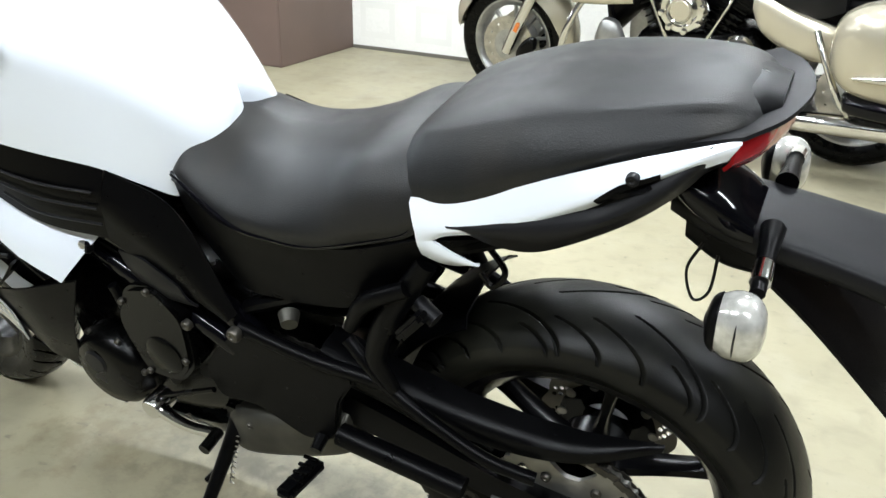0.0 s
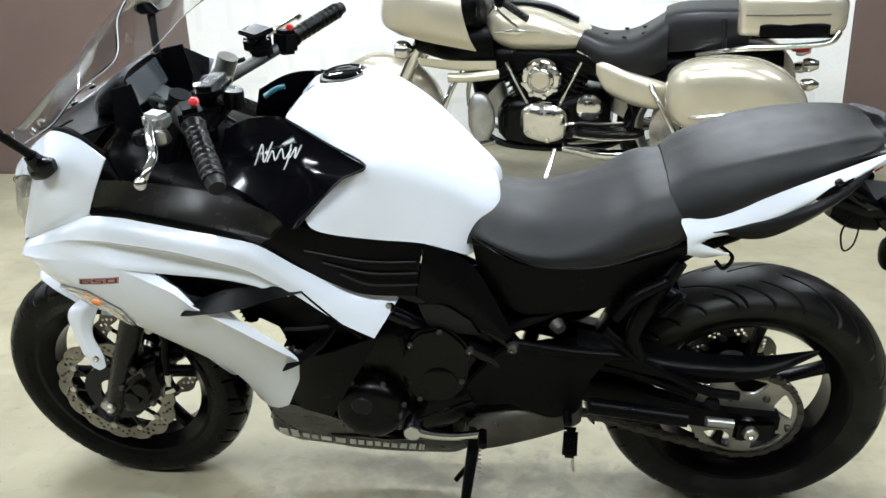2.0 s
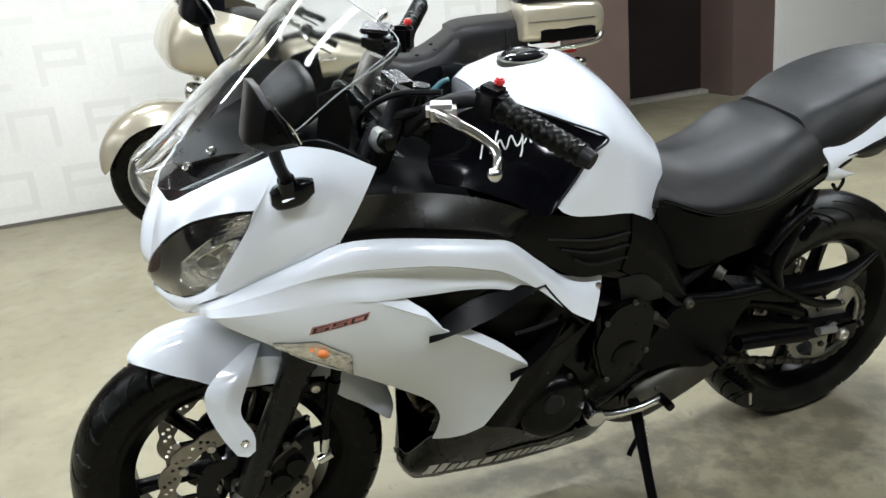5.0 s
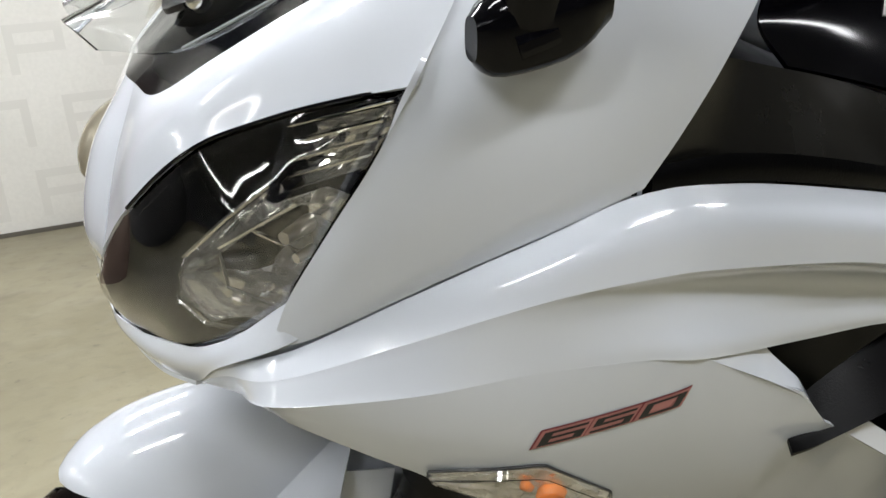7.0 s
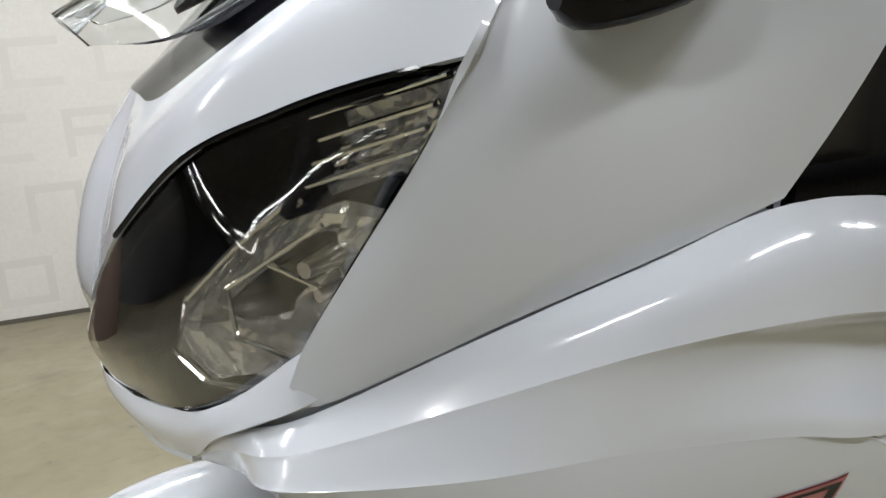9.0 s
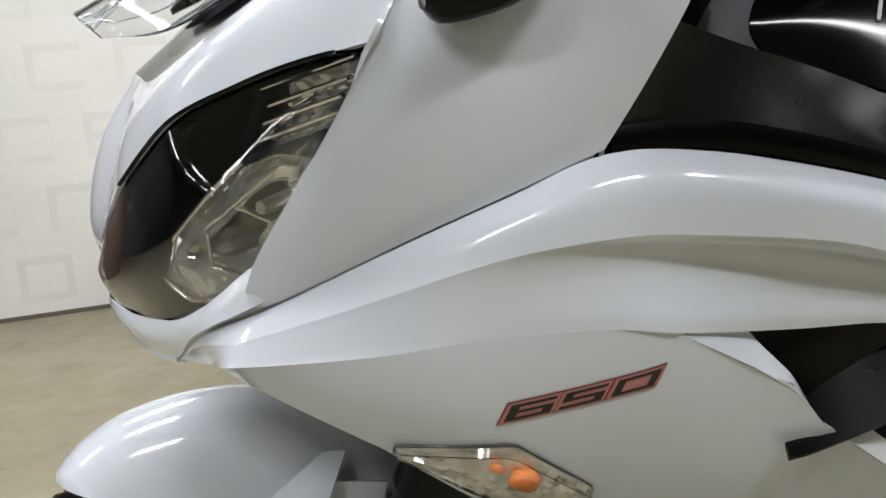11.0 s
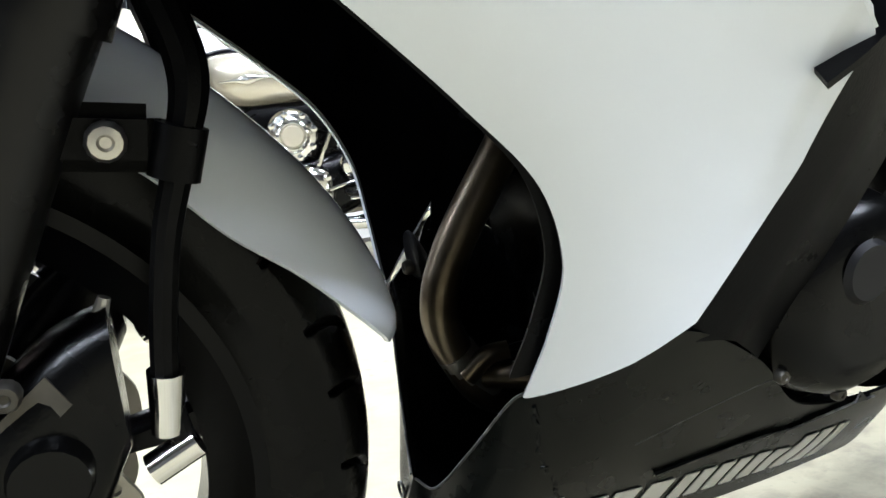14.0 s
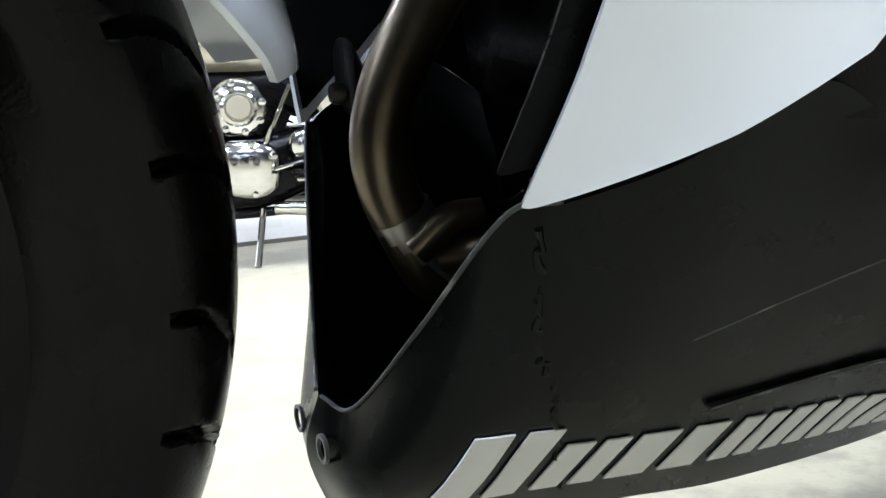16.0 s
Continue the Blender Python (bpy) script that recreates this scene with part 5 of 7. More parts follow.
for sy in (-1, 1):
    part("belly_crease", tube(on_path([(-0.262, 0.262), (-0.205, 0.284), (-0.150, 0.305)], 20, sy, -0.0006), 0.0010, 6, 40), SCUFF, bike)
    low = on_path([(-0.225, 0.212), (-0.142, 0.216), (-0.060, 0.220), (0.0, 0.222)], 20, sy, 0.0)
    up = on_path([(-0.225, 0.213), (-0.142, 0.222), (-0.060, 0.230), (0.0, 0.232)], 20, sy, 0.004)
    part("belly_ledge", grid_mesh([low, up], thick=0.0015), SCUFF, bike, "scuffed lower ledge of the belly pan")
    part("belly_socket", lathe([(0.0055, -0.001), (0.0075, -0.001), (0.0075, 0.001), (0.0055, 0.001), (0.0055, -0.001)], 18, axis="x", centre=(-0.3965, sy * 0.018, 0.190), full=False), SCUFF, bike)

# exhaust headers and radiator seen through the nose of the belly
for y, off in ((0.050, 0.0), (-0.045, 0.075)):
    part("exhaust_header", tube([(-0.17, y, 0.60), (-0.215 + off * 0.6, y, 0.545), (-0.262 + off, y, 0.47), (-0.318 + off, y, 0.385), (-0.336 + off, y, 0.328), (-0.322 + off, y * 0.9, 0.280), (-0.290 + off, y * 0.8, 0.240), (-0.20, y * 0.6, 0.212), (-0.02, y * 0.4, 0.20)], 0.0172, 20, 60), PIPE, bike, "brown heat-stained exhaust header pipe")
part("header_link", tube([(-0.240, -0.036, 0.262), (-0.280, 0.0, 0.272), (-0.310, 0.044, 0.262)], 0.012, 14), PIPE, bike)
part("sensor_boss", tube([(-0.322, 0.032, 0.270), (-0.306, 0.024, 0.288), (-0.288, 0.018, 0.292)], [0.010, 0.009, 0.008], 14), PIPE, bike)
part("pipe_collar", tube([(-0.326, 0.0455, 0.290), (-0.312, 0.0440, 0.266), (-0.296, 0.0420, 0.247)], [0.0182, 0.0188, 0.0182], 20), STEEL, bike, "worn steel collar on the exhaust bend")
part("sensor_lead", tube([(-0.288, 0.018, 0.292), (-0.268, 0.010, 0.300), (-0.250, -0.010, 0.330), (-0.246, -0.030, 0.380)], 0.0035, 8, 24), BLACKP, bike)
part("oil_filter", tube([(-0.27, 0.01, 0.32), (-0.20, 0.0, 0.33)], 0.035, 24), ENGINE, bike)
rad = part("radiator", box((0.03, 0.30, 0.20), (-0.36, 0, 0.665), 0.006, (0, -16, 0)), ENGINE, bike, "black finned radiator")
for k in range(18):
    part("fin", box((0.032, 0.29, 0.003), (-0.363 + (k - 8.5) * -0.0030, 0, 0.665 + (k - 8.5) * 0.0105), 0, (0, -16, 0)), BLACKP, rad)
part("fan_bracket", hull([(-0.335, 0.115, 0.37, 0.010, 0.012, 2.5), (-0.330, 0.115, 0.36, 0.016, 0.022, 2.5), (-0.32, 0.115, 0.35, 0.012, 0.014, 2.5)], 8, 14), GREYP, bike)
bolt(bike, (-0.338, 0.112, 0.350), 0.007, (-1, 0, 0))
part("bracket", box((0.05, 0.035, 0.04), (-0.26, -0.06, 0.445), 0.006, (20, 30, 10)), ENGINE, bike)
part("bracket_clip", tube([(-0.275, -0.10, 0.455), (-0.23, -0.105, 0.462)], 0.008, 10), ALLOY, bike)

# tank
T = [(-0.206, -0.010, 0.045, [(0, 1.000), (-0.056, 1.004), (-0.108, 0.992), (-0.134, 0.945), (-0.192, 0.897), (-0.222, 0.868)]),
     (-0.180, -0.012, 0.030, [(0, 1.026), (-0.058, 1.026), (-0.115, 1.004), (-0.140, 0.950), (-0.208, 0.892), (-0.232, 0.850)]),
     (-0.146, -0.016, 0.012, [(0, 1.044), (-0.060, 1.038), (-0.122, 1.007), (-0.155, 0.958), (-0.218, 0.886), (-0.230, 0.838)]),
     (-0.105, -0.020, 0.0, [(0, 1.056), (-0.060, 1.047), (-0.132, 1.010), (-0.164, 0.962), (-0.211, 0.886), (-0.216, 0.822)]),
     (-0.039, -0.020, 0.0, [(0, 1.052), (-0.055, 1.042), (-0.126, 1.002), (-0.180, 0.955), (-0.192, 0.878), (-0.193, 0.800)]),
     (0.033, -0.012, 0.0, [(0, 1.006), (-0.050, 0.998), (-0.106, 0.965), (-0.146, 0.915), (-0.158, 0.852), (-0.166, 0.778)]),
     (0.087, 0.0, 0.0, [(0, 0.955), (-0.040, 0.945), (-0.084, 0.917), (-0.118, 0.872), (-0.130, 0.819), (-0.142, 0.748)]),
     (0.125, 0.016, 0.0, [(0, 0.906), (-0.028, 0.895), (-0.060, 0.870), (-0.090, 0.830), (-0.104, 0.796), (-0.118, 0.725)]),
     (0.148, 0.028, 0.0, [(0, 0.870), (-0.020, 0.862), (-0.040, 0.840), (-0.064, 0.806), (-0.082, 0.786), (-0.100, 0.750)]),
     (0.163, 0.018, 0.0, [(0, 0.850), (-0.012, 0.842), (-0.028, 0.820), (-0.046, 0.796), (-0.062, 0.776), (-0.080, 0.745)]),
     (0.170, 0.010, 0.0, [(0, 0.800), (-0.008, 0.796), (-0.018, 0.788), (-0.030, 0.776), (-0.044, 0.762), (-0.058, 0.740)])]
part("fuel_tank", half_body(T, 60, 30), WHITE, bike, "glossy white fuel tank")
cap = part("fuel_cap", moved(lathe([(0.0, 0.004), (0.026, 0.004), (0.032, 0.002), (0.037, 0.004), (0.040, 0.001), (0.040, -0.012), (0.0, -0.012)], 40, axis="z"), pose(-0.113, 0, 1.0535, 0, -4, 0)), GLOSSB, bike, "black locking fuel cap with a silver ring")
part("cap_ring", moved(lathe([(0.041, 0.0035), (0.047, 0.002), (0.048, -0.008), (0.041, -0.008)], 44, axis="z", full=False), pose(-0.113, 0, 1.0500, 0, -4, 0)), MUFFLER, cap)
part("cap_flap", moved(box((0.045, 0.016, 0.005), (0.006, 0, 0.003), 0.002), pose(-0.113, 0, 1.0535, 0, -4, 0)), GREYP, cap)
TANK_PANEL = [[(-0.325, -0.104, 0.985), (-0.262, -0.118, 1.012), (-0.196, -0.130, 1.013), (-0.116, -0.168, 0.981), (-0.046, -0.194, 0.950)],
              [(-0.335, -0.108, 0.955), (-0.270, -0.126, 0.968), (-0.205, -0.146, 0.968), (-0.135, -0.180, 0.957), (-0.048, -0.195, 0.948)],
              [(-0.345, -0.116, 0.928), (-0.280, -0.140, 0.932), (-0.215, -0.172, 0.925), (-0.150, -0.204, 0.925), (-0.085, -0.212, 0.934)],
              [(-0.345, -0.150, 0.905), (-0.285, -0.175, 0.890), (-0.225, -0.212, 0.868), (-0.185, -0.236, 0.846), (-0.160, -0.240, 0.866)]]
panel_near, panel_far = pair("tank_panel", loft(TANK_PANEL, 40, 16, 0.004), GLOSSB, bike, "glossy black tank side panel with a white script mark")
panel_tree = tree_of(panel_near, panel_far)
for pts in ([(-0.268, 0.930), (-0.248, 0.968), (-0.244, 0.935), (-0.222, 0.972)], [(-0.236, 0.935), (-0.222, 0.955), (-0.214, 0.938), (-0.198, 0.958), (-0.190, 0.940), (-0.172, 0.958)], [(-0.190, 0.922), (-0.182, 0.935), (-0.172, 0.966)], [(-0.176, 0.942), (-0.160, 0.960), (-0.162, 0.942), (-0.146, 0.964)]):
    for sy in (-1, 1):
        line_pts = [on_side(panel_tree, -0.213 + (p.x + 0.207) * 0.80, 0.952 + (p.z - 0.946) * 0.85 + 0.12 * (p.x + 0.207), sy, 0.0012) for p in catmull([(x, 0, z) for x, z in pts], 14)]
        part("script_mark", tube([q for q in line_pts if q is not None], 0.0015, 6), DECALW, bike)
pair("panel_edge", tube([(-0.196, -0.131, 1.014), (-0.116, -0.169, 0.983), (-0.045, -0.195, 0.951), (-0.085, -0.214, 0.934), (-0.122, -0.229, 0.902), (-0.160, -0.240, 0.868)], 0.0022, 6), GREYP, bike)

# dark panels between tank, band and frame
pair("upper_infill", loft([[(-0.505, -0.258, 0.955), (-0.440, -0.228, 0.935), (-0.350, -0.205, 0.908), (-0.260, -0.200, 0.875), (-0.180, -0.222, 0.842)],
                           [(-0.530, -0.262, 0.915), (-0.460, -0.250, 0.900), (-0.370, -0.240, 0.878), (-0.290, -0.226, 0.845), (-0.200, -0.210, 0.808)],
                           [(-0.545, -0.262, 0.886), (-0.484, -0.262, 0.882), (-0.398, -0.257, 0.862), (-0.298, -0.245, 0.832), (-0.246, -0.238, 0.812)]], 34, 12, 0.004), SATING, bike, "dark grey inner fairing panel")
pair("infill_strip", loft([[(p[0] + 0.004, p[1] + 0.002, p[2] + h) for p, h in zip(C0[5:10], (0.014, 0.016, 0.016, 0.012, 0.003))], [(p[0] + 0.004, p[1] - 0.001, p[2] + 0.001) for p in C0[5:10]]], 34, 5, 0.003, swell=0.002), BLACKP, bike, "matte black strip above the fairing band")
pair("side_cover", loft([[(-0.200, -0.222, 0.850), (-0.105, -0.210, 0.818), (-0.020, -0.184, 0.795), (0.041, -0.160, 0.779)],
                         [(-0.228, -0.234, 0.822), (-0.130, -0.220, 0.775), (-0.030, -0.198, 0.745), (0.034, -0.178, 0.735)],
                         [(-0.250, -0.236, 0.812), (-0.160, -0.214, 0.735), (-0.080, -0.200, 0.684), (0.020, -0.176, 0.664)]], 26, 12, 0.004, straight), BLACKP, bike, "black ribbed panel under the tank")
for k in range(3):
    pair("panel_rib", tube([(-0.17 + 0.03 * k, -0.226 + 0.004 * k, 0.795 - 0.028 * k), (-0.06, -0.208, 0.762 - 0.026 * k), (0.028, -0.184, 0.747 - 0.026 * k)], 0.0022, 6), GREYP, bike)
pair("frame_cover", loft([[(0.044, -0.163, 0.775), (0.130, -0.140, 0.712), (0.205, -0.150, 0.560)], [(0.036, -0.182, 0.730), (0.110, -0.172, 0.660), (0.196, -0.162, 0.552)], [(0.022, -0.178, 0.664), (0.060, -0.172, 0.632), (0.110, -0.165, 0.598), (0.190, -0.158, 0.545)]], 22, 10, 0.004, straight), BLACKP, bike, "black frame cover")
pair("seat_panel", loft([[(0.128, -0.128, 0.770), (0.180, -0.145, 0.742), (0.250, -0.158, 0.722), (0.400, -0.158, 0.728), (0.520, -0.145, 0.762), (0.590, -0.125, 0.768)],
                         [(0.135, -0.126, 0.712), (0.190, -0.140, 0.690), (0.260, -0.148, 0.678), (0.400, -0.148, 0.684), (0.490, -0.135, 0.715), (0.585, -0.118, 0.755)],
                         [(0.150, -0.120, 0.660), (0.210, -0.130, 0.600), (0.280, -0.135, 0.600), (0.400, -0.135, 0.620), (0.460, -0.128, 0.668), (0.575, -0.112, 0.742)]], 34, 10, 0.004, straight), BLACKP, bike, "black panel below the seat")

# seats
SEAT = [(0.116, [(0, 0.790), (-0.040, 0.788), (-0.080, 0.780), (-0.110, 0.766), (-0.120, 0.750)]),
        (0.140, [(0, 0.822), (-0.046, 0.816), (-0.086, 0.800), (-0.120, 0.776), (-0.132, 0.754)]),
        (0.180, [(0, 0.820), (-0.050, 0.810), (-0.094, 0.788), (-0.130, 0.762), (-0.142, 0.745)]),
        (0.240, [(0, 0.806), (-0.060, 0.796), (-0.110, 0.773), (-0.147, 0.745), (-0.156, 0.726)]),
        (0.310, [(0, 0.811), (-0.070, 0.800), (-0.126, 0.775), (-0.160, 0.744), (-0.162, 0.722)]),
        (0.380, [(0, 0.830), (-0.078, 0.820), (-0.134, 0.793), (-0.164, 0.754), (-0.162, 0.726)]),
        (0.440, [(0, 0.852), (-0.096, 0.845), (-0.142, 0.816), (-0.162, 0.772), (-0.152, 0.740)]),
        (0.500, [(0, 0.864), (-0.090, 0.856), (-0.132, 0.828), (-0.150, 0.790), (-0.145, 0.760)]),
        (0.532, [(0, 0.858), (-0.085, 0.855), (-0.125, 0.830), (-0.140, 0.802), (-0.138, 0.785)])]
part("rider_seat", half_body(SEAT, 48, 24), VINYL, bike, "black textured vinyl rider seat")
PIL = [(0.492, [(0, 0.870), (-0.070, 0.868), (-0.098, 0.856), (-0.120, 0.832), (-0.130, 0.808)]),
       (0.520, [(0, 0.892), (-0.080, 0.888), (-0.110, 0.870), (-0.134, 0.836), (-0.140, 0.812)]),
       (0.572, [(0, 0.914), (-0.090, 0.908), (-0.122, 0.888), (-0.146, 0.848), (-0.147, 0.824)]),
       (0.650, [(0, 0.936), (-0.092, 0.930), (-0.122, 0.912), (-0.144, 0.880), (-0.143, 0.856)]),
       (0.740, [(0, 0.950), (-0.084, 0.945), (-0.110, 0.932), (-0.130, 0.910), (-0.128, 0.894)]),
       (0.812, [(0, 0.956), (-0.072, 0.951), (-0.088, 0.938), (-0.104, 0.926), (-0.104, 0.915)]),
       (0.844, [(0, 0.951), (-0.060, 0.947), (-0.078, 0.939), (-0.088, 0.930), (-0.088, 0.920)]),
       (0.861, [(0, 0.940), (-0.046, 0.937), (-0.060, 0.931), (-0.068, 0.925), (-0.068, 0.916)]),
       (0.868, [(0, 0.924), (-0.030, 0.921), (-0.042, 0.920), (-0.050, 0.918), (-0.050, 0.914)])]
part("pillion_seat", half_body(PIL, 52, 24), VINYL, bike, "black textured vinyl pillion seat")
pair("seat_piping", tube([(0.135, -0.133, 0.770), (0.240, -0.156, 0.728), (0.310, -0.161, 0.723), (0.380, -0.161, 0.729), (0.490, -0.147, 0.762), (0.515, -0.141, 0.782)], 0.003, 6), GLOSSB, bike)

# tail
pair("tail_cover", loft([[(0.508, -0.138, 0.816), (0.560, -0.144, 0.826), (0.620, -0.145, 0.848), (0.690, -0.142, 0.880), (0.773, -0.133, 0.912), (0.850, -0.110, 0.931)],
                         [(0.522, -0.156, 0.786), (0.570, -0.160, 0.800), (0.630, -0.159, 0.820), (0.695, -0.156, 0.852), (0.775, -0.148, 0.895), (0.852, -0.118, 0.930)],
                         [(0.530, -0.155, 0.758), (0.560, -0.156, 0.785), (0.630, -0.155, 0.805), (0.700, -0.151, 0.840), (0.768, -0.143, 0.880), (0.842, -0.118, 0.912)]], 36, 8, 0.003), WHITE, bike, "glossy white tail cover")
pair("tail_prong", loft([[(0.522, -0.154, 0.786), (0.545, -0.156, 0.776), (0.575, -0.155, 0.762), (0.600, -0.150, 0.752)], [(0.526, -0.150, 0.748), (0.548, -0.150, 0.742), (0.572, -0.148, 0.742), (0.598, -0.145, 0.748)]], 14, 6, 0.003, swell=0.004), WHITE, bike)
pair("under_tail", loft([[(0.559, -0.150, 0.804), (0.641, -0.153, 0.830), (0.700, -0.151, 0.846), (0.735, -0.149, 0.858), (0.782, -0.143, 0.892), (0.828, -0.120, 0.926)],
                         [(0.566, -0.160, 0.800), (0.640, -0.164, 0.812), (0.700, -0.162, 0.825), (0.745, -0.158, 0.848), (0.792, -0.149, 0.882), (0.832, -0.122, 0.918)],
                         [(0.575, -0.150, 0.793), (0.625, -0.150, 0.782), (0.675, -0.147, 0.788), (0.750, -0.140, 0.830), (0.800, -0.130, 0.870), (0.830, -0.112, 0.902)]], 26, 10, 0.004), GREYP, bike, "dark grab rail moulding under the tail")
tail_tree = tree_of(*[o for o in bike.children if o.name.startswith("tail_cover")])
for sy in (-1, 1):
    rows = []
    for p, q in zip(catmull([(0.728, 0, 0.867), (0.752, 0, 0.886), (0.788, 0, 0.902)], 9), catmull([(0.732, 0, 0.862), (0.756, 0, 0.872), (0.788, 0, 0.890)], 9)):
        rows.append([on_side(tail_tree, s.x, s.z, sy, 0.0012) or Vector((s.x, sy * 0.15, s.z)) for s in (p.lerp(q, f) for f in (0.0, 0.33, 0.66, 1.0))])
    part("tail_slot", grid_mesh(rows), BLACKP, bike, "dark hand slot in the tail")
    bolt(bike, on_side(tail_tree, 0.764, 0.893, sy, 0.0015) or (0.764, sy * 0.15, 0.893), 0.007, (0, sy, 0), GREYP, "slot_bolt")
part("tail_body", hull([(0.45, 0, 0.76, 0.10, 0.05, 3), (0.60, 0, 0.81, 0.12, 0.06, 3), (0.75, 0, 0.875, 0.11, 0.055, 3), (0.83, 0, 0.91, 0.085, 0.04, 3), (0.875, 0, 0.93, 0.045, 0.014, 3)], 20, 24), BLACKP, bike, "black tail core")
part("tail_top", loft([[(0.80, 0.108, 0.918), (0.835, 0.075, 0.928), (0.85, 0, 0.932), (0.835, -0.075, 0.928), (0.80, -0.108, 0.918)], [(0.853, 0.113, 0.936), (0.884, 0.068, 0.940), (0.899, 0, 0.942), (0.884, -0.068, 0.940), (0.853, -0.113, 0.936)]], 24, 6, 0.004), GREYP, bike, "satin black tail top")
part("tail_lamp", loft([[(0.848, 0.108, 0.928), (0.877, 0.064, 0.931), (0.891, 0, 0.932), (0.877, -0.064, 0.931), (0.848, -0.108, 0.928)], [(0.846, 0.108, 0.905), (0.872, 0.062, 0.905), (0.886, 0, 0.905), (0.872, -0.062, 0.905), (0.846, -0.108, 0.905)], [(0.838, 0.100, 0.890), (0.862, 0.058, 0.888), (0.872, 0, 0.886), (0.862, -0.058, 0.888), (0.838, -0.100, 0.890)]], 30, 10, 0.004), REDLENS, bike, "red tail lamp lens")

# rear plate hanger, flap and indicators
part("plate_hanger", hull([(0.780, 0, 0.804, 0.036, 0.014, 3), (0.82, 0, 0.796, 0.052, 0.019, 3), (0.87, 0, 0.788, 0.062, 0.020, 3.5), (0.96, 0, 0.773, 0.066, 0.018, 4), (1.06, 0, 0.750, 0.075, 0.020, 4), (1.13, 0, 0.726, 0.075, 0.013, 4)], 26, 28), GREYP, bike, "dark grey rear plate hanger")
part("hanger_arm", hull([(0.786, -0.03, 0.850, 0.040, 0.010, 3.5), (0.806, -0.03, 0.842, 0.050, 0.020, 3.5), (0.845, -0.025, 0.818, 0.054, 0.022, 3.5), (0.872, -0.02, 0.802, 0.050, 0.012, 3.5)], 14, 24), GLOSSB, bike, "glossy black hanger arm")
part("hanger_foot", hull([(0.80, 0, 0.79, 0.045, 0.03, 3), (0.84, 0, 0.775, 0.05, 0.04, 3), (0.89, 0, 0.765, 0.05, 0.035, 3)], 10, 20), BLACKP, bike)
part("mud_flap", loft([[(0.88, 0.075, 0.770), (0.88, -0.075, 0.770)], [(0.95, 0.08, 0.712), (0.95, -0.08, 0.712)], [(1.05, 0.085, 0.610), (1.05, -0.085, 0.610)], [(1.10, 0.085, 0.545), (1.10, -0.085, 0.545)]], 4, 14, 0.004, along=straight), BLACKP, bike, "black rear mud flap")
part("plate_frame", box((0.006, 0.19, 0.17), (1.135, 0, 0.70), 0.003, (0, 12, 0)), BLACKP, bike)
part("rear_reflector", box((0.008, 0.05, 0.025), (1.128, 0, 0.80), 0.003), REDLENS, bike)
part("cable_loop", tube([(0.825, -0.075, 0.79), (0.812, -0.08, 0.755), (0.822, -0.08, 0.718), (0.838, -0.08, 0.732), (0.842, -0.078, 0.78)], 0.0018, 6), BLACKP, bike)
for sy in (-1, 1):
    stalk = part("rear_indicator", merge(tube([(0.888, sy * 0.050, 0.806), (0.889, sy * 0.10, 0.804), (0.890, sy * 0.150, 0.795)], [0.013, 0.009, 0.008], 12),
                                         hull([(0.848, sy * 0.168, 0.766, 0.004, 0.005, 2), (0.853, sy * 0.168, 0.766, 0.020, 0.024, 2.2), (0.860, sy * 0.168, 0.766, 0.025, 0.031, 2.2), (0.862, sy * 0.168, 0.766, 0.025, 0.031, 2.2)], 12, 20)), BLACKP, bike, "rear indicator with a clear lens")
    part("lens", hull([(0.861, sy * 0.168, 0.766, 0.024, 0.030, 2.2), (0.872, sy * 0.168, 0.766, 0.029, 0.035, 2.2), (0.883, sy * 0.168, 0.766, 0.029, 0.036, 2.2), (0.894, sy * 0.168, 0.765, 0.027, 0.033, 2.2), (0.903, sy * 0.168, 0.764, 0.018, 0.022, 2), (0.906, sy * 0.168, 0.763, 0.002, 0.002, 2)], 12, 20), INDLENS, stalk, "clear lens over a bright reflector")
    part("lens_rib", lathe([(0.0305, -0.001), (0.0325, 0.0), (0.0305, 0.001)], 28, axis="x", centre=(0.880, sy * 0.168, 0.766), full=False), GREYP, stalk)
    part("stalk_clip", tube([(0.889, sy * 0.112, 0.8035), (0.890, sy * 0.138, 0.799)], 0.0105, 12), CHROME, stalk)

part("inner_fender", hull([(0.150, 0, 0.600, 0.075, 0.090, 4), (0.200, 0, 0.610, 0.080, 0.110, 4), (0.320, 0, 0.620, 0.080, 0.110, 4), (0.400, 0, 0.650, 0.075, 0.085, 4), (0.455, 0, 0.690, 0.070, 0.040, 4)], 12, 20), BLACKP, bike, "matte black inner fender ahead of the rear tyre")

# engine and frame
eng = part("engine_block", merge(hull([(-0.26, 0, 0.45, 0.10, 0.10, 4), (-0.20, 0, 0.42, 0.13, 0.17, 4), (-0.05, 0, 0.40, 0.135, 0.18, 4), (0.10, 0, 0.42, 0.13, 0.16, 4), (0.20, 0, 0.45, 0.11, 0.12, 4)], 18, 28),
                                 box((0.22, 0.26, 0.22), (-0.20, 0, 0.60), 0.02, (0, -18, 0))), ENGINE, bike, "black parallel twin engine")
for k in range(7):
    part("cooling_fin", box((0.20, 0.285, 0.004), (-0.185 + 0.006 * k, 0, 0.535 + 0.022 * k), 0.0015, (0, -18, 0)), ENGINE, eng)
cov = part("generator_cover", lathe([(0.0, -0.186), (0.040, -0.186), (0.062, -0.182), (0.074, -0.170), (0.080, -0.150), (0.082, -0.12), (0.0, -0.12)], 48, centre=(-0.105, 0, 0.358)), ENGINE, eng, "black round generator cover")
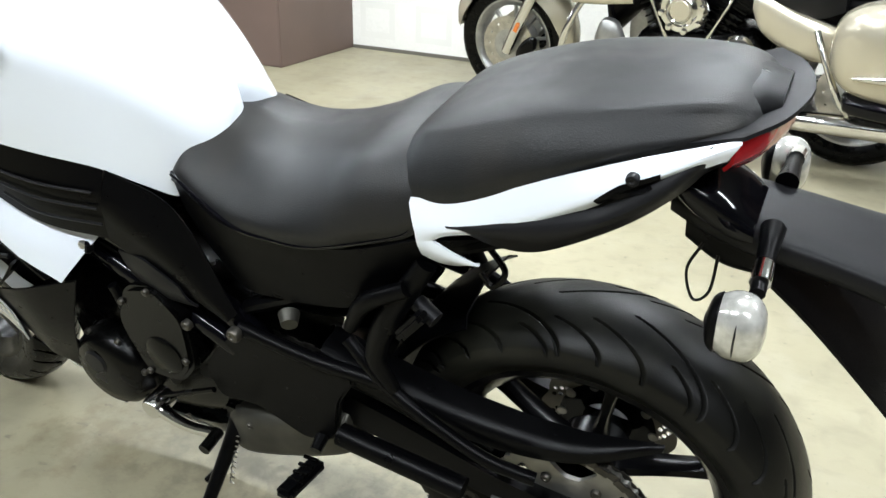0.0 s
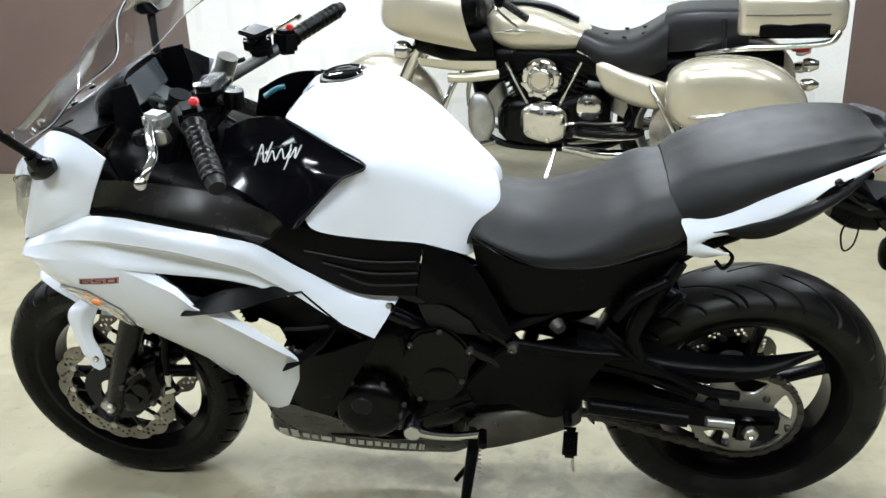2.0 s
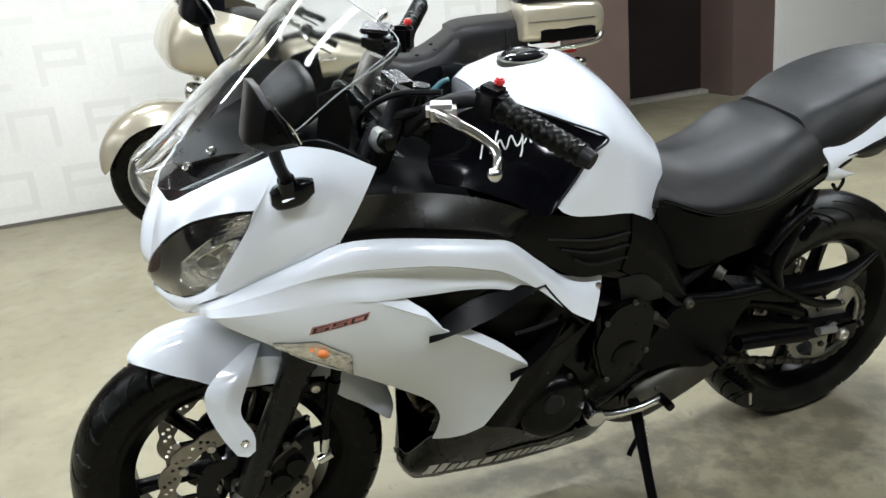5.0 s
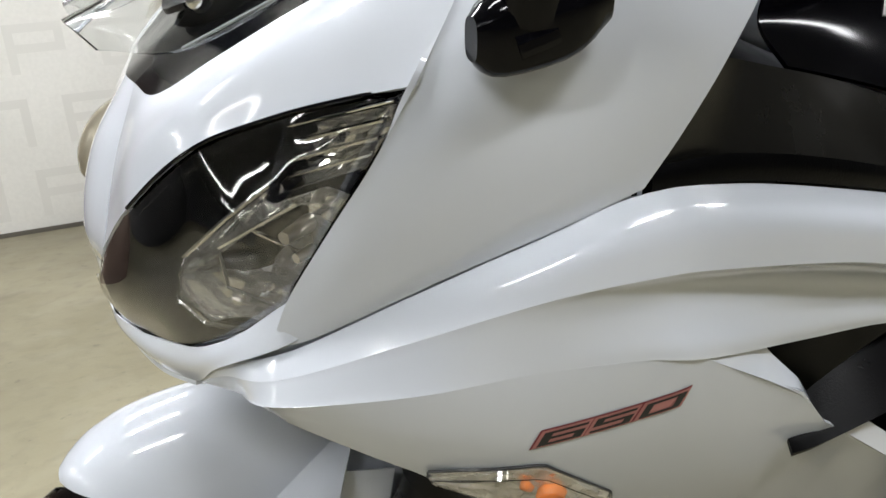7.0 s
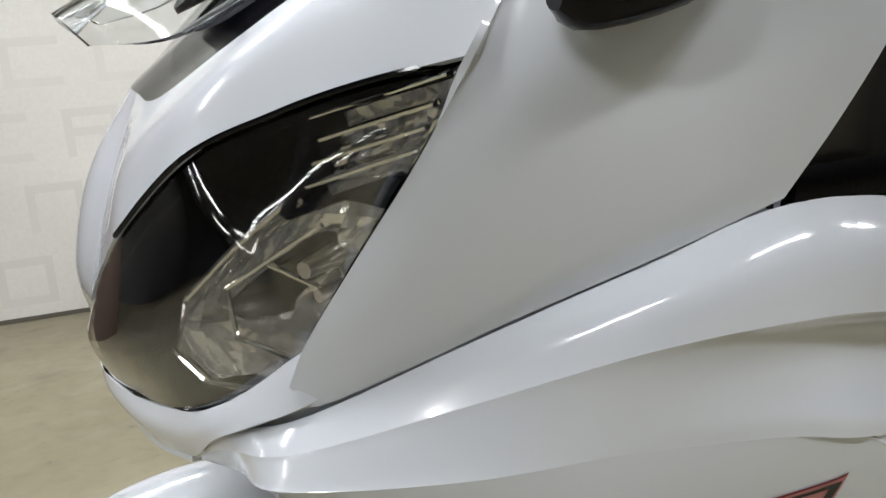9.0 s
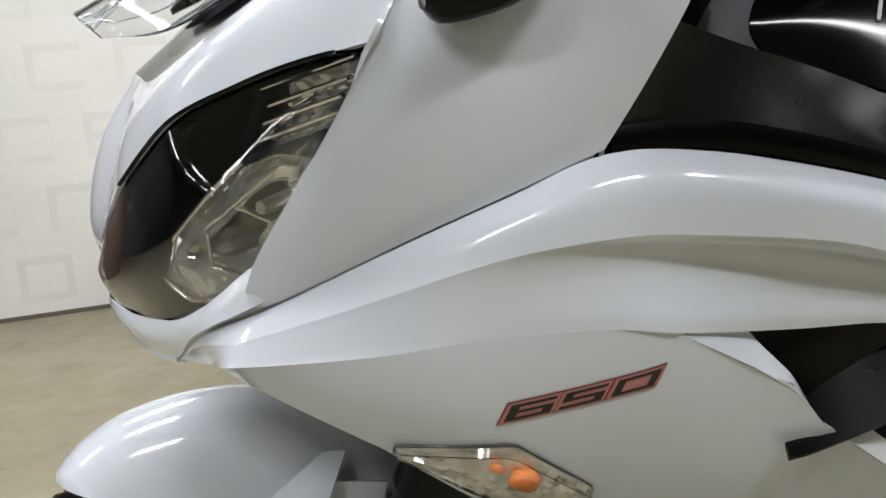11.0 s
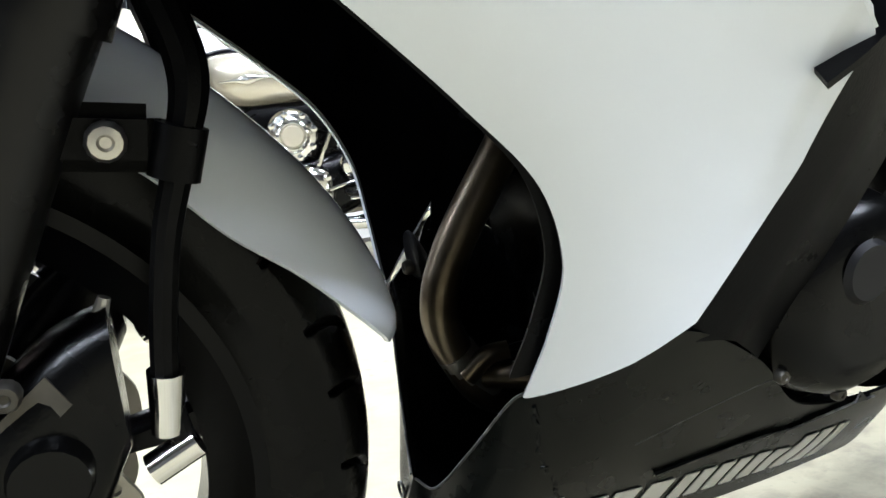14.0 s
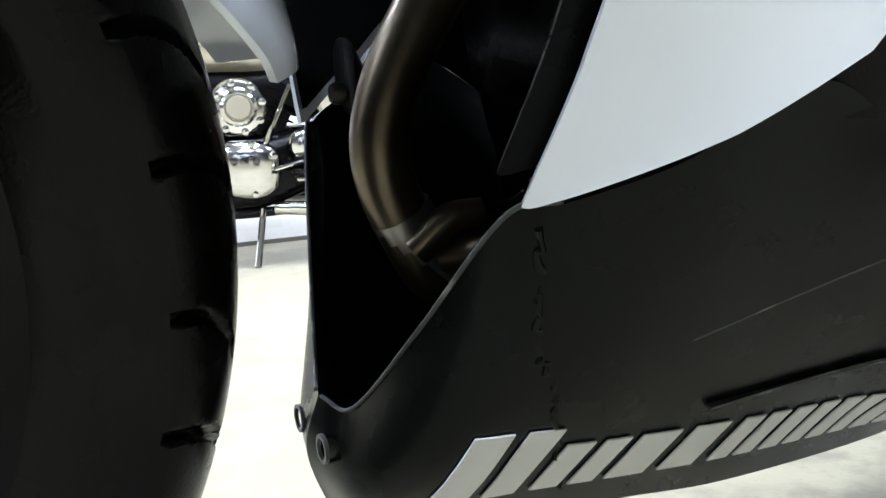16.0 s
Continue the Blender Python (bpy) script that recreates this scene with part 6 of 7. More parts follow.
part("cover_plate", lathe([(0.0, -0.190), (0.020, -0.190), (0.024, -0.186), (0.0, -0.186)], 24, centre=(-0.115, 0, 0.385)), GREYP, cov)
for k in range(7):
    a = 2 * math.pi * k / 7 + 0.2
    bolt(cov, (-0.105 + 0.078 * math.cos(a), -0.166, 0.358 + 0.078 * math.sin(a)), 0.006)
spc = part("sprocket_cover", merge(plate([rounded([(-0.030, 0.500), (0.010, 0.575), (0.075, 0.590), (0.120, 0.540), (0.110, 0.440), (0.070, 0.395), (0.000, 0.395)], 4, 0.3)], -0.178, -0.13, 0.006),
                                   lathe([(0.0, -0.184), (0.030, -0.184), (0.036, -0.180), (0.036, -0.17), (0.0, -0.17)], 28, centre=(0.055, 0, 0.452))), ENGINE, eng, "black sprocket cover")
for q in ((0.000, 0.545), (0.062, 0.580), (0.100, 0.455), (0.010, 0.405)):
    bolt(spc, (q[0], -0.180, q[1]), 0.006)
bolt(bike, (0.119, -0.172, 0.529), 0.009)
bolt(bike, (0.205, -0.166, 0.533), 0.012)
pair("frame_rail", tube([(-0.40, -0.06, 0.93), (-0.28, -0.13, 0.80), (-0.10, -0.150, 0.70), (0.08, -0.148, 0.62), (0.20, -0.130, 0.52), (0.24, -0.115, 0.40), (0.22, -0.11, 0.30)], 0.019, 14, 48), GLOSSB, bike, "black tubular frame rail")
pair("frame_rail", tube([(-0.32, -0.08, 0.82), (-0.22, -0.135, 0.70), (-0.04, -0.145, 0.60), (0.10, -0.145, 0.53), (0.20, -0.130, 0.45)], 0.016, 14, 40), GLOSSB, bike)
pair("down_shroud", loft([[(0.022, -0.170, 0.640), (0.075, -0.176, 0.640), (0.125, -0.170, 0.600)], [(0.040, -0.160, 0.575), (0.090, -0.168, 0.570), (0.140, -0.160, 0.560)]], 12, 6, 0.004, swell=0.004), GREYP, bike)
pair("crash_frame", tube([(-0.02, -0.17, 0.565), (-0.012, -0.165, 0.50), (-0.020, -0.15, 0.42)], 0.008, 10), BLACKP, bike)
pair("hanger_tube", tube([(0.205, -0.150, 0.535), (0.32, -0.150, 0.515), (0.44, -0.140, 0.500)], 0.011, 12), BLACKP, bike, "black peg hanger tube")
part("peg_plate", plate([rounded([(0.18, 0.52), (0.26, 0.53), (0.40, 0.50), (0.36, 0.44), (0.34, 0.35), (0.28, 0.33), (0.20, 0.37), (0.12, 0.36), (0.10, 0.42)], 3, 0.25)], -0.150, -0.135, 0.004), BLACKP, bike, "black footrest plate")
part("peg_plate", plate([rounded([(0.18, 0.52), (0.26, 0.53), (0.40, 0.50), (0.36, 0.44), (0.34, 0.35), (0.28, 0.33), (0.20, 0.37)], 3, 0.25)], 0.135, 0.150, 0.004), BLACKP, bike)
for sy in (-1, 1):
    peg = part("foot_peg", merge(tube([(0.316, sy * 0.150, 0.352), (0.318, sy * 0.175, 0.345)], 0.010, 10), box((0.030, 0.085, 0.018), (0.322, sy * 0.222, 0.336), 0.006, (sy * 8, 0, sy * 4))), BLACKP, bike, "black rubber foot peg")
    for k in range(5):
        part("tread", box((0.026, 0.006, 0.004), (0.322, sy * (0.192 + 0.014 * k), 0.348 - 0.001 * k), 0.001), RUBBER, peg)
    part("feeler", tube([(0.326, sy * 0.258, 0.328), (0.328, sy * 0.262, 0.300)], 0.003, 8), STEEL, peg)
    # pillion peg hanger loops
    part("pillion_hanger", merge(tube([(0.385, sy * 0.135, 0.56), (0.46, sy * 0.150, 0.50), (0.58, sy * 0.150, 0.430), (0.66, sy * 0.140, 0.405)], 0.010, 12),
                                 tube([(0.52, sy * 0.130, 0.72), (0.465, sy * 0.145, 0.63), (0.44, sy * 0.150, 0.56), (0.46, sy * 0.150, 0.505)], [0.014, 0.018, 0.015, 0.010], 12)), BLACKP, bike, "black pillion peg hanger")
    part("pillion_peg", merge(tube([(0.405, sy * 0.150, 0.600), (0.440, sy * 0.155, 0.655), (0.500, sy * 0.150, 0.690)], [0.010, 0.013, 0.011], 12), box((0.060, 0.022, 0.016), (0.505, sy * 0.158, 0.640), 0.005, (0, -50, 0))), BLACKP, bike, "black folded pillion footrest")
shift = part("shift_lever", merge(tube([(-0.012, -0.172, 0.315), (0.02, -0.185, 0.312), (0.08, -0.196, 0.318), (0.140, -0.198, 0.330)], [0.015, 0.011, 0.009, 0.009], 12),
                                  lathe([(0.0, -0.192), (0.018, -0.192), (0.021, -0.186), (0.021, -0.150), (0.0, -0.150)], 20, centre=(-0.012, 0, 0.315))), CHROME, bike, "polished gear shift lever")
part("toe_rubber", tube([(0.140, -0.192, 0.330), (0.142, -0.232, 0.328)], 0.010, 12), RUBBER, shift)
part("shift_rod", tube([(-0.005, -0.170, 0.332), (0.12, -0.160, 0.385)], 0.005, 8), ENGINE, bike)
stand = part("side_stand", merge(tube([(0.118, -0.130, 0.285), (0.116, -0.150, 0.262), (0.100, -0.235, 0.165), (0.088, -0.312, 0.075)], [0.016, 0.014, 0.011, 0.011], 14),
                                 box((0.07, 0.045, 0.008), (0.085, -0.326, 0.0705), 0.003, (-11.5, 0, 0)),
                                 tube([(0.110, -0.180, 0.225), (0.085, -0.190, 0.195), (0.076, -0.196, 0.185)], 0.006, 8)), BLACKP, bike, "black side stand reaching to the floor")
part("stand_spring", tube([(0.128 + 0.004 * math.cos(k), -0.150 - 0.0007 * k, 0.27 - 0.0013 * k + 0.004 * math.sin(k)) for k in range(0, 60)], 0.0012, 5, 120), STEEL, bike)
part("stand_bracket", box((0.05, 0.03, 0.06), (0.115, -0.115, 0.290), 0.008), ENGINE, bike)

# muffler low behind the engine
muf = part("muffler", hull([(0.06, -0.01, 0.235, 0.07, 0.045, 4), (0.12, -0.02, 0.265, 0.125, 0.060, 4), (0.24, -0.02, 0.305, 0.130, 0.060, 4), (0.335, -0.02, 0.335, 0.120, 0.050, 4), (0.350, -0.02, 0.338, 0.10, 0.04, 4)], 22, 28), MUFFLER, bike, "dull silver muffler low behind the engine")
bolt(muf, (0.165, -0.150, 0.31), 0.006)

# swingarm, chain, guard, hugger, shock
for sy in (-1, 1):
    y = sy * 0.115
    arm = part("swingarm", merge(loft([[(0.20, y, 0.455), (0.42, y, 0.400), (0.60, y, 0.345), (0.76, y, 0.325)], [(0.20, y - sy * 0.0, 0.395), (0.42, y, 0.340), (0.60, y, 0.295), (0.76, y, 0.292)]], 24, 4, 0.032),
                                 tube([(0.30, y, 0.475), (0.44, y, 0.445), (0.58, y, 0.385)], 0.014, 12)), BLACKP, bike, "black tubular swingarm")
    part("chain_adjuster", box((0.085, 0.012, 0.055), (0.705, y + sy * 0.022, 0.308), 0.006), ENGINE, arm)
    bolt(arm, (0.695, y + sy * 0.032, 0.310), 0.017, (0, sy, 0), STEEL, "axle_nut")
    bolt(arm, (0.775, y + sy * 0.01, 0.308), 0.008, (1, 0, 0))
part("rear_rod", tube([(0.60, -0.158, 0.350), (0.655, -0.155, 0.342)], 0.010, 14), ALLOY, bike, "bright alloy sleeve")
part("rod_sleeve", tube([(0.36, -0.160, 0.385), (0.56, -0.158, 0.355)], 0.018, 14), BLACKP, bike)
part("chain_guard", loft([[(0.335, -0.090, 0.530), (0.42, -0.090, 0.505), (0.56, -0.090, 0.476), (0.70, -0.090, 0.468), (0.815, -0.090, 0.488)], [(0.335, -0.135, 0.525), (0.42, -0.132, 0.497), (0.56, -0.128, 0.462), (0.70, -0.120, 0.460), (0.815, -0.092, 0.486)], [(0.345, -0.140, 0.505), (0.42, -0.136, 0.470), (0.56, -0.130, 0.432), (0.70, -0.120, 0.438), (0.812, -0.094, 0.480)]], 28, 8, 0.003), BLACKP, bike, "black pointed chain guard")
part("hugger", grid_mesh([[Vector((0.695 + r * math.cos(a), y, 0.310 + r * math.sin(a))) for y, r in ((-0.088, 0.318), (-0.07, 0.330), (0, 0.338), (0.07, 0.330), (0.088, 0.318))] for a in np.linspace(radians(118), radians(188), 22)], thick=0.003), BLACKP, bike, "black rear hugger over the tyre")
links = []
cx0, cz0, r0, cx1, cz1, r1 = 0.06, 0.452, 0.032, 0.695, 0.310, 0.112
run = []
for k in range(13):
    a = radians(102 + 180 * 0 + (258 - 102) * k / 12)
    run.append((cx0 + r0 * math.cos(a), cz0 + r0 * math.sin(a)))
for k in range(1, 26):
    f = k / 26
    run.append((run[12][0] * (1 - f) + (cx1 - 0.045) * f, run[12][1] * (1 - f) + (cz1 - 0.104) * f - 0.012 * math.sin(math.pi * f)))
for k in range(25):
    a = radians(246 + (460 - 246) * k / 24)
    run.append((cx1 + r1 * math.cos(a), cz1 + r1 * math.sin(a)))
chain_line = [Vector((x, -0.09, z)) for x, z in run]
total = [0.0]
for a, b in zip(chain_line, chain_line[1:] + chain_line[:1]):
    total.append(total[-1] + (b - a).length)
count = int(total[-1] / 0.0159)
def along_chain(d):
    d %= total[-1]
    for i in range(len(chain_line)):
        if total[i + 1] >= d:
            f = (d - total[i]) / max(1e-9, total[i + 1] - total[i])
            return chain_line[i].lerp(chain_line[(i + 1) % len(chain_line)], f)
for k in range(count):
    p, q = along_chain(k * 0.0159), along_chain((k + 1) * 0.0159)
    d = q - p
    w = 0.0085 if k % 2 else 0.0055
    links.append(box((0.019, 0.002, 0.012), tuple((p + q) / 2 + Vector((0, -w, 0))), 0.0, (0, -math.degrees(math.atan2(d.z, d.x)), 0)))
    links.append(box((0.019, 0.002, 0.012), tuple((p + q) / 2 + Vector((0, w, 0))), 0.0, (0, -math.degrees(math.atan2(d.z, d.x)), 0)))
part("drive_chain", merge(*links), CHAINM, bike, "dull steel roller chain")
shock = part("rear_shock", merge(tube([(0.26, 0.10, 0.47), (0.50, 0.10, 0.64)], 0.014, 14), tube([(0.44, 0.10, 0.60), (0.50, 0.10, 0.64)], 0.026, 16)), STEEL, bike, "laydown rear shock")
part("shock_spring", tube([(0.28 + 0.0021 * k + 0.0, 0.10 + 0.026 * math.cos(k * 0.55), 0.484 + 0.0015 * k + 0.026 * math.sin(k * 0.55)) for k in range(76)], 0.0055, 6, 200), BLACKP, shock)
part("rear_caliper", box((0.07, 0.045, 0.06), (0.66, 0.115, 0.43), 0.014, (0, 30, 0)), ENGINE, bike)
part("sub_tube", tube([(0.30, 0.0, 0.66), (0.44, 0, 0.70), (0.60, 0, 0.76)], 0.03, 14), BLACKP, bike)
pair("sub_frame", tube([(0.20, -0.12, 0.55), (0.36, -0.12, 0.63), (0.50, -0.12, 0.72), (0.62, -0.11, 0.77)], 0.012, 10), BLACKP, bike)
part("under_tray", hull([(0.16, 0, 0.66, 0.10, 0.09, 3), (0.30, 0, 0.66, 0.12, 0.07, 3), (0.45, 0, 0.70, 0.11, 0.05, 3), (0.58, 0, 0.76, 0.09, 0.03, 3)], 14, 20), BLACKP, bike)
part("grab_hook", tube([(0.588, -0.10, 0.742), (0.615, -0.115, 0.722), (0.60, -0.12, 0.70), (0.585, -0.118, 0.715)], 0.004, 8), ENGINE, bike)
part("hose_end", tube([(0.50, -0.13, 0.655), (0.53, -0.138, 0.640)], 0.012, 12), GREYP, bike)
part("plug", tube([(0.29, -0.135, 0.575), (0.30, -0.150, 0.570)], [0.016, 0.012], 14), MUFFLER, bike)

# handlebars, levers, mirrors
bars = empty("handlebar", None, bike)
part("top_clamp", merge(box((0.09, 0.20, 0.030), (-0.385, -0.03, 1.000), 0.010, (0, 12, 0)), tube([(-0.40, -0.03, 0.90), (-0.388, -0.03, 1.03)], 0.022, 18), box((0.05, 0.10, 0.03), (-0.365, -0.03, 1.040), 0.010)), ENGINE, bars, "black top fork clamp")
LG, RG = Vector((-0.224, -0.409, 1.029)), Vector((-0.196, 0.315, 1.086))
lg0, rg0 = Vector((-0.292, -0.296, 1.070)), Vector((-0.268, 0.205, 1.062))
part("bar_riser", tube([lg0, (-0.325, -0.255, 1.078), (-0.366, -0.190, 1.045), (-0.386, -0.130, 0.995)], 0.0125, 16, 40), GREYP, bars, "dark handlebar riser")
part("bar_riser", tube([rg0, (-0.300, 0.170, 1.046), (-0.385, 0.094, 1.012), (-0.425, 0.060, 0.992)], 0.0125, 16, 40), BARM, bars, "grey handlebar riser")
for g0, g1, sy in ((lg0, LG, -1), (rg0, RG, 1)):
    d = (g1 - g0).normalized()
    n = 40
    rr = [0.0165 + (0.0018 if (k // 2) % 2 else 0.0) + (0.004 if k < 2 else 0.0) for k in range(n)]
    grip = part("grip", tube([g0.lerp(g1, k / (n - 1)) for k in range(n)], rr, 16, n, smooth=False), RUBBER, bars, "ribbed black rubber grip")
    part("bar_end", tube([g1, g1 + d * 0.018], [0.016, 0.013], 14), GREYP, bars)
    part("switch_box", box((0.045, 0.040, 0.050), tuple(g0 - d * 0.022), 0.008, (0, 10, math.degrees(math.atan2(d.y, d.x)))), BLACKP, bars, "black switch housing")
    part("red_switch", box((0.014, 0.014, 0.012), tuple(g0 - d * 0.02 + Vector((0.012, 0, 0.030))), 0.003), REDBTN, bars)
    perch = Vector((-0.384, -0.256, 1.066)) if sy < 0 else g0 - d * 0.065 + Vector((-0.030, 0, 0.0))
    part("lever_perch", box((0.045, 0.035, 0.026), tuple(perch + Vector((0.012, 0, 0))), 0.007, (0, 0, 20 * sy)), ALLOY if sy < 0 else BLACKP, bars)
    tipv = Vector((-0.350, -0.396, 1.018)) if sy < 0 else g1 + Vector((-0.085, -0.015, -0.004))
    lv = part("lever", tube([perch, (-0.362, -0.310, 1.060), (-0.340, -0.355, 1.047), (-0.340, -0.382, 1.034), tipv] if sy < 0 else [perch, perch.lerp(tipv, 0.35) + Vector((-0.016, 0, 0.004)), perch.lerp(tipv, 0.7) + Vector((-0.014, 0, 0.0)), tipv], [0.010, 0.0085, 0.0075, 0.007, 0.006], 12, 24), CHROME, bars, "polished alloy hand lever")
    part("ball_end", hull([(tipv.x - 0.011, tipv.y, tipv.z, 0.001, 0.001, 2), (tipv.x - 0.007, tipv.y, tipv.z, 0.008, 0.008, 2), (tipv.x, tipv.y, tipv.z, 0.011, 0.011, 2), (tipv.x + 0.007, tipv.y, tipv.z, 0.008, 0.008, 2), (tipv.x + 0.011, tipv.y, tipv.z, 0.001, 0.001, 2)], 9, 14), CHROME, lv)
res = part("fluid_reservoir", box((0.056, 0.052, 0.046), (-0.335, 0.170, 1.062), 0.013, (4, 4, -30)), BLACKP, bars, "black brake fluid reservoir")
part("reservoir_lid", box((0.058, 0.054, 0.010), (-0.335, 0.170, 1.087), 0.004, (4, 4, -30)), BLACKP, res)
part("brake_line", tube([(-0.36, 0.15, 1.035), (-0.42, 0.12, 1.02), (-0.46, 0.05, 0.96), (-0.45, 0.0, 0.88)], 0.005, 8), BLACKP, bars)
part("clutch_cable", tube([(-0.36, -0.23, 1.085), (-0.42, -0.17, 1.07), (-0.45, -0.08, 1.0), (-0.40, -0.04, 0.90)], 0.005, 8), BLACKP, bars)
part("wire_loom", tube([(-0.32, -0.25, 1.07), (-0.40, -0.15, 1.03), (-0.44, -0.05, 0.97), (-0.38, 0.0, 0.93)], 0.007, 8), BLACKP, bars)
part("wire_sleeve", tube([(-0.285, 0.02, 1.00), (-0.262, 0.03, 1.012), (-0.245, 0.035, 1.015)], 0.005, 8), TEAL, bars)
part("ignition_lock", tube([(-0.33, -0.03, 1.00), (-0.325, -0.03, 1.035)], 0.020, 18), ENGINE, bars)
part("head_nut", tube([(-0.388, -0.03, 1.028), (-0.386, -0.03, 1.045)], 0.017, 6), CHROME, bars)
for k, (q, r) in enumerate((((-0.43, -0.14, 0.99), 0.020), ((-0.44, -0.20, 1.01), 0.015), ((-0.41, -0.10, 1.03), 0.012), ((-0.43, 0.10, 1.0), 0.018))):
    part("cockpit_fitting", hull([(q[0] - r, q[1], q[2], r * 0.3, r * 0.3, 2.5), (q[0] - r * 0.4, q[1], q[2], r, r, 3), (q[0] + r * 0.6, q[1], q[2], r, r * 0.8, 3), (q[0] + r, q[1], q[2], r * 0.3, r * 0.3, 2.5)], 8, 12), (ALLOY, ENGINE, STEEL, BLACKP)[k], bars)
pair("fork_cap", tube([(-0.424, -0.105, 0.988), (-0.416, -0.105, 1.004)], [0.021, 0.016], 6), GREYP, bike)
pair("upper_fork_tube", tube([(-0.50, -0.105, 0.83), (-0.425, -0.105, 0.99)], 0.021, 18), GREYP, bike)
MIRROR_SIDE = rounded([(-0.660, 1.188), (-0.648, 1.186), (-0.620, 1.133), (-0.602, 1.090), (-0.655, 1.088), (-0.680, 1.104)], 3, 0.08)
def mirror_head(sy):
    """A wedge-shaped mirror shell, from its inner end to its outer end."""
    mx, mz, cut = -0.636, 1.122, 0.86
    rows = []
    for y, k, dz in ((0.292, 0.05, -0.012), (0.294, 0.42, -0.010), (0.308, 0.78, -0.005), (0.340, 0.96, 0.0), (0.375, 1.0, 0.002), (0.405, 0.86, 0.006), (0.424, 0.52, 0.010), (0.428, 0.05, 0.012)):
        rows.append([Vector((mx + (x - mx) * k * cut, sy * y, mz + dz + (z - mz) * k * cut)) for x, z in MIRROR_SIDE])
    return grid_mesh(rows, closed=True)
for sy in (-1, 1):
    mir = part("mirror", merge(tube([(-0.596, sy * 0.252, 0.982), (-0.614, sy * 0.275, 1.020), (-0.626, sy * 0.305, 1.062), (-0.634, sy * 0.325, 1.098)], [0.010, 0.009, 0.009, 0.011], 12), mirror_head(sy)), BLACKP, bike, "black wedge-shaped rear view mirror on a short arm")
    part("mirror_glass", loft([[(-0.6430, sy * 0.318, 1.160), (-0.6415, sy * 0.36, 1.168), (-0.6420, sy * 0.400, 1.166)], [(-0.6195, sy * 0.304, 1.128), (-0.6175, sy * 0.36, 1.131), (-0.6190, sy * 0.414, 1.134)], [(-0.6060, sy * 0.316, 1.102), (-0.6040, sy * 0.36, 1.099), (-0.6065, sy * 0.402, 1.106)]], 14, 12, 0.0015), MIRRORG, mir, "mirror glass")
    part("mirror_base", hull([(-0.632, sy * 0.254, 0.974, 0.007, 0.010, 3), (-0.622, sy * 0.256, 0.975, 0.014, 0.018, 3), (-0.592, sy * 0.266, 0.984, 0.015, 0.019, 3), (-0.572, sy * 0.268, 0.990, 0.006, 0.011, 3)], 12, 16), GLOSSB, mir)
    part("base_boot", merge(tube([(-0.606, sy * 0.262, 0.986), (-0.610, sy * 0.270, 1.008)], [0.016, 0.0125], 14), tube([(-0.600, sy * 0.274, 0.978), (-0.617, sy * 0.270, 0.972)], 0.006, 10)), GLOSSB, mir)


# ---- the champagne touring motorcycle by the wall ----
tour = empty("touring_motorcycle", pose(-0.70, 3.07, 0, 0, 0, -9) @ pose(0, 0, 0, 7, 0, 0))
tagged(tour, "champagne gold touring motorcycle with chrome trim, saddlebags and trunk", "motorcycle")


def tour_wheel(name, x, radius, half):
    w = empty(name, pose(x, 0, radius), tour)
    tyre("tyre", w, radius, half, 0.225, repeat=16, seg=320, cut=0.004)
    cast_rim(w, 0.225, half, 0.060, 9, ALLOY, phase=0.2, spoke_w=0.012)
    for y in (-0.085, 0.085):
        d = part("brake_disc", plate([circle(0, 0, 0.150, 48), circle(0, 0, 0.075, 32)] + [circle(0.115 * math.cos(a), 0.115 * math.sin(a), 0.006, 8) for a in (2 * math.pi * k / 12 for k in range(12))], y - 0.003, y + 0.003), STEEL, w, "drilled steel brake disc")
        part("disc_hat", lathe([(0.03, y - 0.006), (0.082, y - 0.006), (0.082, y + 0.006), (0.03, y + 0.006), (0.03, y - 0.006)], 32, full=False), ALLOY, d)
    return w


tour_wheel("front_wheel", 0.03, 0.325, 0.066)
tour_wheel("rear_wheel", 1.695, 0.330, 0.085)

rows = []
for a, wide, rad, fall in ((172, 0.030, 0.352, 0.01), (166, 0.066, 0.368, 0.05), (150, 0.088, 0.386, 0.085), (125, 0.096, 0.398, 0.100), (95, 0.098, 0.402, 0.105), (65, 0.096, 0.398, 0.105), (40, 0.090, 0.388, 0.095), (18, 0.080, 0.372, 0.075), (2, 0.060, 0.355, 0.04)):
    rows.append([p + Vector((0.03, 0, 0.325)) for p in fender_ring(radians(a), wide, rad, fall)])
rows = [list(r) for r in zip(*[catmull([q[j] for q in rows], 44) for j in range(15)])]
part("front_fender", grid_mesh(rows, thick=0.003), GOLD, tour, "deep champagne gold front fender")
